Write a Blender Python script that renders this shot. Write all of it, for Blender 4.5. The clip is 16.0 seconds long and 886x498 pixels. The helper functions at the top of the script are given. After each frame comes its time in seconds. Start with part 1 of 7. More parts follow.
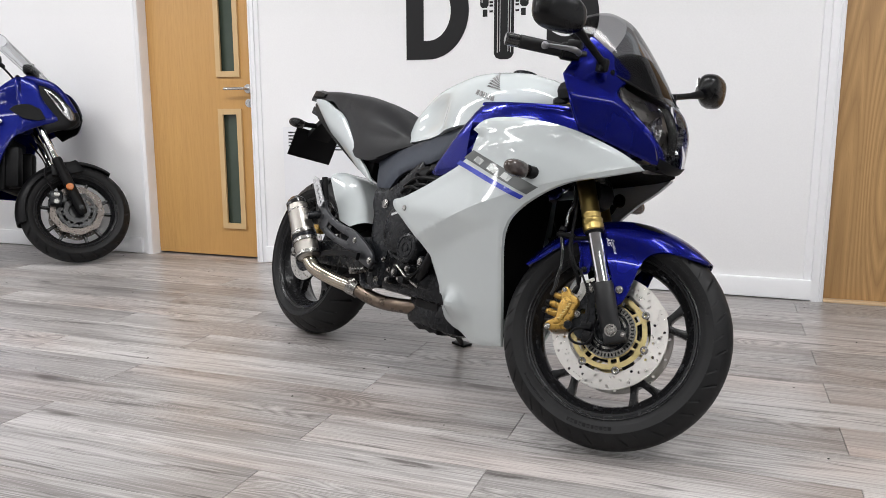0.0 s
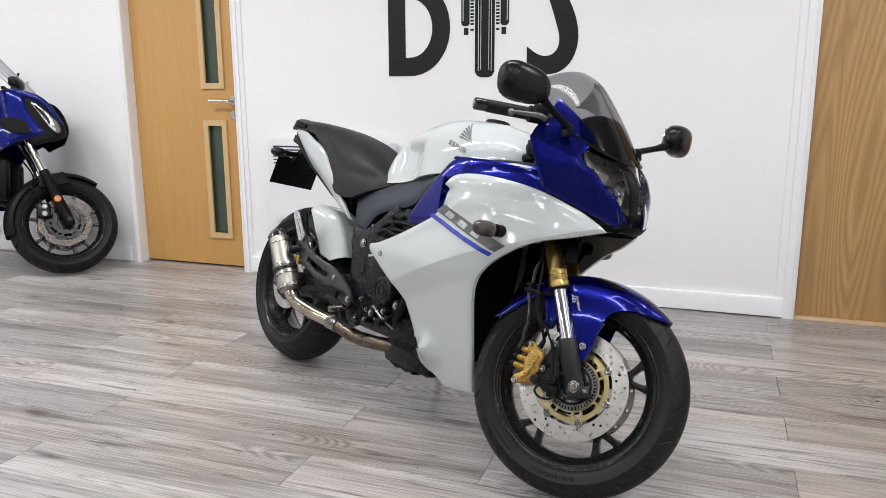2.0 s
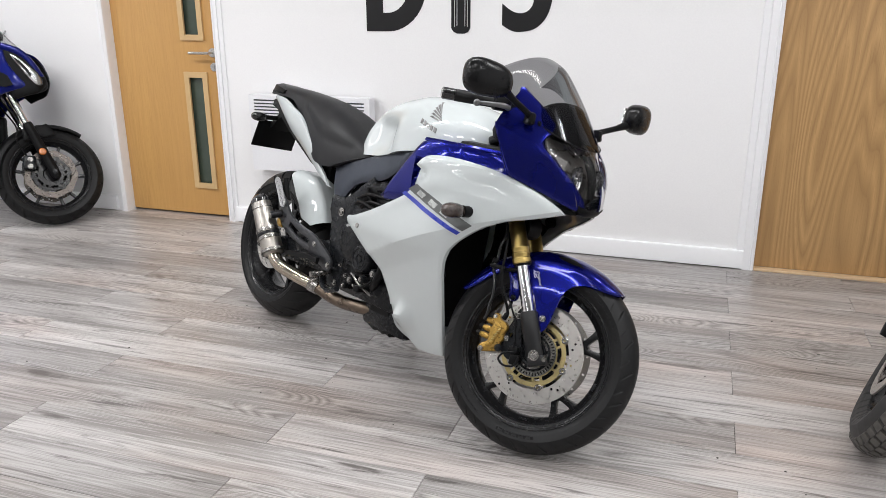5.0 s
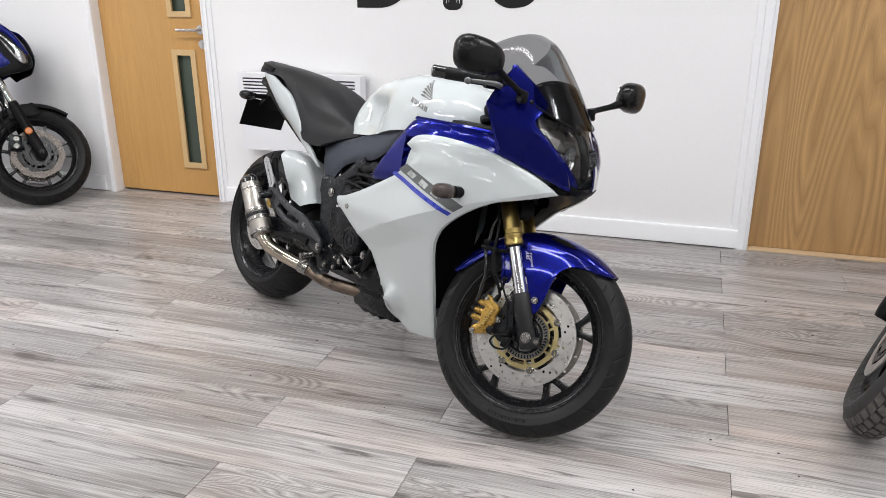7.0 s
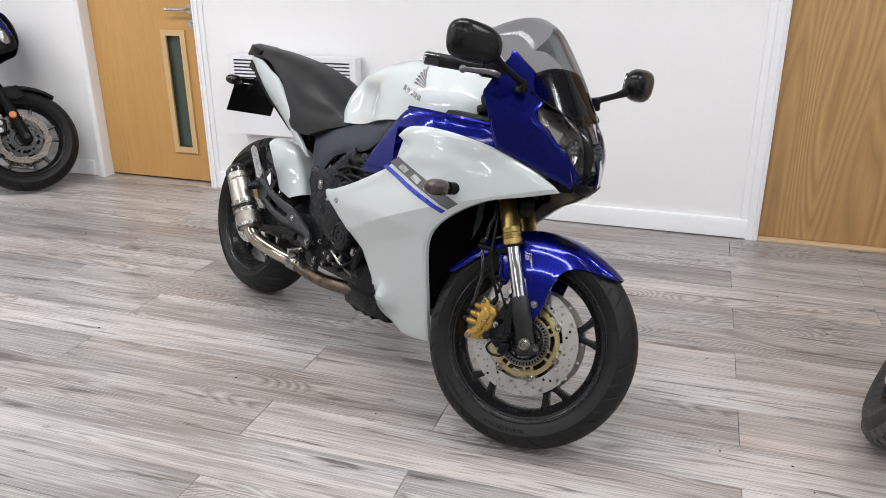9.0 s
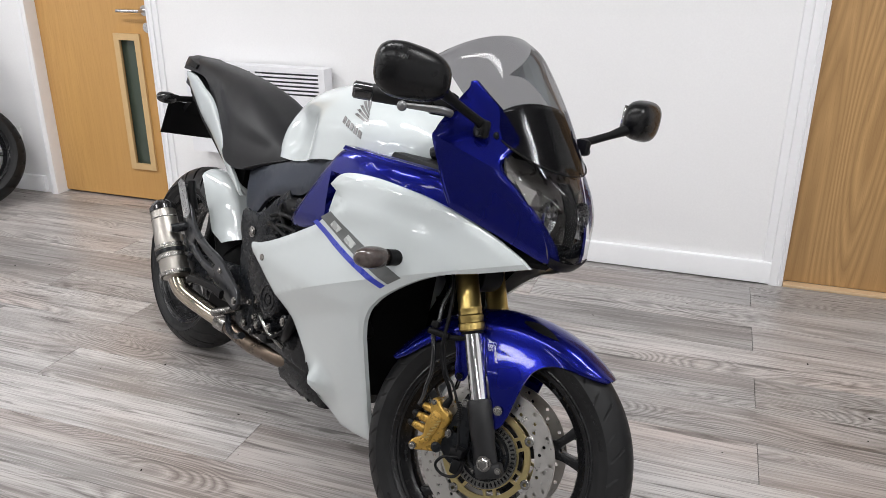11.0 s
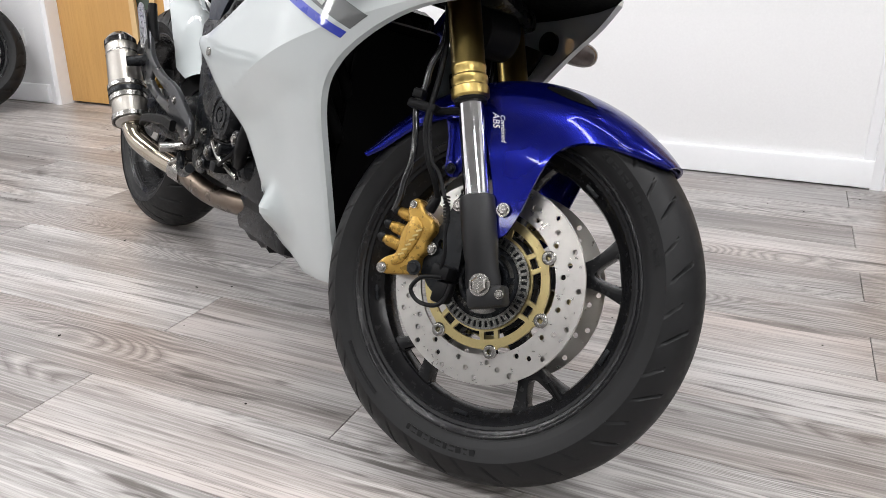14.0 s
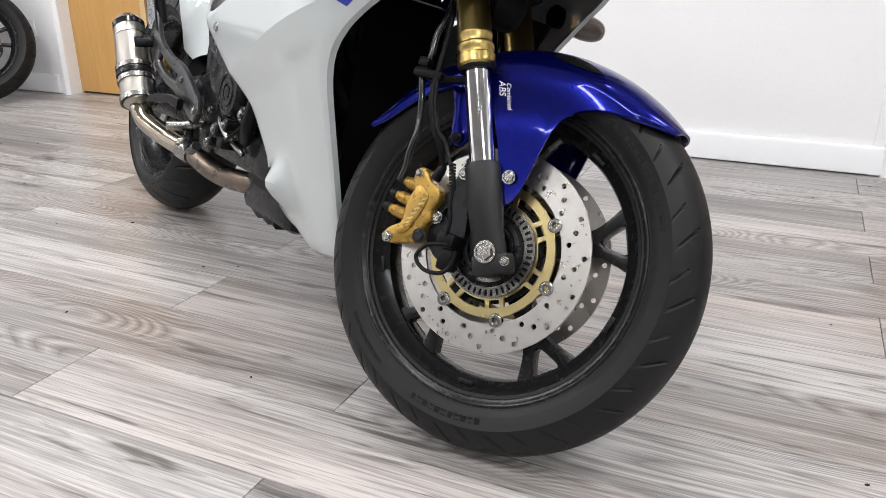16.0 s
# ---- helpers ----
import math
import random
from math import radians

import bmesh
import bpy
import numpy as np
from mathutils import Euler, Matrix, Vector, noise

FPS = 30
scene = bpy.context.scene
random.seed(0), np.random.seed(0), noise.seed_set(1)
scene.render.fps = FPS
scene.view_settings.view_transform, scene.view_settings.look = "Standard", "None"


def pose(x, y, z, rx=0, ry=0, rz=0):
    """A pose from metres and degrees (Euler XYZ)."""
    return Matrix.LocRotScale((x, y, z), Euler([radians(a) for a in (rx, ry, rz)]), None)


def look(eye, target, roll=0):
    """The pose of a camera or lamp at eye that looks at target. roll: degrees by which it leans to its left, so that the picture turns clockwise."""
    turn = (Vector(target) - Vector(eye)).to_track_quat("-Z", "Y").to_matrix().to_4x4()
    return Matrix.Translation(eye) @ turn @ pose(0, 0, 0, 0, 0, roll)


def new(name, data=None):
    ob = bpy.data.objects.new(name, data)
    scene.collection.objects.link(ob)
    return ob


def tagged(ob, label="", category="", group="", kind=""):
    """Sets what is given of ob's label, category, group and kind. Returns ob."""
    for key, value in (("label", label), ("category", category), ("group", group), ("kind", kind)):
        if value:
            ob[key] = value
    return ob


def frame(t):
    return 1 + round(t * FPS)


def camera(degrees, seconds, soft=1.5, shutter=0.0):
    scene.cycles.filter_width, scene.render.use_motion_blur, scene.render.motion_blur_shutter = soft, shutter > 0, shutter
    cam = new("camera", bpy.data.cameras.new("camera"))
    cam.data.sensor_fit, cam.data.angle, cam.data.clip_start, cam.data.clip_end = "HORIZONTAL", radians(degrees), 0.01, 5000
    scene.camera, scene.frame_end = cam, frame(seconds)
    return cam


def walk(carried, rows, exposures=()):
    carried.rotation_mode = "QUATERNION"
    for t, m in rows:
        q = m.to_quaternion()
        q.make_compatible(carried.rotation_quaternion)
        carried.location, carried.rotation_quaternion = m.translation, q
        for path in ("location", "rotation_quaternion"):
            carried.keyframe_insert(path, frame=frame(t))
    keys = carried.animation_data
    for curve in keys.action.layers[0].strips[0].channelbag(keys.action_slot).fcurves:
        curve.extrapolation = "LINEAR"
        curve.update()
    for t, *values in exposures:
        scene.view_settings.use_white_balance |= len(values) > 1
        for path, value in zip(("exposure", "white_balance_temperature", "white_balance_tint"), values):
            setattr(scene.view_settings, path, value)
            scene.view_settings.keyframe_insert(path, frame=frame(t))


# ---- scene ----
cam = camera(59.6, 16.0, soft=0.7)
PATH = [
    (0, (0.499, 0.139, 0.863), (-0.169, 1.993, 0.522), -0.1),
    (0.5, (0.506, 0.15, 0.876), (-0.16, 2.005, 0.535), -0.1),
    (1, (0.518, 0.175, 0.909), (-0.144, 2.029, 0.558), -0.1),
    (1.5, (0.538, 0.177, 0.984), (-0.12, 2.028, 0.607), -0.2),
    (2, (0.571, 0.13, 1.108), (-0.079, 1.975, 0.692), -0.2),
    (2.5, (0.589, 0.077, 1.213), (-0.05, 1.913, 0.745), -0.2),
    (3, (0.599, 0.05, 1.273), (-0.03, 1.877, 0.759), -0.2),
    (3.5, (0.618, 0.041, 1.301), (-0.005, 1.861, 0.753), -0.2),
    (4, (0.639, 0.037, 1.307), (0.023, 1.851, 0.734), -0.2),
    (6.5, (0.657, 0.053, 1.299), (0.072, 1.852, 0.651), -0.2),
    (7, (0.651, 0.075, 1.3), (0.069, 1.87, 0.639), -0.2),
    (7.5, (0.647, 0.098, 1.295), (0.067, 1.89, 0.622), -0.2),
    (8, (0.642, 0.118, 1.294), (0.065, 1.906, 0.607), -0.1),
    (8.2, (0.654, 0.129, 1.299), (0.07, 1.911, 0.602), -0.3),
    (10.3, (0.574, 0.577, 1.316), (-0.014, 2.346, 0.592), 0.1),
    (10.5, (0.597, 0.643, 1.317), (0.002, 2.411, 0.593), 0.1),
    (11, (0.612, 0.779, 1.312), (-0.003, 2.539, 0.589), 0.2),
    (11.5, (0.577, 0.914, 1.316), (-0.068, 2.664, 0.594), 0.2),
    (12, (0.573, 1.045, 1.249), (-0.101, 2.784, 0.528), 0.3),
    (12.5, (0.581, 1.123, 1.061), (-0.119, 2.853, 0.344), 0.3),
    (13, (0.583, 1.141, 0.908), (-0.138, 2.862, 0.188), 0.2),
    (13.5, (0.596, 1.135, 0.817), (-0.142, 2.849, 0.097), 0.2),
    (14, (0.605, 1.131, 0.762), (-0.144, 2.84, 0.041), 0.1),
    (14.5, (0.612, 1.128, 0.74), (-0.146, 2.832, 0.018), 0.1),
    (15, (0.61, 1.121, 0.731), (-0.152, 2.822, 0.008), 0.1),
    (15.5, (0.611, 1.122, 0.724), (-0.154, 2.823, 0.001), 0.1),
    (16, (0.614, 1.12, 0.719), (-0.153, 2.819, -0.003), 0.1),
]
walk(cam, [(t, look(eye, target, roll)) for t, eye, target, roll in PATH], exposures=[(0.0, -0.06), (6.0, 0.02), (10.5, 0.0), (12.0, 0.0), (13.0, 0.19), (14.0, 0.28), (16.0, 0.29)])

# ---- light ----
world = bpy.data.worlds.new("world")
scene.world = world
world.use_nodes = True
world.node_tree.nodes["Background"].inputs[0].default_value = (0.9, 0.95, 1.0, 1)
world.node_tree.nodes["Background"].inputs[1].default_value = 0.04
scene.view_settings.exposure = 0.0

# ---- materials ----


def material(name):
    m = bpy.data.materials.new(name)
    m.use_nodes = True
    t = m.node_tree
    return m, t, t.nodes["Principled BSDF"]


def nd(t, kind, **kw):
    n = t.nodes.new(kind)
    for k, v in kw.items():
        if k in n.inputs:
            n.inputs[k].default_value = v
    return n


def noise_tex(t, scale, detail=4.0, rough=0.55, vec=None, distort=0.0):
    n = nd(t, "ShaderNodeTexNoise", Scale=scale, Detail=detail, Roughness=rough, Distortion=distort)
    if vec is not None:
        t.links.new(vec, n.inputs["Vector"])
    return n


def ramp(t, fac, stops):
    r = t.nodes.new("ShaderNodeValToRGB")
    el = r.color_ramp.elements
    while len(el) < len(stops):
        el.new(0.5)
    for e, (pos, col) in zip(el, stops):
        e.position = pos
        e.color = (*col, 1) if len(col) == 3 else col
    t.links.new(fac, r.inputs[0])
    return r


def remap(t, fac, a, b, lo, hi):
    r = nd(t, "ShaderNodeMapRange")
    for i, v in enumerate((a, b, lo, hi)):
        r.inputs[i + 1].default_value = v
    t.links.new(fac, r.inputs[0])
    return r.outputs[0]


def bump(t, b, height, strength, dist):
    n = nd(t, "ShaderNodeBump", Strength=strength, Distance=dist)
    t.links.new(height, n.inputs["Height"])
    t.links.new(n.outputs[0], b.inputs["Normal"])


def mixc(t, fac, a, c, mode="MIX"):
    m = t.nodes.new("ShaderNodeMix")
    m.data_type, m.blend_type = "RGBA", mode
    for sock, v in ((m.inputs[0], fac), (m.inputs[6], a), (m.inputs[7], c)):
        if isinstance(v, (int, float)):
            sock.default_value = v
        elif isinstance(v, tuple):
            sock.default_value = (*v, 1)
        else:
            t.links.new(v, sock)
    return m.outputs[2]


def plain(name, col, rough=0.5, metal=0.0, grain=0.12, scale=40.0, bumps=0.0, coat=0.0, spread=0.08, spec=0.5):
    """A painted, moulded or metal surface with faint mottling of colour and gloss at two scales."""
    m, t, b = material(name)
    co = t.nodes.new("ShaderNodeTexCoord").outputs["Object"]
    n1 = noise_tex(t, scale, 5, 0.6, co)
    n2 = noise_tex(t, scale * 0.12, 3, 0.5, co)
    dark = tuple(c * (1 - grain) for c in col)
    lite = tuple(min(1, c * (1 + grain)) for c in col)
    c1 = ramp(t, n1.outputs["Fac"], [(0.3, dark), (0.7, lite)])
    c2 = mixc(t, remap(t, n2.outputs["Fac"], 0.35, 0.7, 0, 0.35), c1.outputs[0], col)
    t.links.new(c2, b.inputs["Base Color"])
    t.links.new(remap(t, n1.outputs["Fac"], 0.3, 0.7, max(0.02, rough - spread), min(1, rough + spread)), b.inputs["Roughness"])
    b.inputs["Metallic"].default_value = metal
    b.inputs["Specular IOR Level"].default_value = spec
    b.inputs["Coat Weight"].default_value = coat
    b.inputs["Coat Roughness"].default_value = 0.04
    if bumps:
        bump(t, b, n1.outputs["Fac"], 0.35, bumps)
    return m


def stretched(t, vec, scale, tex_scale, detail=4.0, rough=0.55, distort=0.0):
    """Noise drawn out along the grain."""
    mp = nd(t, "ShaderNodeMapping")
    mp.inputs["Scale"].default_value = scale
    t.links.new(vec, mp.inputs[0])
    return noise_tex(t, tex_scale, detail, rough, mp.outputs[0], distort).outputs["Fac"]


def growth_lines(t, field, count, sharp):
    """Contour lines of a smooth field, as growth rings cut through by a board's face."""
    mul = nd(t, "ShaderNodeMath")
    mul.operation = "MULTIPLY"
    t.links.new(field, mul.inputs[0])
    mul.inputs[1].default_value = count
    fr = nd(t, "ShaderNodeMath")
    fr.operation = "FRACT"
    t.links.new(mul.outputs[0], fr.inputs[0])
    return ramp(t, fr.outputs[0], [(0.0, (0, 0, 0)), (sharp, (1, 1, 1)), (0.97, (0.25, 0.25, 0.25)), (1.0, (0, 0, 0))]).outputs["Color"]


def oak(name, light, dark, figure, wide=3.6):
    """Upright oak veneer: growth lines with cathedral arches, fine pores, broad tone."""
    m, t, b = material(name)
    co = t.nodes.new("ShaderNodeTexCoord").outputs["Object"]
    field = stretched(t, co, (wide, wide, 0.42), 1.0, 1.5, 0.4)
    lines = growth_lines(t, field, 26.0, 0.5)
    pores = stretched(t, co, (330, 330, 9), 1.0, 4, 0.62)
    hair = stretched(t, co, (70, 70, 1.1), 1.0, 5, 0.6)
    broad = stretched(t, co, (3.0, 3.0, 0.35), 1.0, 2, 0.5)
    mid = tuple((a + c) / 2 for a, c in zip(light, dark))
    ring = tuple(a + (c - a) * (0.5 + 0.4 * max(0.0, figure - 0.5)) for a, c in zip(light, dark))
    c1 = mixc(t, remap(t, lines, 0.0, 1.0, figure, 0.0), light, ring)
    c2 = mixc(t, remap(t, hair, 0.42, 0.68, 0.0, 0.35 + 0.3 * figure), c1, mid)
    c3 = mixc(t, remap(t, pores, 0.52, 0.72, 0.0, 0.45), c2, dark)
    c4 = mixc(t, remap(t, broad, 0.35, 0.68, 0.0, 0.55), c3, mid)
    t.links.new(c4, b.inputs["Base Color"])
    t.links.new(remap(t, pores, 0.3, 0.7, 0.34, 0.5), b.inputs["Roughness"])
    bump(t, b, pores, 0.15, 0.0008)
    return m


def laminate(name):
    """Grey oak laminate: each board takes its own stretch of grain and its own tone."""
    m, t, b = material(name)
    co = t.nodes.new("ShaderNodeTexCoord").outputs["Object"]
    info = t.nodes.new("ShaderNodeObjectInfo")
    off = nd(t, "ShaderNodeVectorMath")
    off.operation = "MULTIPLY_ADD"
    comb = nd(t, "ShaderNodeCombineXYZ")
    for i in range(3):
        t.links.new(info.outputs["Random"], comb.inputs[i])
    t.links.new(comb.outputs[0], off.inputs[0])
    off.inputs[1].default_value = (37.0, 23.0, 11.0)
    t.links.new(co, off.inputs[2])
    v = off.outputs[0]
    tone = stretched(t, v, (0.5, 5.5, 1), 1.0, 3, 0.5, 0.5)
    streaks = stretched(t, v, (1.3, 46, 1), 1.0, 6, 0.68, 0.3)
    hair = stretched(t, v, (5, 240, 1), 1.0, 4, 0.62)
    field = stretched(t, v, (0.62, 3.4, 1), 1.0, 2.4, 0.45, 0.8)
    lines = growth_lines(t, field, 58.0, 0.55)
    where = stretched(t, v, (0.85, 4.8, 1), 1.0, 2, 0.5, 0.3)
    clouds = stretched(t, v, (0.9, 2.2, 1), 1.0, 3, 0.5)
    flecks = stretched(t, v, (2.6, 30, 1), 1.0, 4, 0.62, 0.6)
    knots = stretched(t, v, (3.2, 9.5, 1), 1.0, 2, 0.5)
    pale, soft, mid, deep = (0.53, 0.508, 0.498), (0.395, 0.375, 0.365), (0.215, 0.199, 0.191), (0.055, 0.046, 0.041)
    c1 = ramp(t, tone, [(0.34, pale), (0.50, soft), (0.66, mid)]).outputs[0]
    c2 = mixc(t, remap(t, streaks, 0.50, 0.64, 0.0, 0.70), c1, mid)
    c2 = mixc(t, remap(t, streaks, 0.47, 0.34, 0.0, 0.60), c2, pale)
    arch = mixc(t, lines, (0.10, 0.087, 0.080), (0.49, 0.467, 0.455))
    c3 = mixc(t, remap(t, where, 0.52, 0.60, 0.0, 0.72), c2, arch)
    c4 = mixc(t, remap(t, hair, 0.50, 0.62, 0.0, 0.55), c3, (0.165, 0.150, 0.142))
    c4 = mixc(t, remap(t, hair, 0.47, 0.36, 0.0, 0.40), c4, (0.60, 0.58, 0.57))
    c5 = mixc(t, remap(t, flecks, 0.58, 0.68, 0.0, 0.75), c4, deep)
    c5 = mixc(t, remap(t, knots, 0.69, 0.77, 0.0, 0.75), c5, (0.085, 0.072, 0.064))
    c6 = mixc(t, remap(t, clouds, 0.48, 0.70, 0.0, 0.9), c5, (0.94, 0.84, 0.79), "MULTIPLY")
    hsv = nd(t, "ShaderNodeHueSaturation")
    t.links.new(remap(t, info.outputs["Random"], 0, 1, 0.82, 1.10), hsv.inputs["Value"])
    t.links.new(c6, hsv.inputs["Color"])
    t.links.new(hsv.outputs[0], b.inputs["Base Color"])
    t.links.new(remap(t, streaks, 0.3, 0.7, 0.26, 0.38), b.inputs["Roughness"])
    b.inputs["Specular IOR Level"].default_value = 0.5
    bump(t, b, hair, 0.25, 0.0010)
    return m


def glow(name, col, strength):
    m, t, b = material(name)
    b.inputs["Base Color"].default_value = (0.8, 0.8, 0.8, 1)
    b.inputs["Emission Color"].default_value = (*col, 1)
    b.inputs["Emission Strength"].default_value = strength
    return m


def tinted(name, col, gloss=0.12):
    """A thin clear sheet: tinted see-through with a mirror sheen."""
    m, t, b = material(name)
    out = t.nodes["Material Output"]
    tr = nd(t, "ShaderNodeBsdfTransparent")
    tr.inputs[0].default_value = (*col, 1)
    gl = nd(t, "ShaderNodeBsdfGlossy", Roughness=0.03)
    fr = nd(t, "ShaderNodeFresnel", IOR=1.27)
    mx = nd(t, "ShaderNodeMixShader")
    t.links.new(fr.outputs[0], mx.inputs[0])
    t.links.new(tr.outputs[0], mx.inputs[1])
    t.links.new(gl.outputs[0], mx.inputs[2])
    t.links.new(mx.outputs[0], out.inputs[0])
    return m


def metallic_paint(name, col, rough=0.32, metal=0.65):
    """Basecoat with fine flake under clear lacquer."""
    m, t, b = material(name)
    co = t.nodes.new("ShaderNodeTexCoord").outputs["Object"]
    fl = nd(t, "ShaderNodeTexVoronoi", Scale=1400.0)
    t.links.new(co, fl.inputs[0])
    n = noise_tex(t, 6, 3, 0.5, co)
    c = ramp(t, fl.outputs["Color"], [(0.0, tuple(x * 0.75 for x in col)), (1.0, tuple(min(1, x * 1.3) for x in col))])
    t.links.new(c.outputs[0], b.inputs["Base Color"])
    b.inputs["Metallic"].default_value = metal
    b.inputs["Specular IOR Level"].default_value = 0.15
    t.links.new(remap(t, n.outputs["Fac"], 0.3, 0.7, rough - 0.03, rough + 0.04), b.inputs["Roughness"])
    b.inputs["Coat Weight"].default_value = 0.45
    b.inputs["Coat Roughness"].default_value = 0.05
    return m


WALL = plain("wall_paint", (0.83, 0.825, 0.835), 0.6, grain=0.02, scale=120, bumps=0.0006)
GLOSSWHITE = plain("white_gloss_paint", (0.84, 0.84, 0.86), 0.3, grain=0.01, scale=60, spread=0.02)
# ceiling out of view, kept dark to cut fill and deepen shadows
CEIL = plain("unseen_ceiling_grey", (0.36, 0.36, 0.355), 0.8, grain=0.05, scale=90, bumps=0.001)
DOOROAK = oak("oak_door", (0.58, 0.33, 0.11), (0.38, 0.19, 0.055), 0.3)
DOOROAK2 = oak("oak_door_plain_cut", (0.55, 0.335, 0.145), (0.22, 0.115, 0.042), 1.0, 3.4)
BEAD = oak("pale_oak_bead", (0.62, 0.43, 0.22), (0.5, 0.33, 0.15), 0.3)
SILL = oak("bare_timber", (0.66, 0.48, 0.3), (0.5, 0.34, 0.19), 0.3)
FLOORMAT = laminate("grey_oak_laminate")
SUB = plain("dark_joint", (0.03, 0.027, 0.025), 0.9, spec=0.1)
# tones for walls out of view, picked to steer bounce light and reflections
SIDEWALL = plain("unseen_wall_pale_grey", (0.72, 0.72, 0.73), 0.6, grain=0.03, scale=120, bumps=0.0006)
REARWALL = plain("unseen_wall_grey", (0.24, 0.24, 0.245), 0.6, grain=0.03, scale=120, bumps=0.0006)
HEATWHITE = plain("heater_enamel", (0.78, 0.78, 0.81), 0.35, grain=0.02, scale=80)
SLOT = plain("heater_inside", (0.11, 0.115, 0.13), 0.6)
LOGOBLACK = plain("black_vinyl", (0.013, 0.0125, 0.0135), 0.55, grain=0.1, scale=30, spec=0.25)
LOGOWHITE = plain("white_vinyl", (0.78, 0.78, 0.8), 0.5, grain=0.02)
SATIN = plain("satin_steel", (0.55, 0.55, 0.56), 0.3, 1.0, grain=0.05, scale=200)
DOORGLASS = plain("dark_green_glass", (0.055, 0.075, 0.058), 0.08, grain=0.15, scale=4, spread=0.03)
LAMP = glow("led_tube", (1.0, 0.985, 0.96), 9.0)
PLASTICW = plain("white_plastic", (0.8, 0.8, 0.8), 0.4)

# ---- mesh helpers ----


def obj(name, bm, mat, parent=None, label="", smooth=None, m=None):
    me = bpy.data.meshes.new(name)
    bmesh.ops.recalc_face_normals(bm, faces=bm.faces[:])
    if m is not None:
        bm.transform(m)
        if m.determinant() < 0:
            bmesh.ops.reverse_faces(bm, faces=bm.faces[:])
    if smooth is not None:
        lim = radians(smooth)
        for f in bm.faces:
            f.smooth = True
        for e in bm.edges:
            if len(e.link_faces) == 2 and e.calc_face_angle(0) > lim:
                e.smooth = False
    bm.to_mesh(me)
    bm.free()
    for mt in mat if isinstance(mat, (list, tuple)) else (mat,):
        me.materials.append(mt)
    ob = new(name, me)
    if parent is not None:
        ob.parent = parent
    if label:
        tagged(ob, label)
    return ob


def part(name, bm, mat, parent, label="", smooth=35, m=None):
    return obj(name, bm, mat, parent, label, smooth, m)


def box(x0, x1, y0, y1, z0, z1, bev=0.0, seg=2, bm=None):
    own = bm is None
    b2 = bmesh.new()
    bmesh.ops.create_cube(b2, size=1.0, matrix=Matrix.Translation(((x0 + x1) / 2, (y0 + y1) / 2, (z0 + z1) / 2)) @ Matrix.Diagonal((abs(x1 - x0), abs(y1 - y0), abs(z1 - z0), 1)))
    if bev:
        bmesh.ops.bevel(b2, geom=b2.edges[:], offset=bev, segments=seg, affect="EDGES", profile=0.5)
    if own:
        return b2
    return join(bm, b2)


def join(bm, b2, m=None):
    """Adds the mesh b2 to bm."""
    if m is not None:
        b2.transform(m)
    me = bpy.data.meshes.new("tmp")
    b2.to_mesh(me)
    b2.free()
    bm.from_mesh(me)
    bpy.data.meshes.remove(me)
    return bm


def lathe(profile, n=48, closed=False):
    """Turns (radius, y) pairs round the y axis."""
    bm = bmesh.new()
    rings = []
    for k in range(n):
        a = 2 * math.pi * k / n
        rings.append([bm.verts.new((r * math.sin(a), y, r * math.cos(a))) for r, y in profile])
    m = len(profile)
    for k in range(n):
        p, q = rings[k], rings[(k + 1) % n]
        for i in range(m if closed else m - 1):
            j = (i + 1) % m
            bm.faces.new((p[i], p[j], q[j], q[i]))
    bmesh.ops.remove_doubles(bm, verts=bm.verts[:], dist=1e-6)
    return bm


def curve_points(pts, per=6, closed=False):
    """A smooth curve through the points."""
    pts = [Vector(p) for p in pts]
    n = len(pts)
    out = []
    for i in range(n if closed else n - 1):
        p0 = pts[(i - 1) % n] if closed or i > 0 else pts[0] * 2 - pts[1]
        p1, p2 = pts[i], pts[(i + 1) % n]
        p3 = pts[(i + 2) % n] if closed or i + 2 < n else pts[-1] * 2 - pts[-2]
        for k in range(per):
            u = k / per
            out.append(0.5 * (2 * p1 + (p2 - p0) * u + (2 * p0 - 5 * p1 + 4 * p2 - p3) * u * u + (3 * p1 - p0 - 3 * p2 + p3) * u ** 3))
    if not closed:
        out.append(pts[-1])
    return out


def tube(pts, rad, n=12, smooth=True, per=6, cap=True, flat=None):
    """A round bar along the points; rad may be a number or one per point."""
    rs = rad if isinstance(rad, (list, tuple)) else [rad] * len(pts)
    if smooth and len(pts) > 2:
        p4 = curve_points(pts, per)
        rr = [rs[min(len(rs) - 1, i // per)] + (rs[min(len(rs) - 1, i // per + 1)] - rs[min(len(rs) - 1, i // per)]) * (i % per) / per for i in range(len(p4))]
    else:
        p4, rr = [Vector(p) for p in pts], rs
    bm = bmesh.new()
    rings = []
    up = Vector((0, 0, 1))
    side = None
    for i, p in enumerate(p4):
        d = (p4[min(i + 1, len(p4) - 1)] - p4[max(i - 1, 0)]).normalized()
        if side is None:
            ref = up if abs(d.z) < 0.9 else Vector((1, 0, 0))
            side = d.cross(ref).normalized()
        else:
            side = (side - d * side.dot(d)).normalized()
        w = d.cross(side)
        f = flat or 1.0
        rings.append([bm.verts.new(p + rr[i] * (math.cos(2 * math.pi * k / n) * side + f * math.sin(2 * math.pi * k / n) * w)) for k in range(n)])
    for a, b2 in zip(rings, rings[1:]):
        for k in range(n):
            bm.faces.new((a[k], a[(k + 1) % n], b2[(k + 1) % n], b2[k]))
    if cap:
        bm.faces.new(rings[0][::-1])
        bm.faces.new(rings[-1])
    return bm


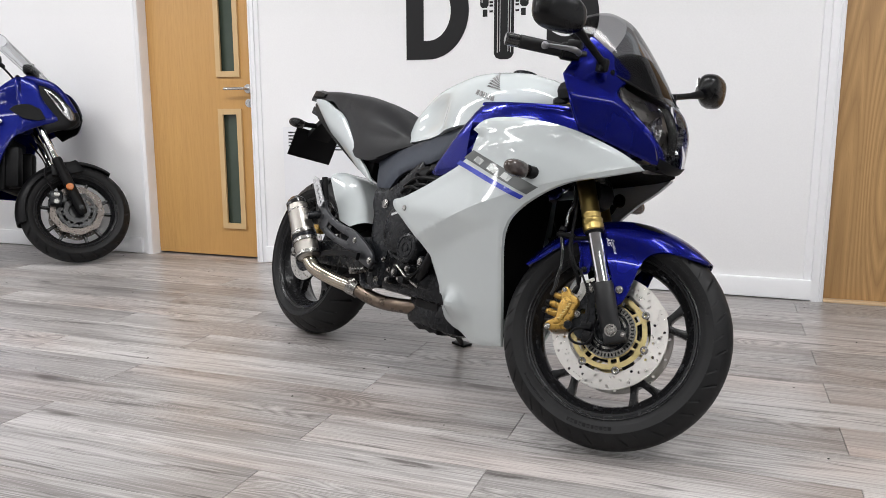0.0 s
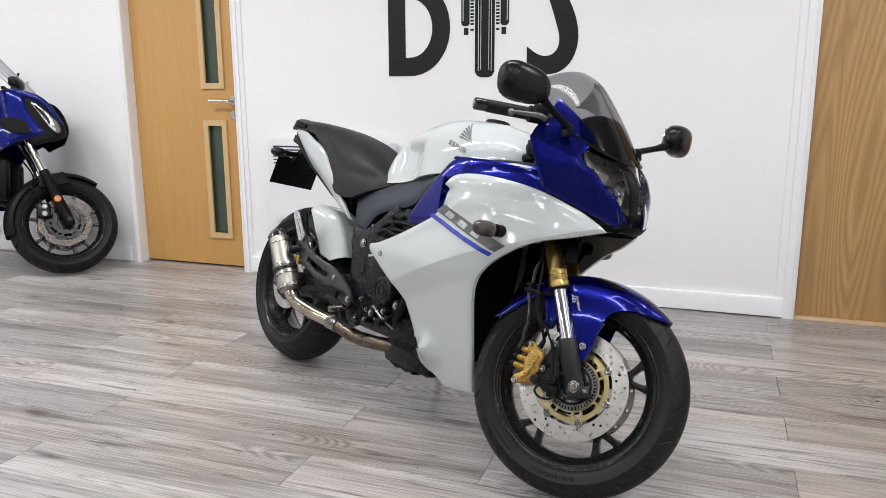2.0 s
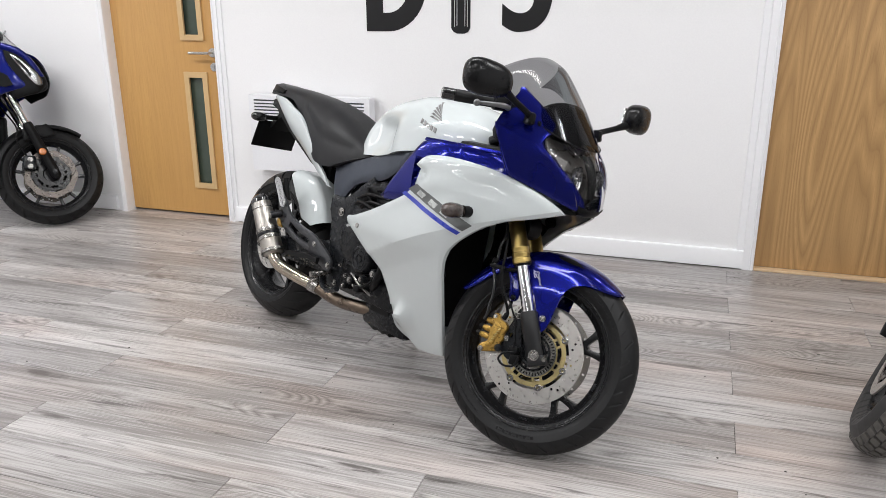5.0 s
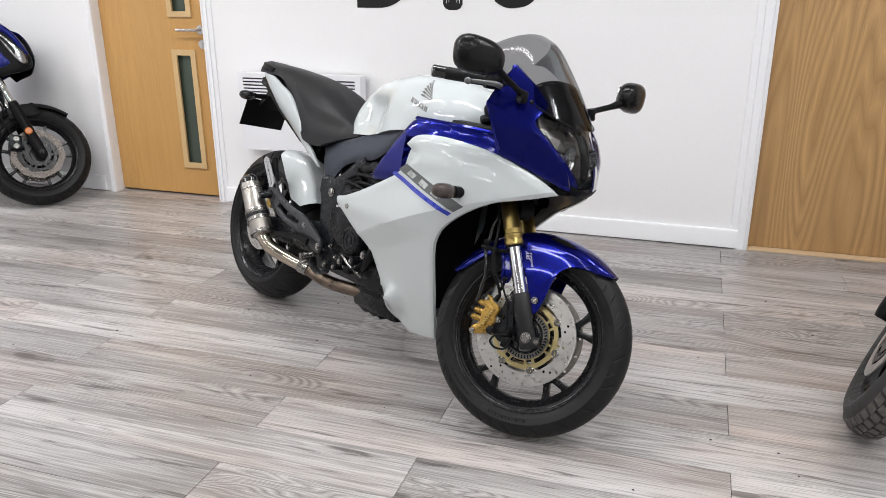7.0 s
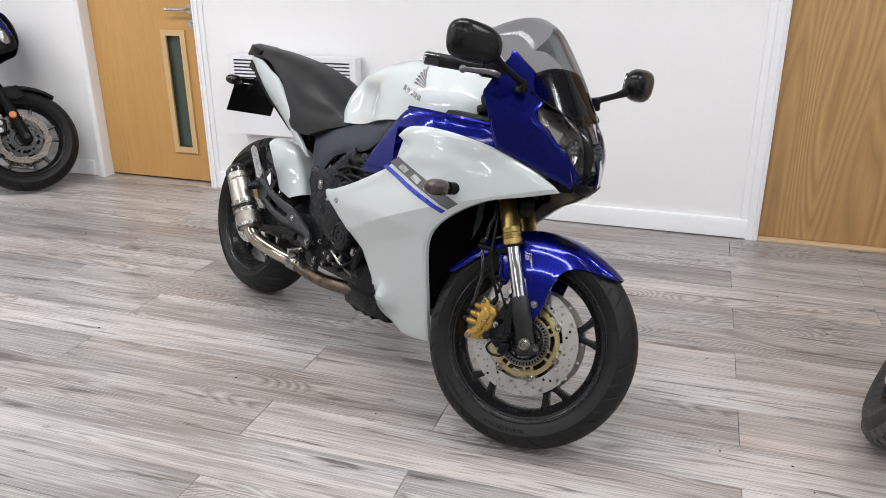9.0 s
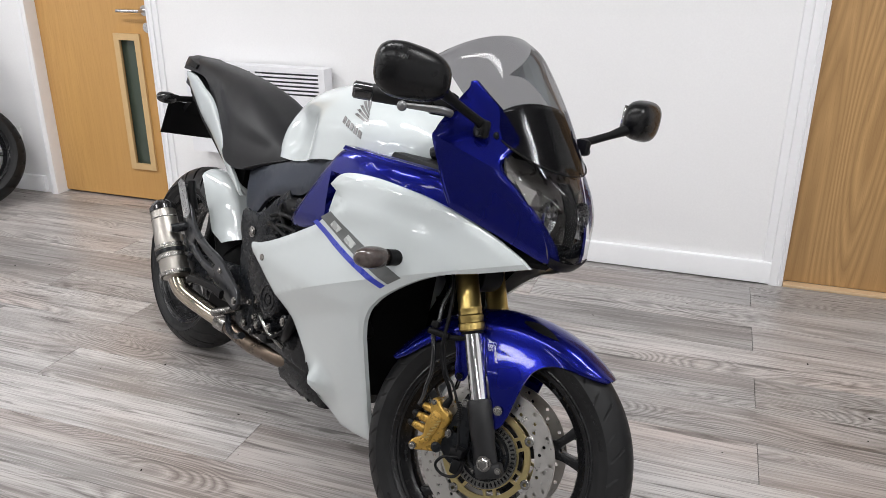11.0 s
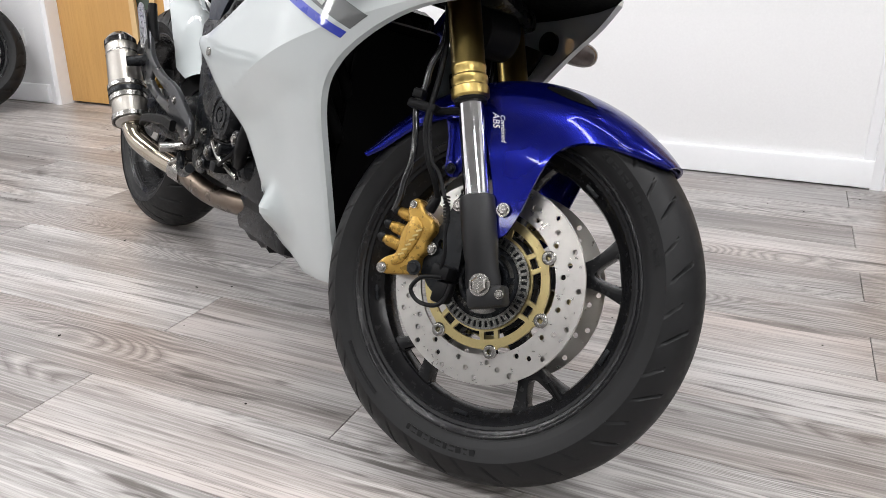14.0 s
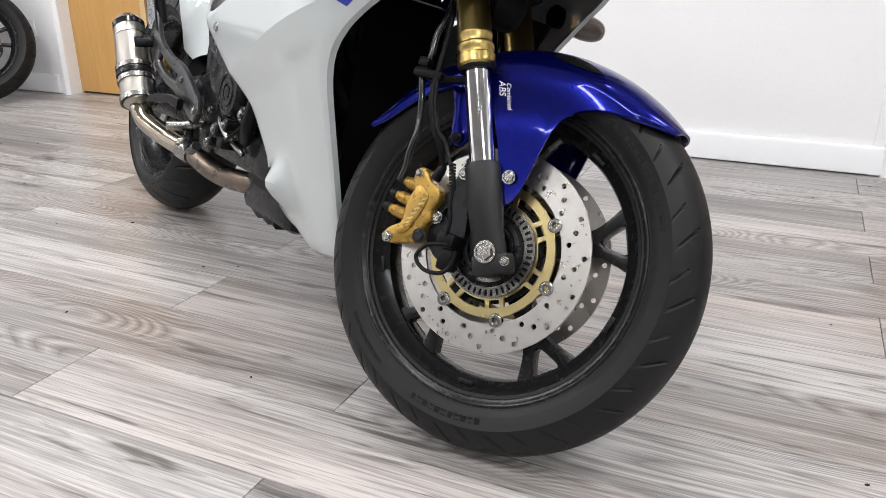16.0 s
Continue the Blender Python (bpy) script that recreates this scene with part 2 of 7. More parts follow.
def loft(rings, cap=True):
    """Closed rings of equal length, joined one to the next."""
    bm = bmesh.new()
    vs = [[bm.verts.new(p) for p in r] for r in rings]
    n = len(vs[0])
    for a, b2 in zip(vs, vs[1:]):
        for k in range(n):
            bm.faces.new((a[k], a[(k + 1) % n], b2[(k + 1) % n], b2[k]))
    if cap:
        bm.faces.new(vs[0][::-1])
        bm.faces.new(vs[-1])
    return bm


def flat_shape(loops, thick, holes=True):
    """A plate in the xz plane, front at y=0, from one outer loop and any holes, extruded to y=thick."""
    bm = bmesh.new()
    edges = []
    for lp in loops:
        vs = [bm.verts.new((x, 0, z)) for x, z in lp]
        edges += [bm.edges.new((vs[i], vs[(i + 1) % len(vs)])) for i in range(len(vs))]
    bmesh.ops.triangle_fill(bm, use_beauty=True, use_dissolve=False, edges=edges)
    res = bmesh.ops.extrude_face_region(bm, geom=bm.faces[:])
    bmesh.ops.translate(bm, vec=(0, thick, 0), verts=[v for v in res["geom"] if isinstance(v, bmesh.types.BMVert)])
    return bm


def circle(cx, cz, r, n=24, a0=0.0, a1=360.0):
    full = abs(a1 - a0 - 360) < 1e-6
    return [(cx + r * math.cos(radians(a0 + (a1 - a0) * k / (n if full else n - 1))), cz + r * math.sin(radians(a0 + (a1 - a0) * k / (n if full else n - 1)))) for k in range(n)]


def thing(name, m, label, category, group="", kind=""):
    ob = new(name)
    ob.empty_display_size = 0.1
    ob.matrix_world = m
    return tagged(ob, label, category, group, kind)


# ---- room ----
WY = 4.06
XL, XR, YB, ZC = -5.6, 3.4, -3.2, 2.7
DL0, DL1, DR0, DR1, DH = -2.862, -2.089, 0.972, 1.736, 2.0


def solid_wall(name, x0, x1, y0, y1, z0, z1, label, mat=WALL):
    return tagged(obj(name, box(x0, x1, y0, y1, z0, z1), mat), label, "wall", kind="structure")


north = bmesh.new()
for a, b_, z0 in ((XL, DL0, 0), (DL1, DR0, 0), (DR1, XR, 0), (DL0, DL1, DH), (DR0, DR1, DH)):
    box(a, b_, WY, WY + 0.14, z0, ZC, bm=north)
tagged(obj("wall_north", north, WALL), "unseen closing wall, white to bounce light onto the left with two doors", "wall", kind="structure")
# unseen walls that close the room; their tones shape fill light and reflections
solid_wall("wall_south", XL, XR, YB - 0.12, YB, 0, ZC, "unseen closing wall, grey to darken reflections and fill light", REARWALL)
solid_wall("wall_west", XL - 0.12, XL, YB, WY, 0, ZC, "unseen closing wall, white to bounce light onto the left")
solid_wall("wall_east", XR, XR + 0.12, YB, WY, 0, ZC, "unseen closing wall, pale grey to bounce light onto the right", SIDEWALL)
tagged(obj("ceiling", box(XL, XR, YB, WY, ZC, ZC + 0.1), CEIL), "unseen closing ceiling, grey to cut fill light", "ceiling", kind="structure")

SKPROF = [(0, 0.007), (-0.021, 0.007), (-0.021, 0.092), (-0.018, 0.098), (-0.008, 0.100), (0, 0.100)]


def skirting(name, x0, x1):
    bm = loft([[(x, WY + y, z) for y, z in SKPROF] for x in (x0, x1)])
    return tagged(obj(name, bm, GLOSSWHITE, smooth=30), "white gloss painted skirting board", "skirting", kind="structure")


skirting("baseboard_1", XL, -2.935)
skirting("baseboard_2", -2.024, 0.920)
skirting("baseboard_3", 1.79, XR)


def door_set(name, x0, x1, arch_w, leaf_mat, label, panels, handle, back=0.06):
    """An opening's lining, architrave and leaf."""
    d = thing(name, pose(0, 0, 0), label, "door", kind="structure")
    bm = bmesh.new()
    box(x0 - 0.005, x0 + 0.003, WY - 0.002, WY + 0.14, 0, DH, bm=bm)
    box(x1 - 0.003, x1 + 0.005, WY - 0.002, WY + 0.14, 0, DH, bm=bm)
    box(x0 + 0.003, x1 - 0.003, WY - 0.002, WY + 0.14, DH - 0.004, DH + 0.004, bm=bm)
    # stops behind the leaf
    box(x0 + 0.003, x0 + 0.015, WY + 0.118, WY + 0.14, 0, DH, bm=bm)
    box(x1 - 0.015, x1 - 0.003, WY + 0.118, WY + 0.14, 0, DH, bm=bm)
    part("lining", bm, GLOSSWHITE, d, smooth=None)
    for sg, xx, arch_out in ((-1, x0, arch_w[0]), (1, x1, arch_w[1])):
        prof = [(0.0, 0.0), (0.0, -0.010), (0.006, -0.016), (0.014, -0.018), (0.018, -0.013), (0.023, -0.018), (arch_out * 0.6, -0.0185), (arch_out * 0.62, -0.009), (arch_out - 0.003, -0.008), (arch_out, -0.004), (arch_out, 0.0)]
        part("architrave", loft([[(xx + sg * (u - 0.002), WY + v - 0.0005, z) for u, v in prof] for z in (0, DH + 0.06)]), GLOSSWHITE, d)
    part("architrave", loft([[(x, WY + v - 0.0005, DH + u - 0.002) for u, v in prof] for x in (x0 - 0.001, x1 + 0.001)]), GLOSSWHITE, d)
    ly = WY + back
    loops = [[(x0 + 0.005, 0.012), (x1 - 0.005, 0.012), (x1 - 0.005, DH - 0.006), (x0 + 0.005, DH - 0.006)]]
    for px0, px1, pz0, pz1 in panels:
        loops.append([(px0 + 0.02, pz0 + 0.02), (px1 - 0.02, pz0 + 0.02), (px1 - 0.02, pz1 - 0.02), (px0 + 0.02, pz1 - 0.02)])
    leaf = part("leaf", flat_shape(loops, 0.044), leaf_mat, d, smooth=None, m=Matrix.Translation((0, ly, 0)))
    for px0, px1, pz0, pz1 in panels:
        bd = part("glazing_bead", flat_shape([[(px0, pz0), (px1, pz0), (px1, pz1), (px0, pz1)], [(px0 + 0.033, pz0 + 0.033), (px1 - 0.033, pz0 + 0.033), (px1 - 0.033, pz1 - 0.033), (px0 + 0.033, pz1 - 0.033)]], 0.012), BEAD, leaf, "pale oak glazing bead", smooth=None, m=Matrix.Translation((0, ly - 0.0125, 0)))
        part("glass", box(px0 + 0.021, px1 - 0.021, ly + 0.018, ly + 0.026, pz0 + 0.021, pz1 - 0.021), DOORGLASS, leaf, "dark greenish wired glass", smooth=None)
    if handle:
        hx, hz = handle
        h = part("lever_handle", join(join(lathe([(0, -0.008), (0.026, -0.008), (0.026, 0.0), (0, 0.0)], 32), tube([(0, 0, 0), (0, -0.05, 0), (-0.012, -0.058, 0), (-0.13, -0.058, 0)], 0.0082, 12, per=4)), bmesh.new()), SATIN, leaf, "satin steel lever", m=Matrix.Translation((hx, ly, hz)))
        part("lock_rose", join(lathe([(0, -0.008), (0.025, -0.008), (0.025, 0.0), (0, 0)], 32), box(-0.004, 0.004, -0.012, -0.008, -0.012, 0.008)), SATIN, leaf, m=Matrix.Translation((hx + 0.004, ly, hz - 0.083)))
    return d


door_set("door_1", DL0, DL1, (0.052, 0.068), DOOROAK, "closed oak veneer door with two narrow glazed panels", [(-2.363, -2.200, 0.182, 0.902), (-2.363, -2.200, 1.088, 1.80)], (-2.150, 1.018))
rd = door_set("door_2", DR0, DR1, (0.090, 0.078), DOOROAK2, "closed plain oak veneer door", [], None, 0.03)
part("threshold", box(DR0 + 0.004, DR1 - 0.004, WY - 0.020, WY + 0.028, 0.0, 0.012, 0.003), SILL, rd, "bare pale timber threshold", smooth=None)

# wall heater
htr = thing("panel_heater", pose(-1.455, 3.965, 0.362), "white wall-mounted electric panel heater with slotted top grille", "heater")
HW, HD, HH = 0.378, 0.075, 0.437
slots = []
for x0, x1 in ((-0.346, -0.012), (0.012, 0.346)):
    for k in range(6):
        z = HH - 0.034 - 0.0185 * k
        slots.append([(x0, z), (x0, z + 0.0085), (x1, z + 0.0085), (x1, z)])
part("front_panel", flat_shape([[(-HW, 0), (HW, 0), (HW, HH), (-HW, HH)]] + slots, 0.004), HEATWHITE, htr, smooth=None)
body = bmesh.new()
for a in ((-HW, -HW + 0.004, 0.0045, HD, 0.0, HH), (HW - 0.004, HW, 0.0045, HD, 0.0, HH), (-HW + 0.004, HW - 0.004, 0.0045, HD, HH - 0.004, HH), (-HW + 0.004, HW - 0.004, 0.0045, HD, 0.0, 0.004)):
    box(*a, bm=body)
part("casing", body, HEATWHITE, htr, smooth=None)
part("inner_plate", box(-HW + 0.005, HW - 0.005, 0.03, 0.034, 0.005, HH - 0.005), SLOT, htr, "dark inner plate", smooth=None)
for x in (-0.22, 0.22):
    part("wall_bracket", box(x - 0.03, x + 0.03, HD, 0.1045, 0.06, 0.36, 0.004), HEATWHITE, htr, smooth=None)

# socket by the left-hand door
sk = thing("wall_socket", pose(-3.095, WY, 0.335), "small white plastic wall plate", "socket")
part("plate", box(-0.043, 0.043, -0.009, 0, -0.043, 0.043, 0.003), PLASTICW, sk)

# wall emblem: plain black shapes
LZ = 1.152


def emblem_half_round(cx, z0, h, w, t):
    """A bar with a bowl on its side."""
    zc, r = z0 + h / 2, h / 2
    outer = [(cx, z0), (cx + w * 0.32, z0)] + [(cx + w * 0.36 + w * 0.64 * math.cos(radians(a)), zc + r * math.sin(radians(a))) for a in range(-84, 85, 6)] + [(cx + w * 0.32, z0 + h), (cx, z0 + h)]
    q, rr = cx + t, r - t * 0.98
    inner = [(q, zc - rr), (q + w * 0.06, zc - rr)] + [(cx + w * 0.36 + (w * 0.64 - t) * math.cos(radians(a)), zc + rr * math.sin(radians(a))) for a in range(-84, 85, 6)] + [(q + w * 0.06, zc + rr), (q, zc + rr)]
    return flat_shape([outer, inner], 0.002)


emb = thing("wall_emblem", pose(0, WY - 0.0025, 0), "large matt black vinyl emblem on the white wall", "wall sign")
part("bowl_shape", emblem_half_round(-1.117, LZ, 0.49, 0.347, 0.098), LOGOBLACK, emb, smooth=None)
# the middle bar with rounded foot, flanked by pistons and springs
cx = -0.583
bar = [(cx - 0.052, LZ + 0.02), (cx - 0.04, LZ + 0.0), (cx - 0.02, LZ - 0.008), (cx + 0.02, LZ - 0.008), (cx + 0.04, LZ + 0.0), (cx + 0.052, LZ + 0.02), (cx + 0.052, LZ + 0.62), (cx - 0.052, LZ + 0.62)]
slits = [[(cx + u, LZ + v), (cx + u + 0.004, LZ + v), (cx + u + 0.004, LZ + 0.6), (cx + u, LZ + 0.6)] for u, v in ((-0.036, 0.025), (-0.023, 0.03), (0.020, 0.03), (0.033, 0.025))]
part("centre_bar", flat_shape([bar] + slits, 0.002), LOGOBLACK, emb, smooth=None)
for sg in (-1, 1):
    c2 = cx + sg * 0.104
    pod = [(c2 - 0.022, LZ + 0.26), (c2 - 0.012, LZ + 0.248), (c2 + 0.012, LZ + 0.248), (c2 + 0.022, LZ + 0.26), (c2 + 0.022, LZ + 0.62), (c2 - 0.022, LZ + 0.62)]
    part("piston", flat_shape([pod, [(c2 + sg * 0.010, LZ + 0.275), (c2 + sg * 0.015, LZ + 0.275), (c2 + sg * 0.015, LZ + 0.6), (c2 + sg * 0.010, LZ + 0.6)][::1]], 0.002), LOGOBLACK, emb, smooth=None)
    part("piston_stem", flat_shape([[(c2 - sg * 0.004 - 0.012, LZ + 0.205), (c2 - sg * 0.004 + 0.012, LZ + 0.205), (c2 - sg * 0.004 + 0.012, LZ + 0.24), (c2 - sg * 0.004 - 0.012, LZ + 0.24)]], 0.002), LOGOBLACK, emb, smooth=None)
    for k in range(14):
        z = LZ + 0.225 + 0.0165 * k + (0.012 if k else 0)
        part("spring_bar", flat_shape([[(cx + sg * 0.068 - 0.009, z), (cx + sg * 0.068 + 0.009, z), (cx + sg * 0.068 + 0.009, z + 0.010), (cx + sg * 0.068 - 0.009, z + 0.010)]], 0.002), LOGOBLACK, emb, smooth=None)
# the hooked ribbon
ro = curve_points([(-0.362, 0, LZ + 0.036), (-0.31, 0, LZ + 0.008), (-0.255, 0, LZ + 0.004), (-0.185, 0, LZ + 0.022), (-0.13, 0, LZ + 0.08), (-0.105, 0, LZ + 0.17), (-0.118, 0, LZ + 0.27), (-0.165, 0, LZ + 0.385), (-0.22, 0, LZ + 0.50)], 6)
ri = curve_points([(-0.345, 0, LZ + 0.56), (-0.312, 0, LZ + 0.49), (-0.262, 0, LZ + 0.385), (-0.222, 0, LZ + 0.27), (-0.200, 0, LZ + 0.19), (-0.205, 0, LZ + 0.135), (-0.235, 0, LZ + 0.102), (-0.275, 0, LZ + 0.095), (-0.315, 0, LZ + 0.108), (-0.362, 0, LZ + 0.142)], 6)
part("hook_shape", flat_shape([[(p.x, p.z) for p in ro + ri]], 0.002), LOGOBLACK, emb, smooth=None)

# ceiling lights
# battens out of view; number and unequal outputs chosen to balance wall brightness
for x in (-4.5, -2.3, -0.1, 2.1):
    for y in (-1.8, 0.4, 2.3):
        lt = thing("ceiling_light", pose(x, y, ZC), "long white ceiling batten light, switched on", "ceiling light", "ceiling lights")
        part("housing", box(-0.75, 0.75, -0.05, 0.05, -0.03, 0.0, 0.004), PLASTICW, lt, smooth=None)
        part("diffuser", box(-0.73, 0.73, -0.042, 0.042, -0.05, -0.0305, 0.012), LAMP, lt, "glowing white diffuser")
        la = bpy.data.lights.new("batten_light", "AREA")
        la.shape, la.size, la.size_y, la.energy, la.color = "RECTANGLE", 1.46, 0.2, {-1.8: 10.0, 0.4: 21.0, 2.3: 28.0}[y] * {-4.5: 1.35, -2.3: 1.15, -0.1: 0.92, 2.1: 1.32}[x], (0.985, 0.99, 1.0)
        lo = new("batten_light", la)
        lo.matrix_world = pose(x, y, ZC - 0.06)

# ---- motorcycle materials ----
PEARL = plain("pearl_white_paint", (0.49, 0.525, 0.53), 0.45, grain=0.006, scale=30, coat=1.0, spread=0.006, spec=0.25)
BLUE = metallic_paint("candy_blue_paint", (0.0032, 0.006, 0.145), 0.25, 0.8)
BLACKP = plain("black_plastic", (0.005, 0.005, 0.0055), 0.4, grain=0.15, scale=260, spec=0.12)
GLOSSB = plain("gloss_black", (0.012, 0.012, 0.013), 0.14, grain=0.1, coat=0.5, spread=0.03)
DARKM = plain("dark_grey_casting", (0.010, 0.011, 0.013), 0.28, 0.1, grain=0.12, scale=60, spec=0.22, spread=0.05)
ENGINE = plain("engine_casting", (0.008, 0.0085, 0.010), 0.26, 0.1, grain=0.12, scale=50, spec=0.20, spread=0.05)
ALLOY = plain("satin_grey_alloy", (0.045, 0.046, 0.050), 0.3, 0.6, grain=0.08, scale=60, spread=0.04)
INNERB = plain("matt_inner_plastic", (0.004, 0.004, 0.0042), 0.6, grain=0.15, scale=120, spec=0.04)
SIDEGREY = plain("gunmetal_cover", (0.045, 0.052, 0.068), 0.34, 0.6, grain=0.12, scale=200, spread=0.06)
RUBBER = plain("tyre_rubber", (0.011, 0.011, 0.0116), 0.5, grain=0.25, scale=60, bumps=0.0004, spread=0.12, spec=0.2)
RIMBLACK = plain("satin_black_rim", (0.010, 0.010, 0.011), 0.26, 0.0, grain=0.1, scale=80, spec=0.3, spread=0.03)
FORKGREY = plain("coated_fork_bottom", (0.012, 0.012, 0.013), 0.45, grain=0.12, scale=300, bumps=0.0001, spec=0.3)
STEEL = plain("brushed_steel", (0.30, 0.29, 0.275), 0.26, 1.0, grain=0.04, scale=60, spread=0.03)
RINGSTEEL = plain("dull_ring_steel", (0.20, 0.195, 0.185), 0.3, 1.0, grain=0.05, scale=400)
DISC = plain("disc_steel", (0.60, 0.58, 0.555), 0.31, 1.0, grain=0.04, scale=90, spread=0.05)
CHROME = plain("hard_chrome", (0.72, 0.72, 0.73), 0.07, 1.0, grain=0.03, scale=60, spread=0.03)
GOLD = plain("gold_anodised", (0.44, 0.325, 0.115), 0.3, 1.0, grain=0.03, scale=400, spread=0.02)
PALEGOLD = plain("pale_gold_carrier", (0.55, 0.45, 0.22), 0.3, 1.0, grain=0.03, scale=300, spread=0.03)
CALGOLD = plain("gold_caliper_paint", (0.36, 0.215, 0.045), 0.3, 0.6, grain=0.1, scale=120)
LEVERGREY = plain("grey_cast_lever", (0.20, 0.20, 0.205), 0.42, 0.9, grain=0.06, scale=300, spread=0.04)
TITAN = plain("titanium_sleeve", (0.40, 0.375, 0.345), 0.36, 1.0, grain=0.04, scale=300, spread=0.04)
PIPE = plain("heat_tinted_pipe", (0.13, 0.10, 0.078), 0.32, 1.0, grain=0.35, scale=22, spread=0.1)
SEATV = plain("seat_vinyl", (0.015, 0.015, 0.0165), 0.45, grain=0.2, scale=420, bumps=0.0004, spec=0.22)
SMOKE = tinted("smoked_screen", (0.33, 0.33, 0.34))
CLEAR = tinted("clear_lens", (0.80, 0.80, 0.80))
LENSSM = plain("smoked_lens", (0.055, 0.042, 0.038), 0.12, grain=0.4, scale=60, coat=0.3)
MIRRORB = plain("satin_black_shell", (0.005, 0.005, 0.0055), 0.27, grain=0.02, scale=30, spec=0.22, spread=0.008)
AMBER = plain("amber_lens", (0.42, 0.12, 0.015), 0.25, grain=0.1)
REFLECT = plain("reflector_chrome", (0.30, 0.30, 0.305), 0.22, 1.0, grain=0.04, scale=40)
GREYDEC = plain("grey_decal", (0.085, 0.09, 0.09), 0.35, grain=0.06, coat=0.5)
SILVDEC = plain("grey_badge_decal", (0.17, 0.165, 0.165), 0.3, 0.2, grain=0.06, coat=0.4)
LIGHTDEC = plain("light_grey_decal", (0.42, 0.44, 0.43), 0.3, 0.2, grain=0.06, coat=0.4)
BLUEDEC = plain("blue_decal", (0.012, 0.03, 0.36), 0.3, grain=0.06, coat=0.5)
LINKP = plain("polished_link_pipe", (0.38, 0.335, 0.27), 0.13, 1.0, grain=0.15, scale=18, spread=0.06)
LAMPIN = plain("lamp_interior", (0.075, 0.070, 0.066), 0.3, 0.35, grain=0.15, scale=30)
PALEMARK = plain("moulded_grey_mark", (0.006, 0.006, 0.0065), 0.6, grain=0.1, spec=0.2)

# ---- motorcycle shapes ----


def inset_distance(p, loop):
    best = 1e9
    for (ax, az), (bx, bz) in zip(loop, loop[1:] + loop[:1]):
        dx, dz = bx - ax, bz - az
        k = max(0.0, min(1.0, ((p[0] - ax) * dx + (p[1] - az) * dz) / (dx * dx + dz * dz + 1e-12)))
        d = (p[0] - ax - k * dx) ** 2 + (p[1] - az - k * dz) ** 2
        best = min(best, d)
    return math.sqrt(best)


def panel(loop, width, thick=0.006, step=0.02, roll=0.004, rim=0.012, cuts=()):
    """A skin over the side outline loop in x, z, standing at y = -width(x, z), with its edge rolled in."""
    bm = bmesh.new()
    bm.faces.new([bm.verts.new((x, 0, z)) for x, z in loop])
    bmesh.ops.triangulate(bm, faces=bm.faces[:], ngon_method="EAR_CLIP")
    for ax, no in ((0, (1, 0, 0)), (1, (0, 0, 1))):
        lo, hi = min(p[ax] for p in loop), max(p[ax] for p in loop)
        v = math.floor(lo / step) * step + step * 0.5
        while v < hi:
            if v > lo:
                bmesh.ops.bisect_plane(bm, geom=bm.verts[:] + bm.edges[:] + bm.faces[:], dist=1e-5, plane_co=(v, 0, 0) if ax == 0 else (0, 0, v), plane_no=no)
            v += step
    for co, no in cuts:
        bmesh.ops.bisect_plane(bm, geom=bm.verts[:] + bm.edges[:] + bm.faces[:], dist=1e-5, plane_co=co, plane_no=no)
    for v in bm.verts:
        d = inset_distance((v.co.x, v.co.z), loop) if roll else 1
        v.co.y = -width(v.co.x, v.co.z) + roll * max(0.0, 1 - d / rim) ** 2
    res = bmesh.ops.extrude_face_region(bm, geom=bm.faces[:])
    bmesh.ops.translate(bm, vec=(0, thick, 0), verts=[v for v in res["geom"] if isinstance(v, bmesh.types.BMVert)])
    return bm


def run(*pts, per=4):
    return [(p.x, p.z) for p in curve_points([(x, 0, z) for x, z in pts], per)]


slope_cache = {}


def interp(x, xs, ys):
    """A smooth curve through the points that never overshoots them."""
    key = (tuple(xs), tuple(ys))
    if key not in slope_cache:
        h = [b_ - a for a, b_ in zip(xs, xs[1:])]
        s = [(b_ - a) / k for a, b_, k in zip(ys, ys[1:], h)]
        m = [s[0]] + [0.0 if p * q <= 0 else 3 * (u + v) / ((2 * v + u) / p + (v + 2 * u) / q) for p, q, u, v in zip(s, s[1:], h, h[1:])] + [s[-1]]
        slope_cache[key] = m
    m = slope_cache[key]
    if x <= xs[0]:
        return float(ys[0])
    if x >= xs[-1]:
        return float(ys[-1])
    i = 0
    while x > xs[i + 1]:
        i += 1
    w = xs[i + 1] - xs[i]
    u = (x - xs[i]) / w
    return float((1 + 2 * u) * (1 - u) ** 2 * ys[i] + u * (1 - u) ** 2 * w * m[i] + u * u * (3 - 2 * u) * ys[i + 1] + u * u * (u - 1) * w * m[i + 1])


def ellipsoid(cx, cy, cz, rx, ry, rz, n=20, p=2.0):
    """A rounded lump; p above 2 makes it boxier."""
    bm = bmesh.new()
    bmesh.ops.create_uvsphere(bm, u_segments=n, v_segments=max(6, n * 2 // 3), radius=1.0)
    for v in bm.verts:
        c = v.co
        k = (abs(c.x) ** p + abs(c.y) ** p + abs(c.z) ** p) ** (-1 / p)
        v.co = Vector((cx + rx * c.x * k, cy + ry * c.y * k, cz + rz * c.z * k))
    return bm


def cyl_y(x, z, y0, y1, r, n=24, ch=0.0015):
    b_ = lathe([(0, y0), (r - ch, y0), (r, y0 + ch), (r, y1 - ch), (r - ch, y1), (0, y1)], n)
    b_.transform(Matrix.Translation((x, 0, z)))
    return b_


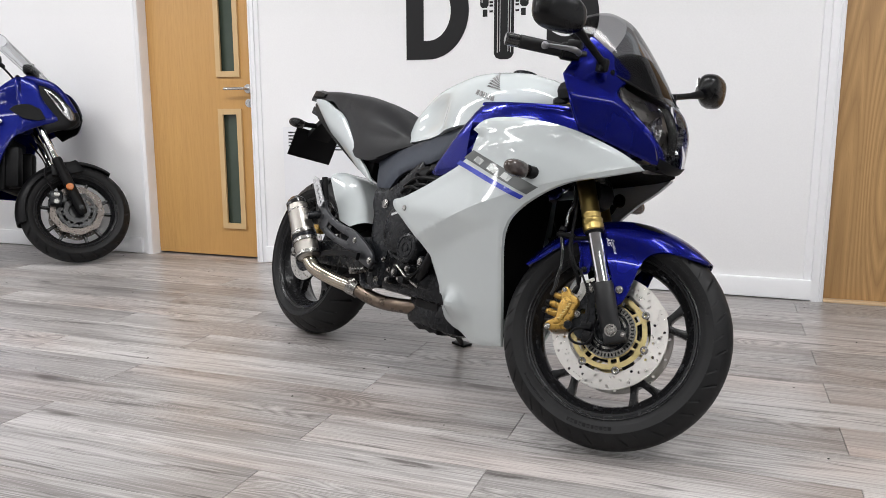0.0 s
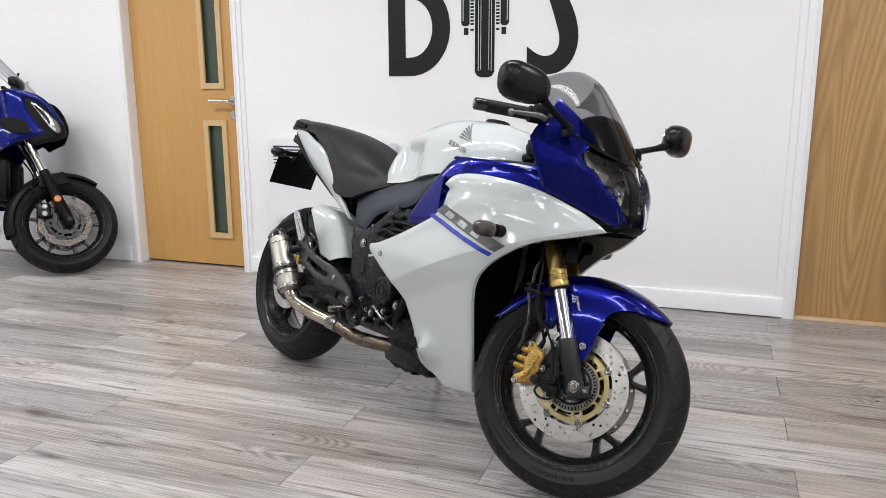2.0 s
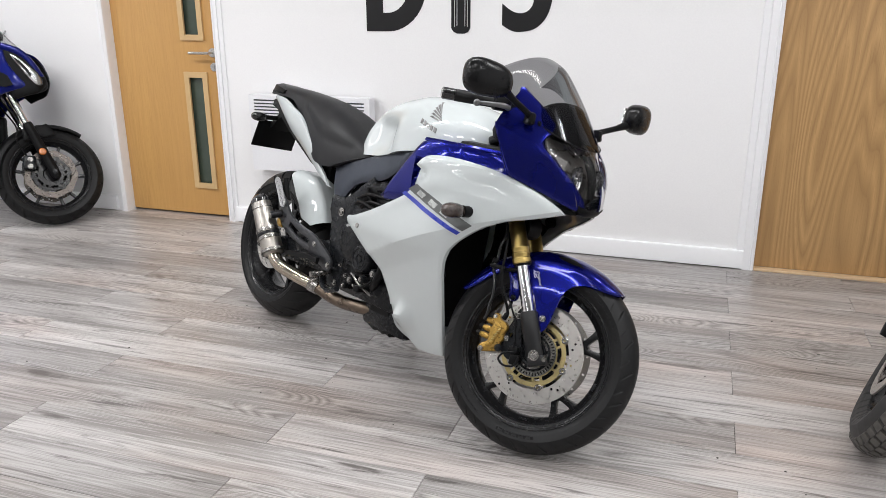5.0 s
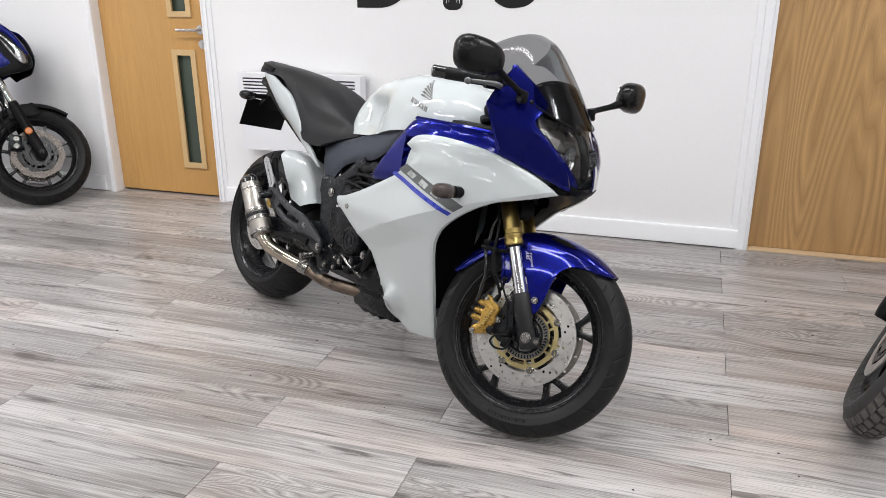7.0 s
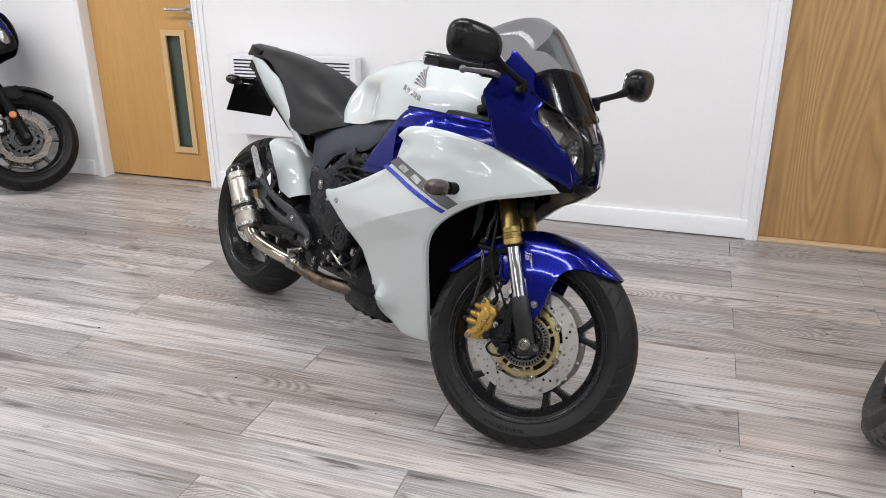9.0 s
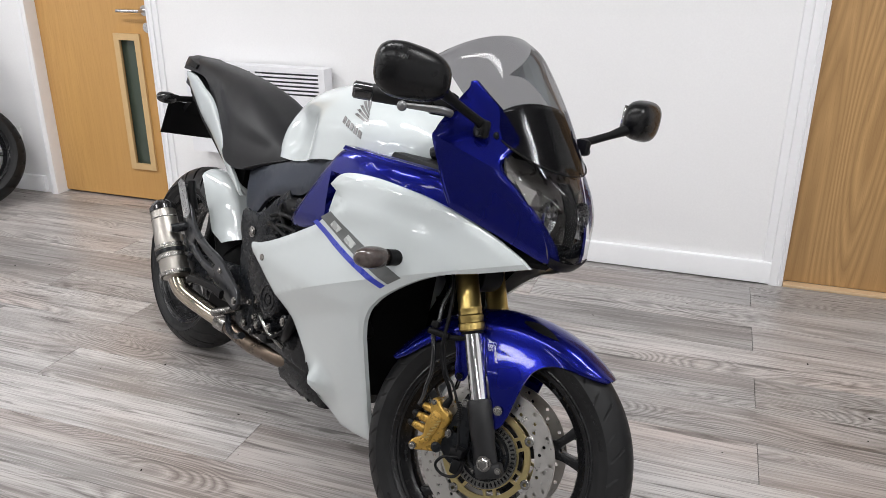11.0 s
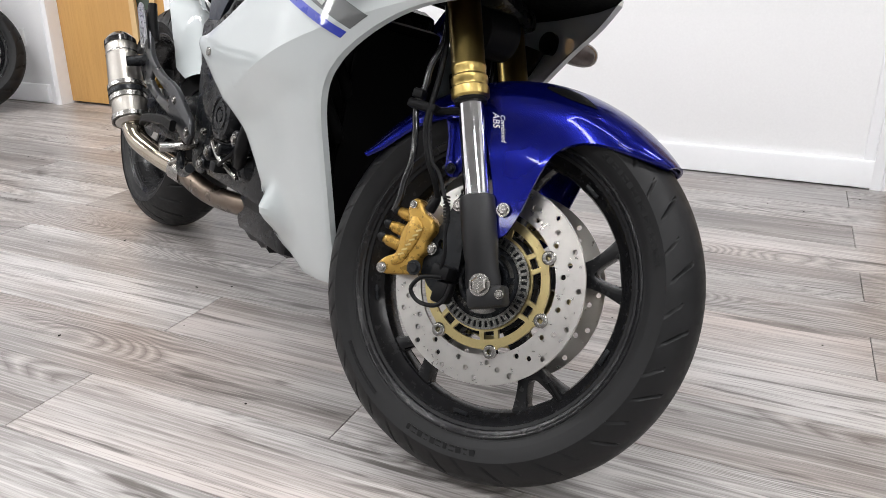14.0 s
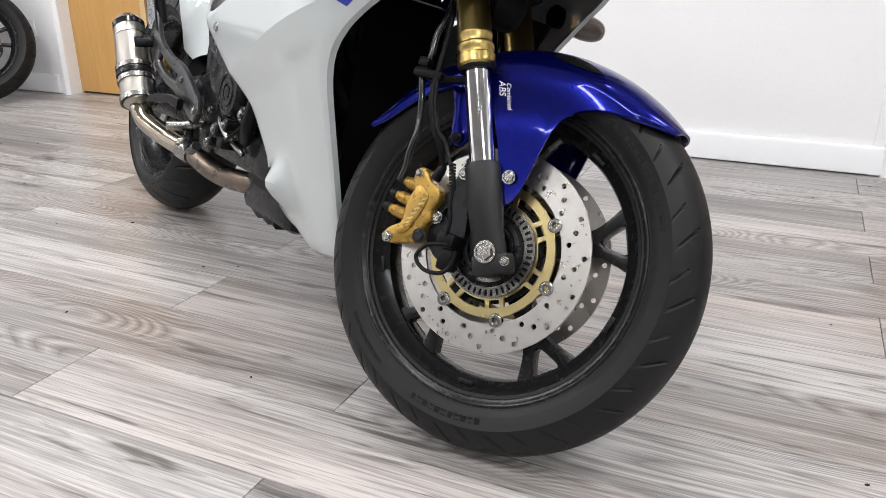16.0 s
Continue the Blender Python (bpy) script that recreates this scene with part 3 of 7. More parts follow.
def hexbolt(x, y, z, r, h):
    """A hex head standing out towards -y."""
    b_ = lathe([(0, -h), (r * 0.8, -h), (r, -h * 0.8), (r, 0), (0, 0)], 6)
    join(b_, lathe([(0, -h * 0.35), (r * 1.35, -h * 0.35), (r * 1.35, 0), (0, 0)], 18))
    b_.transform(Matrix.Translation((x, y, z)))
    return b_


def sheet(fn, nu, nv, thick=None, u0=-1, u1=1, v0=0, v1=1):
    bm = bmesh.new()
    V = [[bm.verts.new(fn(u0 + (u1 - u0) * i / nu, v0 + (v1 - v0) * j / nv)) for i in range(nu + 1)] for j in range(nv + 1)]
    for j in range(nv):
        for i in range(nu):
            bm.faces.new((V[j][i], V[j][i + 1], V[j + 1][i + 1], V[j + 1][i]))
    if thick:
        r = bmesh.ops.extrude_face_region(bm, geom=bm.faces[:])
        bmesh.ops.translate(bm, vec=thick, verts=[q for q in r["geom"] if isinstance(q, bmesh.types.BMVert)])
    return bm


ZB = [0.10, 0.187, 0.28, 0.42, 0.50, 0.545, 0.68, 0.78, 0.86, 0.95]
YW = [0.055, 0.092, 0.130, 0.182, 0.212, 0.226, 0.236, 0.246, 0.215, 0.175]
MIRY = Matrix.Diagonal((1, -1, 1, 1))
WB, RAKE = 1.4387, radians(25.5)
SAX = Vector((-math.sin(RAKE), 0, math.cos(RAKE)))
SPT = Vector((WB, 0, 0.3)) - 0.03 * Vector((math.cos(RAKE), 0, math.sin(RAKE)))
STEER = Matrix.Translation(SPT) @ Matrix.Rotation(radians(25.0), 4, SAX) @ Matrix.Translation(-SPT)
FW = STEER @ Matrix.Translation((WB, 0, 0.3))


def tyre_mesh(R, W, pitches, slant, rimr=0.2159, cols=18, wide=3, lo=0.28, hi=0.98, cut=0.010):
    """A road tyre whose slanted grooves follow its own mesh lines."""
    prof = [(rimr - 0.006, -W * 0.34, 0), (rimr + 0.0085, -W * 0.400, 0), (rimr + 0.0125, -W * 0.424, 0), (rimr + 0.0140, -W * 0.426, 0), (rimr + 0.0150, -W * 0.436, 0), (rimr + 0.0230, -W * 0.464, 0), (rimr + 0.0240, -W * 0.470, 0), (rimr + 0.0380, -W * 0.488, 0), (rimr + 0.0390, -W * 0.4915, 0)]
    S = [s * 1.15 for s in np.linspace(-1, 1, 27)]
    prof += [(R - W * 0.58 * (1 - math.cos(s)), W / 2 * math.sin(s) / math.sin(1.15), s / 1.15) for s in S]
    prof += [(r, -y, 0) for r, y, _ in prof[8::-1]]
    n = pitches * cols
    vs, fs = [], []
    for k in range(n):
        for j, (r, y, s) in enumerate(prof):
            a = 2 * math.pi * k / n + slant * abs(s) * abs(s)
            side = 0 if s < 0 else cols // 2
            c = (k + side) % cols
            deep = cut if (lo < abs(s) < hi and c < wide) else 0.0
            if deep and (abs(s) > hi - 0.1) and ((k + side) // cols) % 2:
                deep = 0.0
            if deep and (abs(s) < lo + 0.22) and not ((k + side) // cols) % 2:
                deep = 0.0
            rr = r - deep * (0.35 + 0.65 * min(1, (hi - abs(s)) * 4))
            vs.append((rr * math.sin(a), y, rr * math.cos(a)))
    m = len(prof)
    for k in range(n):
        q = (k + 1) % n
        for j in range(m):
            i = (j + 1) % m
            fs.append((k * m + j, k * m + i, q * m + i, q * m + j))
    me = bpy.data.meshes.new("tyre")
    me.from_pydata(vs, [], fs)
    bm = bmesh.new()
    bm.from_mesh(me)
    bpy.data.meshes.remove(me)
    return bm


def rim_mesh(hw, rimr=0.2159):
    """A cast rim: a rounded lip at the tyre, a step inside it and a smooth dish to the well."""
    q = rimr + 0.0115
    half = [(q - 0.002, hw - 0.002), (q, hw + 0.0015), (q - 0.0008, hw + 0.004), (q - 0.003, hw + 0.0048), (q - 0.0055, hw + 0.0035), (q - 0.0072, hw + 0.0005), (q - 0.0085, hw - 0.0002), (q - 0.0115, hw - 0.0012), (q - 0.0135, hw - 0.005), (rimr - 0.010, hw * 0.70), (rimr - 0.016, hw * 0.52), (rimr - 0.024, hw * 0.40), (rimr - 0.027, hw * 0.22)]
    inner = [(r, y) for r, y in half] + [(r, -y) for r, y in half[::-1]]
    well = [(rimr - 0.004, -hw + 0.006), (rimr - 0.016, -hw * 0.4), (rimr - 0.016, hw * 0.4), (rimr - 0.004, hw - 0.006)]
    return lathe(inner + well, 112, closed=True)


def bar_loft(pts, wid, dep):
    """A rounded bar in the wheel's plane; pts are x, z, wid its widths, dep its depths."""
    rings = []
    for i, (x, z) in enumerate(pts):
        a, b_ = pts[max(0, i - 1)], pts[min(len(pts) - 1, i + 1)]
        d = Vector((b_[0] - a[0], 0, b_[1] - a[1])).normalized()
        nrm = Vector((-d.z, 0, d.x))
        w, t = wid[i] / 2, dep[i] / 2
        rings.append([Vector((x, 0, z)) + nrm * (w * u) + Vector((0, t * v, 0)) for u, v in ((1, 0.55), (0.7, 1), (-0.7, 1), (-1, 0.55), (-1, -0.55), (-0.7, -1), (0.7, -1), (1, -0.55))])
    return loft(rings)


def y_spoke(rimr=0.19):
    """A broad flat spoke that forks round a small three-cornered window at the rim."""
    out = run((0.040, 0.026), (0.075, 0.0185), (0.115, 0.0165), (0.145, 0.021), (0.168, 0.034), (rimr + 0.004, 0.054), per=4)
    loop = out + [(x, -z) for x, z in out[::-1]]
    win = run((0.152, 0.0), (0.158, 0.0065), (0.176, 0.0165), (rimr - 0.002, 0.0215), per=3)
    hole = win + [(x, -z) for x, z in win[:0:-1]]
    bm = flat_shape([loop, hole], 0.030)
    bm.transform(Matrix.Translation((0, -0.015, 0)))
    bmesh.ops.bevel(bm, geom=[e for e in bm.edges if len(e.link_faces) == 2 and e.calc_face_angle(0) > 1.0], offset=0.0055, segments=2, affect="EDGES", profile=0.6)
    return bm


def disc_ring(ro, ri, th, holes, rows):
    loops = [circle(0, 0, ro, 96), circle(0, 0, ri, 72)]
    for k in range(holes):
        for j, r in enumerate(rows):
            a = 2 * math.pi * (k + j * 0.31) / holes
            loops.append(circle(r * math.cos(a), r * math.sin(a), 0.0040, 10))
    bm = flat_shape(loops, th)
    return bm


def carrier(n, base, r0, r1, rb):
    """The spider between hub and disc: a ring with a lug at each button, a notch before each and windows inside."""
    out = []
    for k in range(n * 24):
        a = 360 / n * (k / 24) + base
        u = abs(((k / 24 + 0.5) % 1) - 0.5)
        out.append((a, r1 + (rb + 0.007 - r1) * max(0, 1 - (u / 0.13) ** 2)))
    loops = [[(r * math.cos(radians(a)), r * math.sin(radians(a))) for a, r in out], circle(0, 0, 0.046, 40)]
    for k in range(n):
        mid = base + 360 / n * (k + 0.5)
        loops.append(circle(0, 0, r0, 9, mid - 16, mid + 16) + circle(0, 0, 0.073, 7, mid + 14, mid - 14))
        lug = base + 360 / n * k
        loops.append(circle(0, 0, r0 - 0.001, 4, lug - 5.5, lug + 5.5) + circle(0, 0, 0.073, 4, lug + 6, lug - 6))
    return flat_shape(loops, 0.0055)


BX, BY, BZ, HEAD, LEANA = -1.0369, 2.7983, 0.0035, -30.2, 15.37
bike = thing("motorcycle", pose(BX, BY, BZ, -LEANA, 0, HEAD), "white and blue faired sports motorcycle leaning on its side stand", "motorcycle")

# front wheel
fw = part("front_wheel", rim_mesh(0.047), RIMBLACK, bike, "satin black cast wheel rim", m=FW)
part("tyre", tyre_mesh(0.300, 0.120, 40, 0.15, cols=18, wide=2, lo=0.48, hi=0.98, cut=0.010), RUBBER, fw, "black road tyre with slanted tread grooves", 30, FW)
for k in range(5):
    part("spoke", y_spoke(), RIMBLACK, fw, "", 40, FW @ Matrix.Rotation(-radians(24.5 + 72 * k), 4, "Y"))
part("hub_flange", lathe([(0.030, -0.047), (0.074, -0.047), (0.078, -0.043), (0.078, -0.038), (0.030, -0.03)], 48, True), RIMBLACK, fw, "", 35, FW)
part("hub", lathe([(0, -0.048), (0.040, -0.048), (0.044, -0.044), (0.040, -0.03), (0.034, 0), (0.040, 0.03), (0.044, 0.044), (0.040, 0.048), (0, 0.048)], 40), RIMBLACK, fw, "", 35, FW)
for sg in (-1, 1):
    F2 = FW @ (MIRY if sg > 0 else Matrix())
    dsc = part("brake_disc", disc_ring(0.150, 0.107, 0.0045, 16, (0.1175, 0.129, 0.1405)), DISC, fw, "drilled steel brake disc", 30, F2 @ Matrix.Translation((0, -0.0545, 0)))
    part("disc_carrier", carrier(7, -13.0, 0.0855, 0.0985, 0.102), PALEGOLD, fw, "pale gold disc carrier", 30, F2 @ Matrix.Translation((0, -0.0555, 0)))
    for k in range(7):
        a = radians(-13.0 + 360 / 7 * k)
        x, z = 0.1025 * math.cos(a), 0.1025 * math.sin(a)
        b_ = lathe([(0.0040, -0.0590), (0.0055, -0.0595), (0.0090, -0.0590), (0.0105, -0.0575), (0.0105, -0.050), (0, -0.050), (0, -0.0555), (0.0040, -0.0555)], 18)
        part("disc_button", b_, STEEL, fw, "", 30, F2 @ Matrix.Translation((x, 0, z)))
slot = [circle(0, 0, 0.070, 80), circle(0, 0, 0.0545, 60)]
for k in range(44):
    a = 360 / 44 * k
    slot.append(circle(0, 0, 0.067, 2, a - 2.0, a + 2.0) + circle(0, 0, 0.058, 2, a + 2.0, a - 2.0))
part("sensor_ring", flat_shape(slot, 0.002), RINGSTEEL, fw, "slotted steel speed sensor ring", 30, FW @ Matrix.Translation((0, -0.0615, 0)))
part("sensor_ring_backing", lathe([(0.044, -0.058), (0.070, -0.058), (0.070, -0.0575), (0.044, -0.0575)], 48, True), DARKM, fw, "", 30, FW)
part("hub_cap", lathe([(0, -0.064), (0.026, -0.064), (0.028, -0.060), (0.032, -0.060), (0.033, -0.066), (0.037, -0.067), (0.038, -0.061), (0.052, -0.0600), (0.053, -0.056), (0, -0.056)], 48), DARKM, fw, "", 30, FW)
part("bearing_ring", lathe([(0.041, -0.0615), (0.0475, -0.0615), (0.0475, -0.060), (0.041, -0.060)], 48, True), STEEL, fw, "thin steel ring", 30, FW)
for k in range(6):
    a = radians(60 * k + 20)
    part("ring_bolt", hexbolt(0.0440 * math.cos(a), -0.0615, 0.0440 * math.sin(a), 0.0035, 0.003), DARKM, fw, "", 30, FW)

# plain moulded marks on the tyre wall in place of writing
for a0, a1, cnt, hgt in ((-100, -72, 11, 0.010), (-138, -116, 12, 0.0055), (24, 66, 16, 0.0075)):
    bm = bmesh.new()
    for k in range(cnt):
        a = a0 + (a1 - a0) * (k + 0.5) / cnt
        wide = 0.0042 if k % 3 else 0.0030
        for dz in ((-hgt * 0.36, hgt * 0.36) if k % 2 else (0,)):
            q = box(-wide, wide, -0.0010, 0.0, dz - hgt * (0.14 if k % 2 else 0.5), dz + hgt * (0.14 if k % 2 else 0.5))
            join(bm, q, Matrix.Rotation(-radians(a), 4, "Y") @ Matrix.Translation((0.2472, -0.0572, 0)) @ Matrix.Rotation(radians(90), 4, "Y"))
    part("tyre_marking", bm, PALEMARK, fw, "raised plain bars on the tyre wall", None, FW)
part("valve_stem", tube([(0.196 * math.cos(radians(-38)), -0.018, 0.196 * math.sin(radians(-38))), (0.168 * math.cos(radians(-38)), -0.024, 0.168 * math.sin(radians(-38)))], [0.005, 0.004], 10, False), BLACKP, fw, "", 40, FW)
for k in range(5):
    a = radians(24.5 + 72 * k + 36)
    part("balance_weight", box(-0.003, 0.003, -0.0015, 0.0015, -0.012, 0.012, 0.001), DARKM, fw, "", 40, FW @ Matrix.Translation((0.1985 * math.cos(a), -0.030, 0.1985 * math.sin(a))) @ Matrix.Rotation(-a, 4, "Y"))

# fork, both legs
FDIR = Vector((-0.4305, 0, 0.9026))
FA = Matrix.Translation((0.014, 0, 0)) @ Vector((0, 0, 1)).rotation_difference(FDIR).to_matrix().to_4x4()
ROTX = Matrix.Rotation(radians(90), 4, "X")  # turns the lathe's y axis to z
for sg in (-1, 1):
    F3 = FW @ (MIRY if sg > 0 else Matrix()) @ Matrix.Translation((0, -0.094, 0)) @ FA
    leg = part("fork_leg", lathe([(0, 0.268), (0.0255, 0.268), (0.0285, 0.271), (0.0285, 0.284), (0.0262, 0.286), (0.0262, 0.291), (0.0275, 0.293), (0.0275, 0.300), (0.0252, 0.303), (0.0252, 0.312), (0.0260, 0.314), (0.0260, 0.318), (0.0250, 0.320), (0.0250, 0.66), (0, 0.66)], 40), GOLD, bike, "gold anodised upper fork tube", 35, F3 @ ROTX)
    part("stanchion", lathe([(0, 0.110), (0.0190, 0.110), (0.0190, 0.275), (0, 0.275)], 36), CHROME, leg, "polished chrome fork slider", 40, F3 @ ROTX)
    part("dust_seal", lathe([(0, 0.262), (0.0235, 0.262), (0.0245, 0.264), (0.0245, 0.269), (0, 0.269)], 36), BLACKP, leg, "", 40, F3 @ ROTX)
    low = loft([[(w * c, d * s_, z) for c, s_ in [(math.cos(2 * math.pi * i / 20), math.sin(2 * math.pi * i / 20)) for i in range(20)]] for z, w, d in ((-0.032, 0.010, 0.008), (-0.028, 0.022, 0.012), (0.0, 0.027, 0.014), (0.03, 0.0245, 0.018), (0.06, 0.0265, 0.024), (0.118, 0.0265, 0.0255), (0.124, 0.024, 0.0235), (0.126, 0.020, 0.020))])
    part("fork_bottom", low, FORKGREY, leg, "black fork bottom casting", 40, F3)
    part("axle_pinch", box(-0.022, 0.034, -0.016, 0.016, -0.036, -0.006, 0.006), FORKGREY, leg, "", 35, F3)
    part("pinch_bolt", hexbolt(0.030, -0.016, -0.020, 0.0050, 0.006), STEEL, leg, "", 30, F3)
    part("axle_nut", hexbolt(0.002, -0.015, -0.004, 0.0120, 0.010), STEEL, leg, "bright steel axle nut", 30, F3)

# front caliper on each side
for sg in (-1, 1):
    F4 = FW @ (MIRY if sg > 0 else Matrix())
    lobes = run((-0.139, 0.060), (-0.139, 0.073), (-0.132, 0.081), (-0.121, 0.079), (-0.111, 0.066), (-0.093, 0.059), (-0.086, 0.044), (-0.092, 0.027), (-0.089, 0.011), (-0.096, -0.003), (-0.094, -0.020), (-0.103, -0.029), (-0.122, -0.035), (-0.146, -0.042), (-0.160, -0.034), (-0.150, -0.017), (-0.136, -0.006), (-0.136, 0.010), (-0.137, 0.028), (-0.132, 0.046), per=3)
    cb = flat_shape([lobes], 0.028)
    bmesh.ops.bevel(cb, geom=[e for e in cb.edges if len(e.link_faces) == 2 and e.calc_face_angle(0) > 1.0], offset=0.005, segments=3, affect="EDGES", profile=0.5)
    cal = part("brake_caliper", cb, CALGOLD, bike, "gold four-piston brake caliper", 45, F4 @ Matrix.Translation((0, -0.098, 0)))
    ridge = flat_shape([run((-0.128, 0.052), (-0.118, 0.056), (-0.103, 0.044), (-0.104, 0.024), (-0.110, 0.004), (-0.118, -0.016), (-0.132, -0.024), (-0.136, -0.016), (-0.124, 0.000), (-0.126, 0.026), per=3)], 0.006)
    bmesh.ops.bevel(ridge, geom=[e for e in ridge.edges if len(e.link_faces) == 2 and e.calc_face_angle(0) > 1.0], offset=0.0025, segments=2, affect="EDGES", profile=0.5)
    part("caliper_ridge", ridge, CALGOLD, cal, "", 45, F4 @ Matrix.Translation((0, -0.1015, 0)))
    part("caliper_half", flat_shape([[(x * 0.97 - 0.004, z * 0.97) for x, z in lobes]], 0.022), CALGOLD, cal, "", 45, F4 @ Matrix.Translation((0, -0.050, 0)))
    for x, z in ((-0.140, 0.052), (-0.146, 0.028), (-0.150, 0.006)):
        port = tube([(x + 0.012, -0.083, z - 0.001), (x - 0.010, -0.085, z + 0.001), (x - 0.011, -0.085, z + 0.001), (x - 0.018, -0.085, z + 0.002)], [0.0095, 0.0090, 0.0075, 0.0070], 16, False)
        part("bleed_port", port, CALGOLD, cal, "", 40, F4)
        part("hose_end", tube([(x - 0.017, -0.085, z + 0.002), (x - 0.024, -0.0855, z + 0.003), (x - 0.029, -0.0855, z + 0.0035)], [0.0085, 0.0080, 0.0045], 12, False), BLACKP, cal, "", 40, F4)
    part("top_fitting", tube([(-0.108, -0.088, 0.070), (-0.103, -0.090, 0.084), (-0.100, -0.090, 0.092)], [0.008, 0.0075, 0.005], 12, False), BLACKP, cal, "", 40, F4)
    for x, z, r in ((-0.148, -0.034, 0.0062), (-0.096, -0.016, 0.0085), (-0.131, 0.071, 0.0045)):
        part("caliper_bolt", hexbolt(x, -0.098, z, r, 0.005), DARKM if r > 0.008 else STEEL, cal, "", 30, F4)
    bm = bmesh.new()
    for k in range(6):
        join(bm, box(-0.0012, 0.0012, -0.0006, 0.0, -0.0048, 0.0048), Matrix.Translation((-0.1225 + 0.0032 * k, -0.1016, -0.004 + 0.0083 * k)) @ Matrix.Rotation(radians(60), 4, "Y"))
    part("maker_mark", bm, PALEGOLD, cal, "small pale plain bars", None, F4)
    brk = flat_shape([run((-0.100, 0.030), (-0.084, 0.062), (-0.072, 0.110), (-0.060, 0.112), (-0.050, 0.060), (-0.036, 0.010), (-0.040, -0.030), (-0.066, -0.040), (-0.092, -0.020), per=3), circle(-0.074, 0.030, 0.008, 10)], 0.012)
    part("caliper_bracket", brk, DARKM, cal, "dark caliper bracket", 30, F4 @ Matrix.Translation((0, -0.080, 0)))
    part("bracket_bolt", hexbolt(-0.069, -0.080, 0.092, 0.007, 0.007), STEEL, cal, "", 30, F4)
    part("bracket_bolt", hexbolt(-0.086, -0.084, 0.018, 0.007, 0.007), STEEL, cal, "", 30, F4)
    part("brake_hose", tube([(-0.166, -0.088, 0.052), (-0.160, -0.094, 0.074), (-0.160, -0.098, 0.099), (-0.158, -0.100, 0.131), (-0.167, -0.102, 0.173), (-0.180, -0.102, 0.209), (-0.178, -0.100, 0.241), (-0.182, -0.098, 0.275), (-0.178, -0.092, 0.323), (-0.205, -0.085, 0.40)], 0.0052, 10), GLOSSB, cal, "black rubber brake hose", 40, F4)
    part("brake_hose", tube([(-0.100, -0.090, 0.090), (-0.109, -0.104, 0.115), (-0.127, -0.110, 0.141), (-0.147, -0.112, 0.183), (-0.152, -0.110, 0.217), (-0.158, -0.104, 0.26), (-0.172, -0.096, 0.32), (-0.20, -0.085, 0.39)], 0.0045, 10), BLACKP, cal, "", 40, F4)
    part("sensor_cable", tube([(-0.046, -0.114, -0.002), (-0.046, -0.118, 0.021), (-0.054, -0.120, 0.044), (-0.061, -0.120, 0.076), (-0.077, -0.118, 0.097), (-0.098, -0.116, 0.125), (-0.118, -0.113, 0.140), (-0.140, -0.112, 0.18), (-0.150, -0.108, 0.22)], 0.0030, 8), BLACKP, cal, "", 40, F4)
    for k in range(9):
        part("cable_boot", tube([(-0.0585 - 0.0016 * k, -0.120, 0.062 + 0.0042 * k), (-0.0590 - 0.0016 * k, -0.120, 0.0645 + 0.0042 * k)], 0.0052, 10, False), BLACKP, cal, "", 40, F4)
    part("cable_loop", tube([(-0.040, -0.114, -0.012), (-0.058, -0.118, -0.018), (-0.071, -0.118, -0.025), (-0.079, -0.118, -0.044), (-0.062, -0.116, -0.057), (-0.037, -0.114, -0.054), (-0.026, -0.112, -0.040), (-0.024, -0.112, -0.017)], 0.0032, 8), BLACKP, cal, "", 40, F4)
    part("speed_sensor", box(-0.060, -0.032, -0.116, -0.084, -0.016, 0.004, 0.004), BLACKP, cal, "", 40, F4)
    part("speed_sensor_body", box(-0.050, -0.028, -0.112, -0.080, -0.050, -0.018, 0.005), BLACKP, cal, "", 40, F4)
    part("hose_clamp", box(-0.192, -0.142, -0.114, -0.092, 0.206, 0.220, 0.004), BLACKP, cal, "", 40, F4)
    part("hose_clip", box(-0.190, -0.172, -0.112, -0.094, 0.222, 0.236, 0.003), BLACKP, cal, "", 40, F4)
    part("clamp_arm", tube([(-0.150, -0.10, 0.21), (-0.110, -0.095, 0.222)], 0.006, 8, False), BLACKP, cal, "", 40, F4)

# front mudguard
def guard_shell(R, a0, a1, halfw, drop, n=44, m=17, tip=0.8, taper=((0, 0.5), (0.5, 1.0))):
    rings_o, rings_i = [], []
    for k in range(n):
        u = k / (n - 1)
        a = radians(a0 + (a1 - a0) * u)
        hw = halfw * (tip + (1 - tip) * min(1, u / 0.42) ** 0.7)
        dr = drop * interp(u, taper[0], taper[1])
        ro, ri = [], []
        for j in range(m):
            s = -1 + 2 * j / (m - 1)
            y = hw * math.sin(s * 1.35) / math.sin(1.35)
            r = R - dr * (1 - math.cos(s * 1.35)) / (1 - math.cos(1.35)) + 0.004 * (1 - u)
            ro.append((r * math.cos(a), y, r * math.sin(a)))
            ri.append(((r - 0.003) * math.cos(a), y * 0.97, (r - 0.003) * math.sin(a)))
        rings_o.append(ro)
        rings_i.append(ri)
    bm = bmesh.new()
    O = [[bm.verts.new(p) for p in r] for r in rings_o]
    I = [[bm.verts.new(p) for p in r] for r in rings_i]
    for k in range(n - 1):
        for j in range(m - 1):
            bm.faces.new((O[k][j], O[k + 1][j], O[k + 1][j + 1], O[k][j + 1]))
            bm.faces.new((I[k][j], I[k][j + 1], I[k + 1][j + 1], I[k + 1][j]))
        for j in (0, m - 1):
            bm.faces.new((O[k][j], O[k + 1][j], I[k + 1][j], I[k][j]))
    for k in (0, n - 1):
        for j in range(m - 1):
            bm.faces.new((O[k][j], O[k][j + 1], I[k][j + 1], I[k][j]))
    return bm


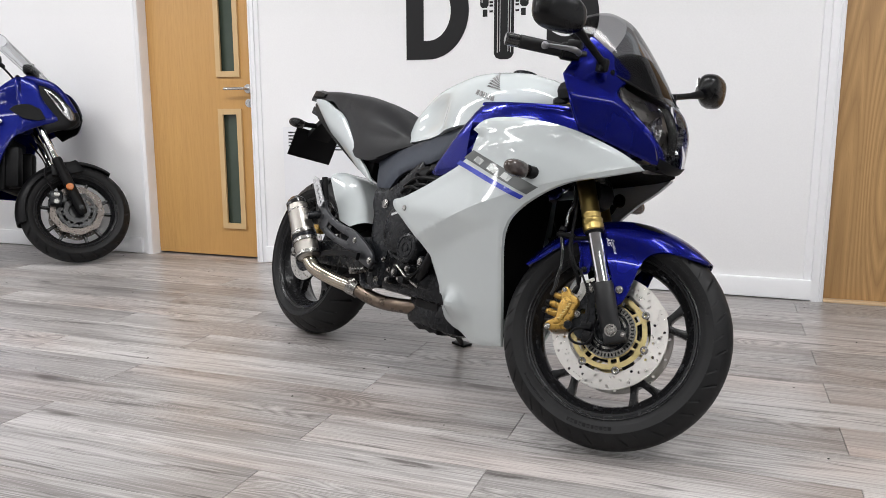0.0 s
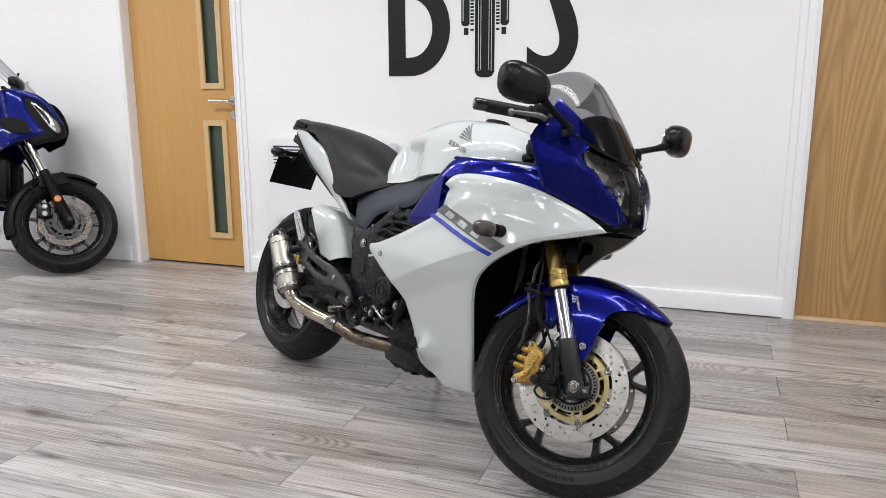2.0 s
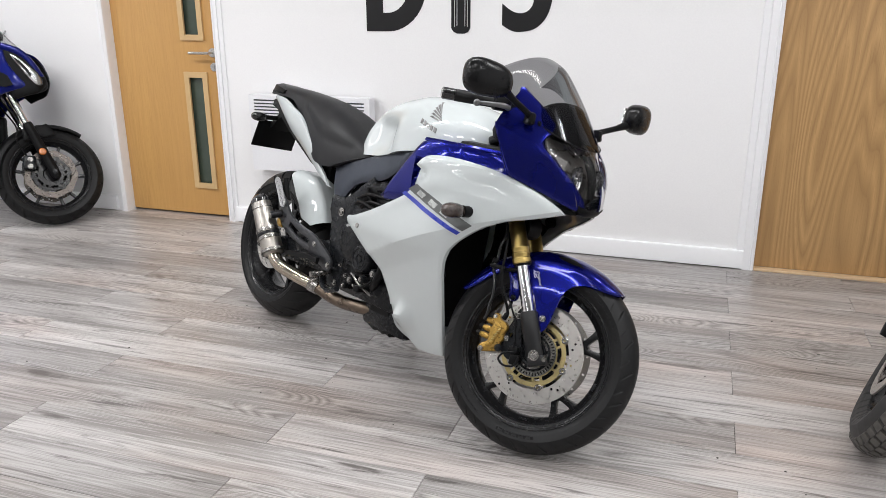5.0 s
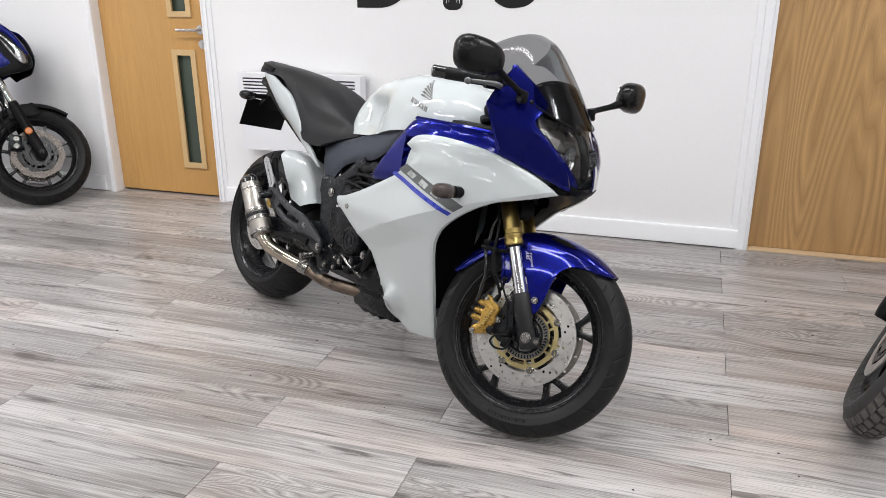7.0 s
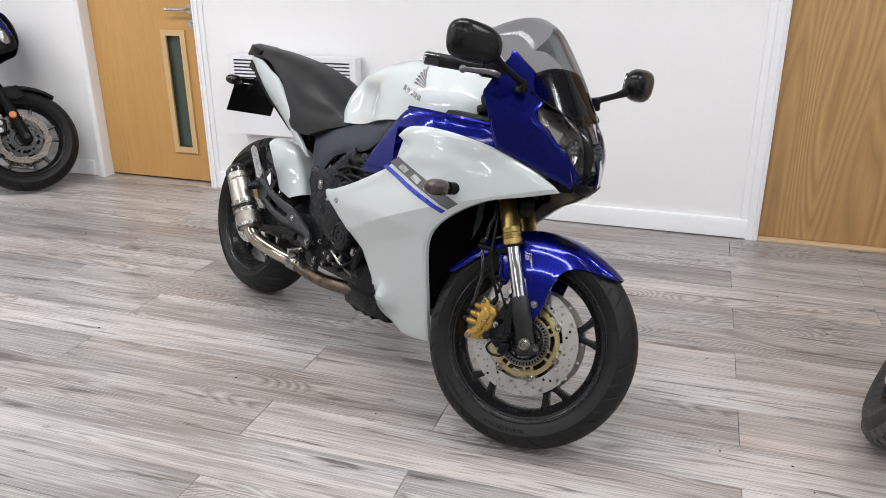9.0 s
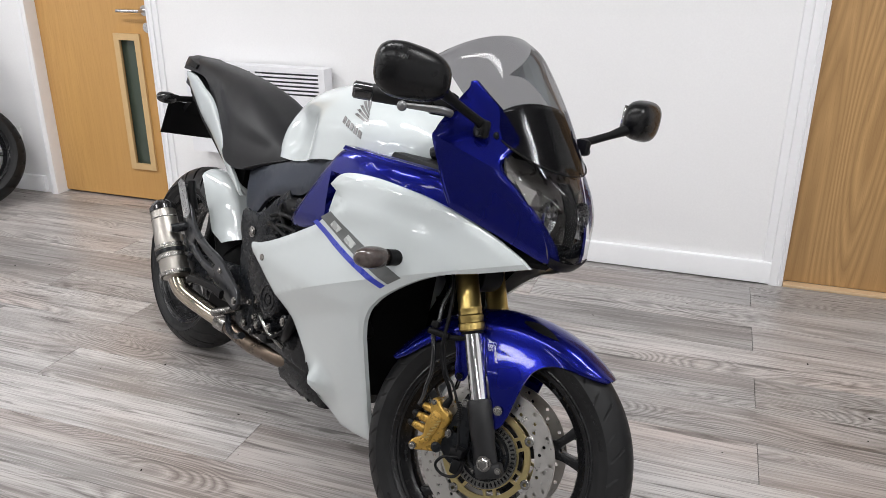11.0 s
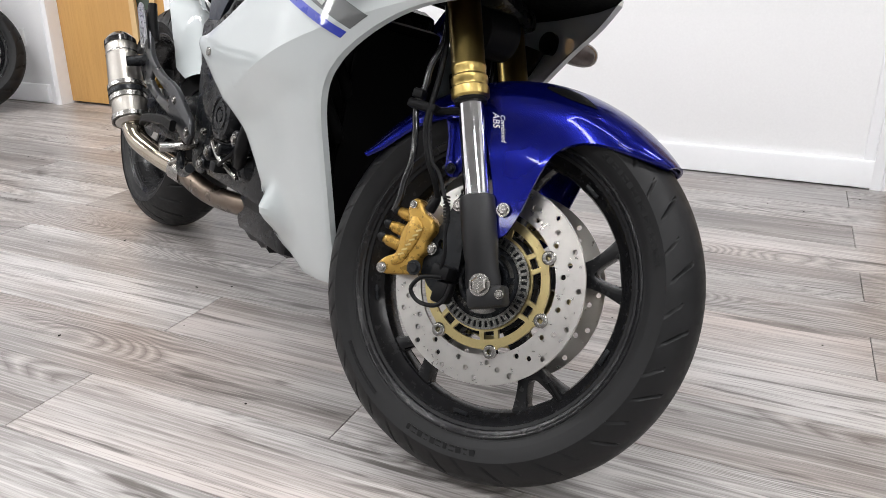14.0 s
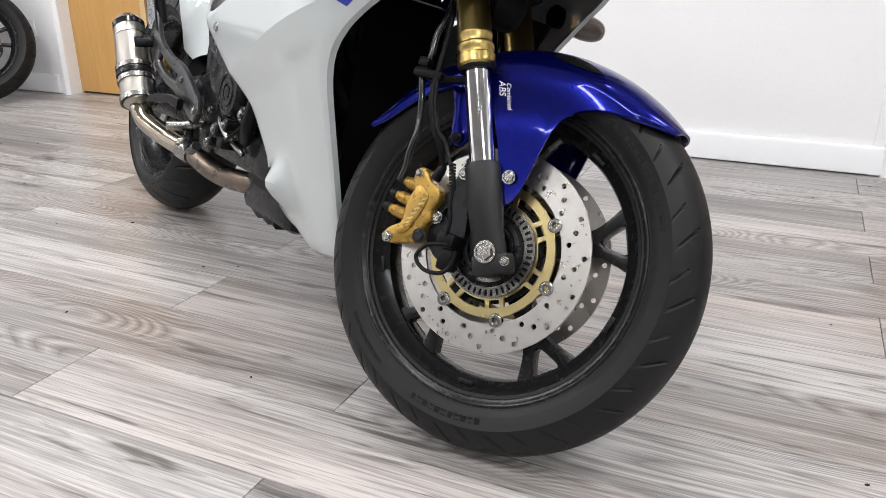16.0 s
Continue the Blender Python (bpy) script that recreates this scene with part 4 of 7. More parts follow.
GA = [50.5, 52.5, 55.5, 62, 68, 74, 77.5, 79, 80.5, 82, 86, 92, 98, 102, 104.5, 108, 114, 130, 150, 156]
GR = [0.300, 0.293, 0.283, 0.266, 0.252, 0.231, 0.205, 0.172, 0.120, 0.086, 0.072, 0.066, 0.074, 0.10, 0.155, 0.214, 0.240, 0.262, 0.278, 0.292]
GW, GRO = 0.071, 0.3105


def guard_dims(a):
    """Crown radius, lower edge, crown depth and half width at an angle in degrees."""
    ro = GRO + 0.003 * max(0.0, (75 - a) / 28)
    ri = interp(a, GA, GR)
    hw = GW * interp(a, [50.5, 53, 60, 80, 120, 156], [0.50, 0.72, 0.90, 1.0, 1.0, 0.86])
    return ro, ri, min(0.040, (ro - ri) * 0.85), hw


def guard_y(a, r):
    """Half width of the guard at an angle and a radius; the stay swells out to the fork."""
    ro, ri, dr, hw = guard_dims(a)
    if r > ro - dr:
        c = 1 - (ro - r) / dr * (1 - math.cos(1.42))
        return hw * math.sin(math.acos(max(-1, min(1, c)))) / math.sin(1.42)
    k = min(1.0, (ro - dr - r) / 0.10)
    return hw + 0.020 * k * k * (3 - 2 * k)


def guard_point(a, r, sg, out=0.0):
    k = max(0.0, min(1.0, (0.21 - r) / 0.10))
    return (r * math.cos(radians(a)) + 0.012 * k, sg * (guard_y(a, r) + out), r * math.sin(radians(a)))


def one_piece_guard():
    angs = list(np.linspace(50.5, 76, 24)) + list(np.linspace(77, 108, 50)) + list(np.linspace(110, 156, 20))
    bm = bmesh.new()
    skins = []
    for inset in (0.0, 0.0035):
        rows = []
        for a in angs:
            ro, ri, dr, hw = guard_dims(a)
            half = []
            for j in range(9):
                th = 1.42 * j / 8
                half.append(ro - dr * (1 - math.cos(th)) / (1 - math.cos(1.42)))
            for j in range(1, 13):
                half.append(ro - dr + (ri - ro + dr) * j / 12)
            ring = []
            for sg in (-1, 1):
                pts = [guard_point(a, r, sg) for r in half]
                if sg < 0:
                    pts = pts[:0:-1]
                ring += pts
            if inset:
                ring = [(x * (1 - inset / 0.3), y * (1 - inset / 0.07), z * (1 - inset / 0.3)) for x, y, z in ring]
            rows.append([bm.verts.new(p) for p in ring])
        skins.append(rows)
    A, B = skins
    n, m = len(A), len(A[0])
    for k in range(n - 1):
        for j in range(m - 1):
            bm.faces.new((A[k][j], A[k + 1][j], A[k + 1][j + 1], A[k][j + 1]))
            bm.faces.new((B[k][j], B[k][j + 1], B[k + 1][j + 1], B[k + 1][j]))
        for j in (0, m - 1):
            bm.faces.new((A[k][j], A[k + 1][j], B[k + 1][j], B[k][j]))
    for k in (0, n - 1):
        for j in range(m - 1):
            bm.faces.new((A[k][j], A[k][j + 1], B[k][j + 1], B[k][j]))
    return bm


mud = part("front_mudguard", one_piece_guard(), BLUE, bike, "glossy candy blue front mudguard", 50, FW)


def lettering(text, size, place, depth):
    """Raised letters as a mesh; place maps a letter's x, y to the surface."""
    cu = bpy.data.curves.new("lettering", "FONT")
    cu.body, cu.size, cu.shear = text, size, 0.25
    ob = bpy.data.objects.new("lettering", cu)
    bpy.context.scene.collection.objects.link(ob)
    bpy.context.view_layer.update()
    me = bpy.data.meshes.new_from_object(ob.evaluated_get(bpy.context.evaluated_depsgraph_get()))
    bm = bmesh.new()
    bm.from_mesh(me)
    bpy.data.objects.remove(ob)
    bpy.data.curves.remove(cu)
    bpy.data.meshes.remove(me)
    res = bmesh.ops.extrude_face_region(bm, geom=bm.faces[:])
    top = {v for v in res["geom"] if isinstance(v, bmesh.types.BMVert)}
    for v in bm.verts:
        x, y, z = place(v.co.x, v.co.y)
        v.co = (x, y - (depth if v in top else 0), z)
    return bm


for sg in (-1, 1):
    F5 = FW @ (MIRY if sg > 0 else Matrix())
    part("stay_bolt", hexbolt(0.006, -0.0945, 0.106, 0.0075, 0.005), STEEL, mud, "", 30, F5)
    part("stay_bolt", hexbolt(-0.103, -0.078, 0.139, 0.0060, 0.006), DARKM, mud, "", 30, F5)
    part("rear_bracket", panel(run((-0.150, 0.225), (-0.125, 0.235), (-0.095, 0.235), per=2) + run((-0.085, 0.19), (-0.090, 0.140), (-0.100, 0.128), (-0.116, 0.134), (-0.128, 0.18), per=2), lambda x, z: 0.0725, 0.004, 0.02, 0.003, 0.008), BLUE, mud, "", 50, F5)
    vent = sheet(lambda u, v: guard_point(92 - 17 * v, 0.2955 - 0.004 * v + 0.0075 * u * math.sin(math.pi * min(1, v * 0.9 + 0.1)), -1, 0.0012), 6, 16)
    part("vent_slot", vent, BLACKP, mud, "dark vent slot", 60, F5)
    for text, size, u0, dv in (("ABS", 0.0150, 0.0, 0.0), ("Combined", 0.0105, 0.003, 0.0120)):
        def on_stay(u, v):
            x, z = -0.070 + dv + v * 0.9 + 0.50 * (u + u0), 0.236 + 0.16 * dv + v * 0.3 - 0.87 * (u + u0)
            a = math.degrees(math.atan2(z, x))
            return (x, -guard_y(a, math.hypot(x, z)) - 0.0012, z)
        flip = on_stay if sg < 0 else (lambda u, v: on_stay(u, 0.012 - v))
        part("lettering", lettering(text, size, flip, 0.0006), LOGOWHITE, mud, "white words Combined ABS", None, F5)

# rear wheel
RW = Matrix.Translation((0, 0, 0.315))
rw = part("rear_wheel", rim_mesh(0.072), RIMBLACK, bike, "satin black cast wheel rim", m=RW)
part("tyre", tyre_mesh(0.315, 0.180, 28, 0.26, cols=18, wide=2, lo=0.2, hi=0.94, cut=0.010), RUBBER, rw, "wide black road tyre with slanted tread grooves", 30, RW)
for k in range(5):
    part("spoke", y_spoke(), RIMBLACK, rw, "", 40, RW @ Matrix.Rotation(-radians(10 + 72 * k), 4, "Y"))
part("hub", lathe([(0, -0.075), (0.045, -0.075), (0.05, -0.06), (0.045, 0), (0.06, 0.06), (0.06, 0.075), (0, 0.075)], 40), RIMBLACK, rw, "", 35, RW)
part("brake_disc", disc_ring(0.112, 0.078, 0.005, 14, (0.087, 0.096, 0.105)), DISC, rw, "drilled steel brake disc", 30, RW @ Matrix.Translation((0, -0.088, 0)))
part("disc_flange", lathe([(0.03, -0.086), (0.086, -0.086), (0.086, -0.083), (0.03, -0.083)], 40, True), DARKM, rw, "", 30, RW)
part("sprocket", lathe([(0.04, 0.078), (0.105, 0.078), (0.105, 0.084), (0.04, 0.084)], 42, True), STEEL, rw, "", 30, RW)

# swing arm, frame and engine
swa = part("swing_arm", bar_loft([(0.56, 0.375), (0.40, 0.355), (0.2, 0.335), (0.03, 0.318), (-0.035, 0.315)], (0.125, 0.115, 0.090, 0.070, 0.05), (0.030, 0.030, 0.030, 0.028, 0.026)), DARKM, bike, "dark grey swing arm", 40, Matrix.Translation((0, -0.120, 0)))
part("swing_arm_side", bar_loft([(0.56, 0.375), (0.40, 0.37), (0.2, 0.35), (0.03, 0.318), (-0.035, 0.315)], (0.125, 0.115, 0.090, 0.070, 0.05), (0.030, 0.030, 0.030, 0.028, 0.026)), DARKM, swa, "", 40, Matrix.Translation((0, 0.120, 0)))
part("cross_tube", cyl_y(0.50, 0.365, -0.12, 0.12, 0.035), DARKM, swa)
part("rear_axle_nut", hexbolt(0, -0.134, 0.315, 0.014, 0.014), STEEL, swa)
part("rear_caliper", box(0.050, 0.095, -0.112, -0.078, 0.395, 0.430, 0.008), CALGOLD, swa, "small gold rear brake caliper")

frame_loop = run((0.455, 0.585), (0.475, 0.60), (0.52, 0.60), (0.585, 0.655), (0.66, 0.70), per=2) + run((0.70, 0.655), (0.60, 0.585), (0.56, 0.52), (0.555, 0.40), (0.565, 0.30), (0.545, 0.262), (0.51, 0.262), (0.495, 0.30), (0.49, 0.40), (0.485, 0.48), (0.455, 0.54), per=3)
frame_loop = [(x + 0.035 * min(1.0, max(0.0, (x - 0.49) / 0.05)) - 0.012, z) for x, z in frame_loop]
frm = part("frame", panel(frame_loop, lambda x, z: 0.136 + 0.1 * max(0, x - 0.60), 0.03, 0.02, 0.006, 0.014), DARKM, bike, "dark grey cast frame", 45)
part("frame_side", panel(frame_loop, lambda x, z: 0.136 + 0.1 * max(0, x - 0.60), 0.03, 0.04, 0.006, 0.014), DARKM, frm, "", 45, MIRY)
part("pivot_bolt", hexbolt(0.528, -0.138, 0.545, 0.012, 0.006), STEEL, frm)
part("lower_bolt", hexbolt(0.561, -0.138, 0.285, 0.010, 0.006), STEEL, frm)
part("frame_spine", bar_loft([(0.52, 0.60), (0.7, 0.72), (0.95, 0.85), (1.12, 0.93)], (0.07, 0.07, 0.07, 0.1), (0.20, 0.22, 0.2, 0.1)), DARKM, frm)
part("seat_rail", bar_loft([(0.60, 0.70), (0.35, 0.70), (0.05, 0.82), (-0.22, 0.90)], (0.06, 0.05, 0.05, 0.04), (0.16, 0.15, 0.14, 0.12)), DARKM, frm)

eng = part("engine", box(0.575, 0.93, -0.135, 0.135, 0.26, 0.60, 0.02), ENGINE, bike, "dark grey inline engine", 40)
part("cylinder_head", box(0.72, 0.96, -0.15, 0.15, 0.52, 0.70, 0.025), ENGINE, eng, "", 40)
part("sump", box(0.70, 0.95, -0.10, 0.10, 0.175, 0.28, 0.025), ENGINE, eng, "", 40)
part("clutch_cover", lathe([(0, -0.197), (0.062, -0.197), (0.080, -0.19), (0.088, -0.178), (0.092, -0.16), (0.096, -0.12), (0, -0.12)], 48), ENGINE, eng, "", 35, Matrix.Translation((0.662, 0.025, 0.470)))
part("clutch_rim", lathe([(0.088, -0.172), (0.098, -0.172), (0.100, -0.165), (0.100, -0.13), (0.088, -0.13)], 48, True), DARKM, eng, "", 35, Matrix.Translation((0.662, 0.025, 0.470)))
for k in range(9):
    a = radians(40 * k + 10)
    part("cover_bolt", hexbolt(0.662 + 0.099 * math.cos(a), -0.135, 0.470 + 0.099 * math.sin(a), 0.006, 0.012), DARKM, eng, "", 30)
part("pulse_cover", lathe([(0, -0.206), (0.012, -0.206), (0.013, -0.203), (0.017, -0.203), (0.018, -0.206), (0.028, -0.206), (0.030, -0.203), (0.036, -0.203), (0.038, -0.206), (0.046, -0.204), (0.052, -0.196), (0.056, -0.17), (0.058, -0.12), (0, -0.12)], 44), ENGINE, eng, "round ringed engine cover", 30, Matrix.Translation((0.734, 0.027, 0.413)))
bm = bmesh.new()
for k in range(5):
    join(bm, box(-0.0045, 0.0045, -0.001, 0.0, -0.004, 0.004), Matrix.Translation((0.625 + 0.010 * k, -0.173, 0.512 + 0.003 * k)))
part("cover_mark", bm, SATIN, eng, "small raised plain bars", None)
for x, z in ((0.60, 0.36), (0.64, 0.33), (0.70, 0.31), (0.76, 0.33), (0.79, 0.36)):
    part("case_bolt", hexbolt(x, -0.150, z, 0.006, 0.010), STEEL, eng, "", 30)
for x, y, z, r, h in ((0.70, -0.150, 0.330, 0.016, 0.03), (0.775, -0.155, 0.350, 0.013, 0.035), (0.815, -0.150, 0.380, 0.018, 0.025), (0.665, -0.145, 0.300, 0.012, 0.03)):
    part("boss", cyl_y(x, z, y - h, y + 0.03, r, 18, 0.003), ENGINE, eng, "", 35)
    part("boss_bolt", hexbolt(x, y - h, z, r * 0.45, 0.005), STEEL, eng, "", 30)
part("coolant_hose", tube([(0.80, -0.15, 0.33), (0.835, -0.165, 0.365), (0.850, -0.165, 0.41), (0.84, -0.15, 0.46)], 0.014, 14), BLACKP, eng, "black coolant hose", 40)
part("oil_pipe", tube([(0.66, -0.15, 0.345), (0.70, -0.17, 0.352), (0.75, -0.17, 0.325), (0.80, -0.15, 0.30)], 0.005, 8), STEEL, eng, "", 40)
part("sensor_plug", box(0.735, 0.765, -0.185, -0.150, 0.300, 0.322, 0.004), BLACKP, eng, "", 40)
part("wire_loom", tube([(0.75, -0.175, 0.312), (0.79, -0.18, 0.33), (0.82, -0.17, 0.36), (0.86, -0.16, 0.42)], 0.004, 8), BLACKP, eng, "", 40)
part("water_pump", ellipsoid(0.80, -0.115, 0.325, 0.04, 0.035, 0.035, 18, 2.6), ENGINE, eng)
part("starter_lump", ellipsoid(0.73, -0.12, 0.315, 0.045, 0.035, 0.03, 18, 2.6), ENGINE, eng)
part("throttle_body", ellipsoid(0.72, -0.10, 0.655, 0.07, 0.05, 0.035, 18, 3.0), BLACKP, eng)
for k, (p0, p1) in enumerate((((0.60, -0.13, 0.61), (0.82, -0.16, 0.64)), ((0.60, -0.135, 0.59), (0.78, -0.18, 0.595)), ((0.64, -0.12, 0.66), (0.74, -0.16, 0.60)), ((0.66, -0.15, 0.585), (0.80, -0.17, 0.615)), ((0.70, -0.13, 0.65), (0.86, -0.17, 0.655)))):
    mid = ((p0[0] + p1[0]) / 2, (p0[1] + p1[1]) / 2 - 0.02, (p0[2] + p1[2]) / 2 + 0.015)
    part("cable", tube([p0, mid, p1], 0.006, 8), BLACKP, eng)
part("side_plate", panel(run((0.80, 0.40), (0.86, 0.40), (0.885, 0.30), (0.905, 0.235), (0.925, 0.195), per=2) + run((0.90, 0.168), (0.87, 0.171), (0.855, 0.164), (0.835, 0.170), (0.815, 0.163), (0.79, 0.170), (0.765, 0.164), (0.74, 0.172), (0.722, 0.185), (0.735, 0.235), (0.755, 0.30), (0.77, 0.36), per=2), lambda x, z: min(interp(z, [0.13, 0.2, 0.4], [0.075, 0.092, 0.135]), interp(z, ZB, YW) - 0.022 if x > 0.86 else 1), 0.02, 0.02, 0.005, 0.01), BLACKP, eng, "ribbed black lower cover", 40)

# exhaust
EX0, EX1 = Vector((0.050, -0.203, 0.500)), Vector((0.192, -0.186, 0.305))
EXM = Matrix.Translation(EX0) @ Vector((0, 1, 0)).rotation_difference((EX1 - EX0).normalized()).to_matrix().to_4x4() @ Matrix.Diagonal((1.11, 1.0, 1.11, 1.0))
LEN = (EX1 - EX0).length
ex = part("exhaust", lathe([(0.0338, 0.012), (0.0348, 0.014), (0.0360, 0.05), (0.0399, LEN * 0.60), (0.0350, LEN * 0.60), (0.0300, 0.014)], 44, True), TITAN, bike, "short brushed steel exhaust silencer", 35, EXM)
part("end_cap", lathe([(0.0125, -0.008), (0.0200, -0.013), (0.0295, -0.003), (0.0362, 0.008), (0.0364, 0.022), (0.0300, 0.022), (0.0125, 0.010)], 44, True), GLOSSB, ex, "black end cap", 30, EXM)
part("silencer_neck", lathe([(0.0342, LEN * 0.585), (0.0391, LEN * 0.60), (0.0391, LEN * 0.93), (0.0357, LEN), (0.0228, LEN * 1.03), (0.0213, LEN), (0.0342, LEN * 0.92)], 44, True), TITAN, ex, "", 35, EXM)
for u in (0.575, 0.645, 0.715, 0.94):
    part("clamp_band", lathe([(0.0395, LEN * u), (0.0429, LEN * u), (0.0429, LEN * (u + 0.05)), (0.0395, LEN * (u + 0.05))], 44, True), DARKM if u == 0.645 else STEEL, ex, "", 30, EXM)
part("rivet_row", lathe([(0.0361, 0.045), (0.0367, 0.047), (0.0367, 0.049), (0.0361, 0.051)], 44, True), STEEL, ex, "", 30, EXM)
part("link_pipe", tube([(0.180, -0.187, 0.320), (0.205, -0.184, 0.292), (0.245, -0.176, 0.268), (0.335, -0.148, 0.248), (0.434, -0.123, 0.238)], 0.0265, 24, per=8), LINKP, ex, "polished bent link pipe")
part("down_pipe", tube([(0.43, -0.124, 0.239), (0.50, -0.112, 0.222), (0.58, -0.10, 0.215), (0.70, -0.085, 0.225), (0.80, -0.06, 0.24)], 0.0245, 24, per=8), PIPE, ex, "bronze heat-tinted pipe")
part("pipe_clamp", tube([(0.412, -0.134, 0.2425), (0.446, -0.118, 0.2345)], 0.0315, 28, False), STEEL, ex, "")
part("clamp_bolt", tube([(0.43, -0.160, 0.25), (0.445, -0.140, 0.268)], 0.006, 8, False), STEEL, ex)

# hangers, pegs and heel guards
hang = flat_shape([run((0.128, 0.592), (0.158, 0.585), (0.178, 0.545), (0.230, 0.484), (0.325, 0.450), (0.430, 0.432), (0.545, 0.378), (0.566, 0.342), per=3) + run((0.552, 0.318), (0.515, 0.326), (0.410, 0.362), (0.305, 0.382), (0.195, 0.420), (0.145, 0.490), (0.112, 0.570), per=3), run((0.250, 0.446), (0.320, 0.424), (0.400, 0.408), per=2) + run((0.390, 0.392), (0.310, 0.402), (0.240, 0.428), per=2)], 0.014)
bmesh.ops.bevel(hang, geom=[e for e in hang.edges if len(e.link_faces) == 2 and e.calc_face_angle(0) > 1.0], offset=0.004, segments=2, affect="EDGES", profile=0.5)
hg = part("footrest_hanger", hang, ALLOY, bike, "dark cast footrest hanger", 40, Matrix.Translation((0, -0.172, 0)))
part("hanger_bolt", hexbolt(0.440, -0.172, 0.402, 0.008, 0.005), STEEL, hg)
part("hanger_bolt", hexbolt(0.548, -0.172, 0.345, 0.009, 0.006), STEEL, hg)
part("silencer_mount", tube([(0.178, -0.160, 0.470), (0.172, -0.185, 0.462), (0.165, -0.212, 0.455)], [0.016, 0.015, 0.013], 18, False), DARKM, hg)
holes = [run((0.108, 0.590), (0.122, 0.606), (0.146, 0.600), per=2) + [(0.214, 0.520), (0.204, 0.498), (0.182, 0.496)]]
for k in range(6):
    u = k / 5
    holes.append(circle(0.134 + 0.060 * u, 0.586 - 0.072 * u, 0.0042, 8))
part("heel_guard", flat_shape(holes, 0.004), SATIN, hg, "perforated bright heel guard", 30, Matrix.Translation((0, -0.186, 0)))
part("rear_footrest", tube([(0.180, -0.155, 0.520), (0.165, -0.162, 0.570), (0.155, -0.164, 0.608)], [0.014, 0.013, 0.011], 14, False), BLACKP, hg, "folded black passenger footrest")
part("rider_footrest", tube([(0.525, -0.140, 0.318), (0.518, -0.180, 0.306), (0.512, -0.215, 0.300)], [0.010, 0.012, 0.011], 14, False), STEEL, hg, "steel rider footrest")
part("brake_pedal", tube([(0.505, -0.160, 0.30), (0.54, -0.172, 0.265), (0.60, -0.185, 0.262), (0.66, -0.195, 0.285)], [0.010, 0.009, 0.008, 0.010], 10), DARKM, hg, "brake pedal")
part("exhaust_shield", bar_loft([(0.285, 0.318), (0.300, 0.334), (0.37, 0.346), (0.45, 0.354), (0.505, 0.350)], (0.012, 0.020, 0.022, 0.022, 0.026), (0.012, 0.016, 0.016, 0.014, 0.014)), BLACKP, hg, "", 40, Matrix.Translation((0, -0.190, 0)))
# side stand
st = part("side_stand", tube([(0.74, 0.085, 0.215), (0.65, 0.190, 0.150), (0.548, 0.325, 0.100)], [0.014, 0.011, 0.010], 12, False), BLACKP, bike, "black side stand on the floor")
part("stand_foot", box(-0.035, 0.035, -0.022, 0.022, -0.003, 0.007, 0.003), BLACKP, st, "", 35, Matrix.Translation((0.532, 0.343, 0.0943)) @ Matrix.Rotation(radians(LEANA), 4, "X"))

# main fairing


CREASE = (0.452, 0.42)  # height at x = 0.80 and slope


def front_taper(x):
    return 1 - 0.85 * min(1.0, max(0.0, x - 1.05) / 0.47) ** 1.8


def side_w(x, z):
    w = interp(z, ZB, YW)
    w *= front_taper(x)
    # the scoop under the upper edge
    zt = interp(x, [1.008, 1.055, 1.137, 1.255, 1.339, 1.418, 1.482], [0.786, 0.813, 0.826, 0.818, 0.80, 0.771, 0.735])
    d = zt - z
    if 0 < d < 0.09 and x > 0.98:
        w -= 0.006 * math.sin(math.pi * d / 0.09) ** 2 * min(1, (x - 0.98) / 0.06) * max(0, min(1, (1.42 - x) / 0.2))
    # the crease across the panel
    zk = CREASE[0] + CREASE[1] * (x - 0.80)
    w += 0.015 * max(0.0, 1 - max(zk - z, 0.6 * (z - zk)) / 0.07)
    # knob at the lower rear corner
    k = ((x - 0.962) / 0.044) ** 2 + ((z - 0.274) / 0.045) ** 2
    w += 0.040 * math.exp(-k * 1.5)
    return w


FAIR = run((1.013, 0.783), (1.047, 0.815), (1.137, 0.826), (1.255, 0.818), (1.339, 0.800), (1.419, 0.771), (1.485, 0.734), per=5)[:-1]
FAIR += run((1.485, 0.729), (1.409, 0.697), (1.332, 0.668), (1.260, 0.622), (1.196, 0.563), (1.167, 0.509), (1.157, 0.435), (1.151, 0.323), (1.140, 0.192), per=5)
FAIR += run((1.129, 0.184), (1.012, 0.175), per=2)[1:]
FAIR += run((0.969, 0.201), (0.930, 0.211), (0.899, 0.235), (0.898, 0.291), (0.843, 0.418), (0.746, 0.491), (0.691, 0.527), per=4)
FAIR += run((0.681, 0.540), (0.687, 0.557), (0.732, 0.568), (0.833, 0.610), (0.964, 0.675), per=4)
FAIR += [(1.018, 0.714), (1.070, 0.750), (1.054, 0.761)]


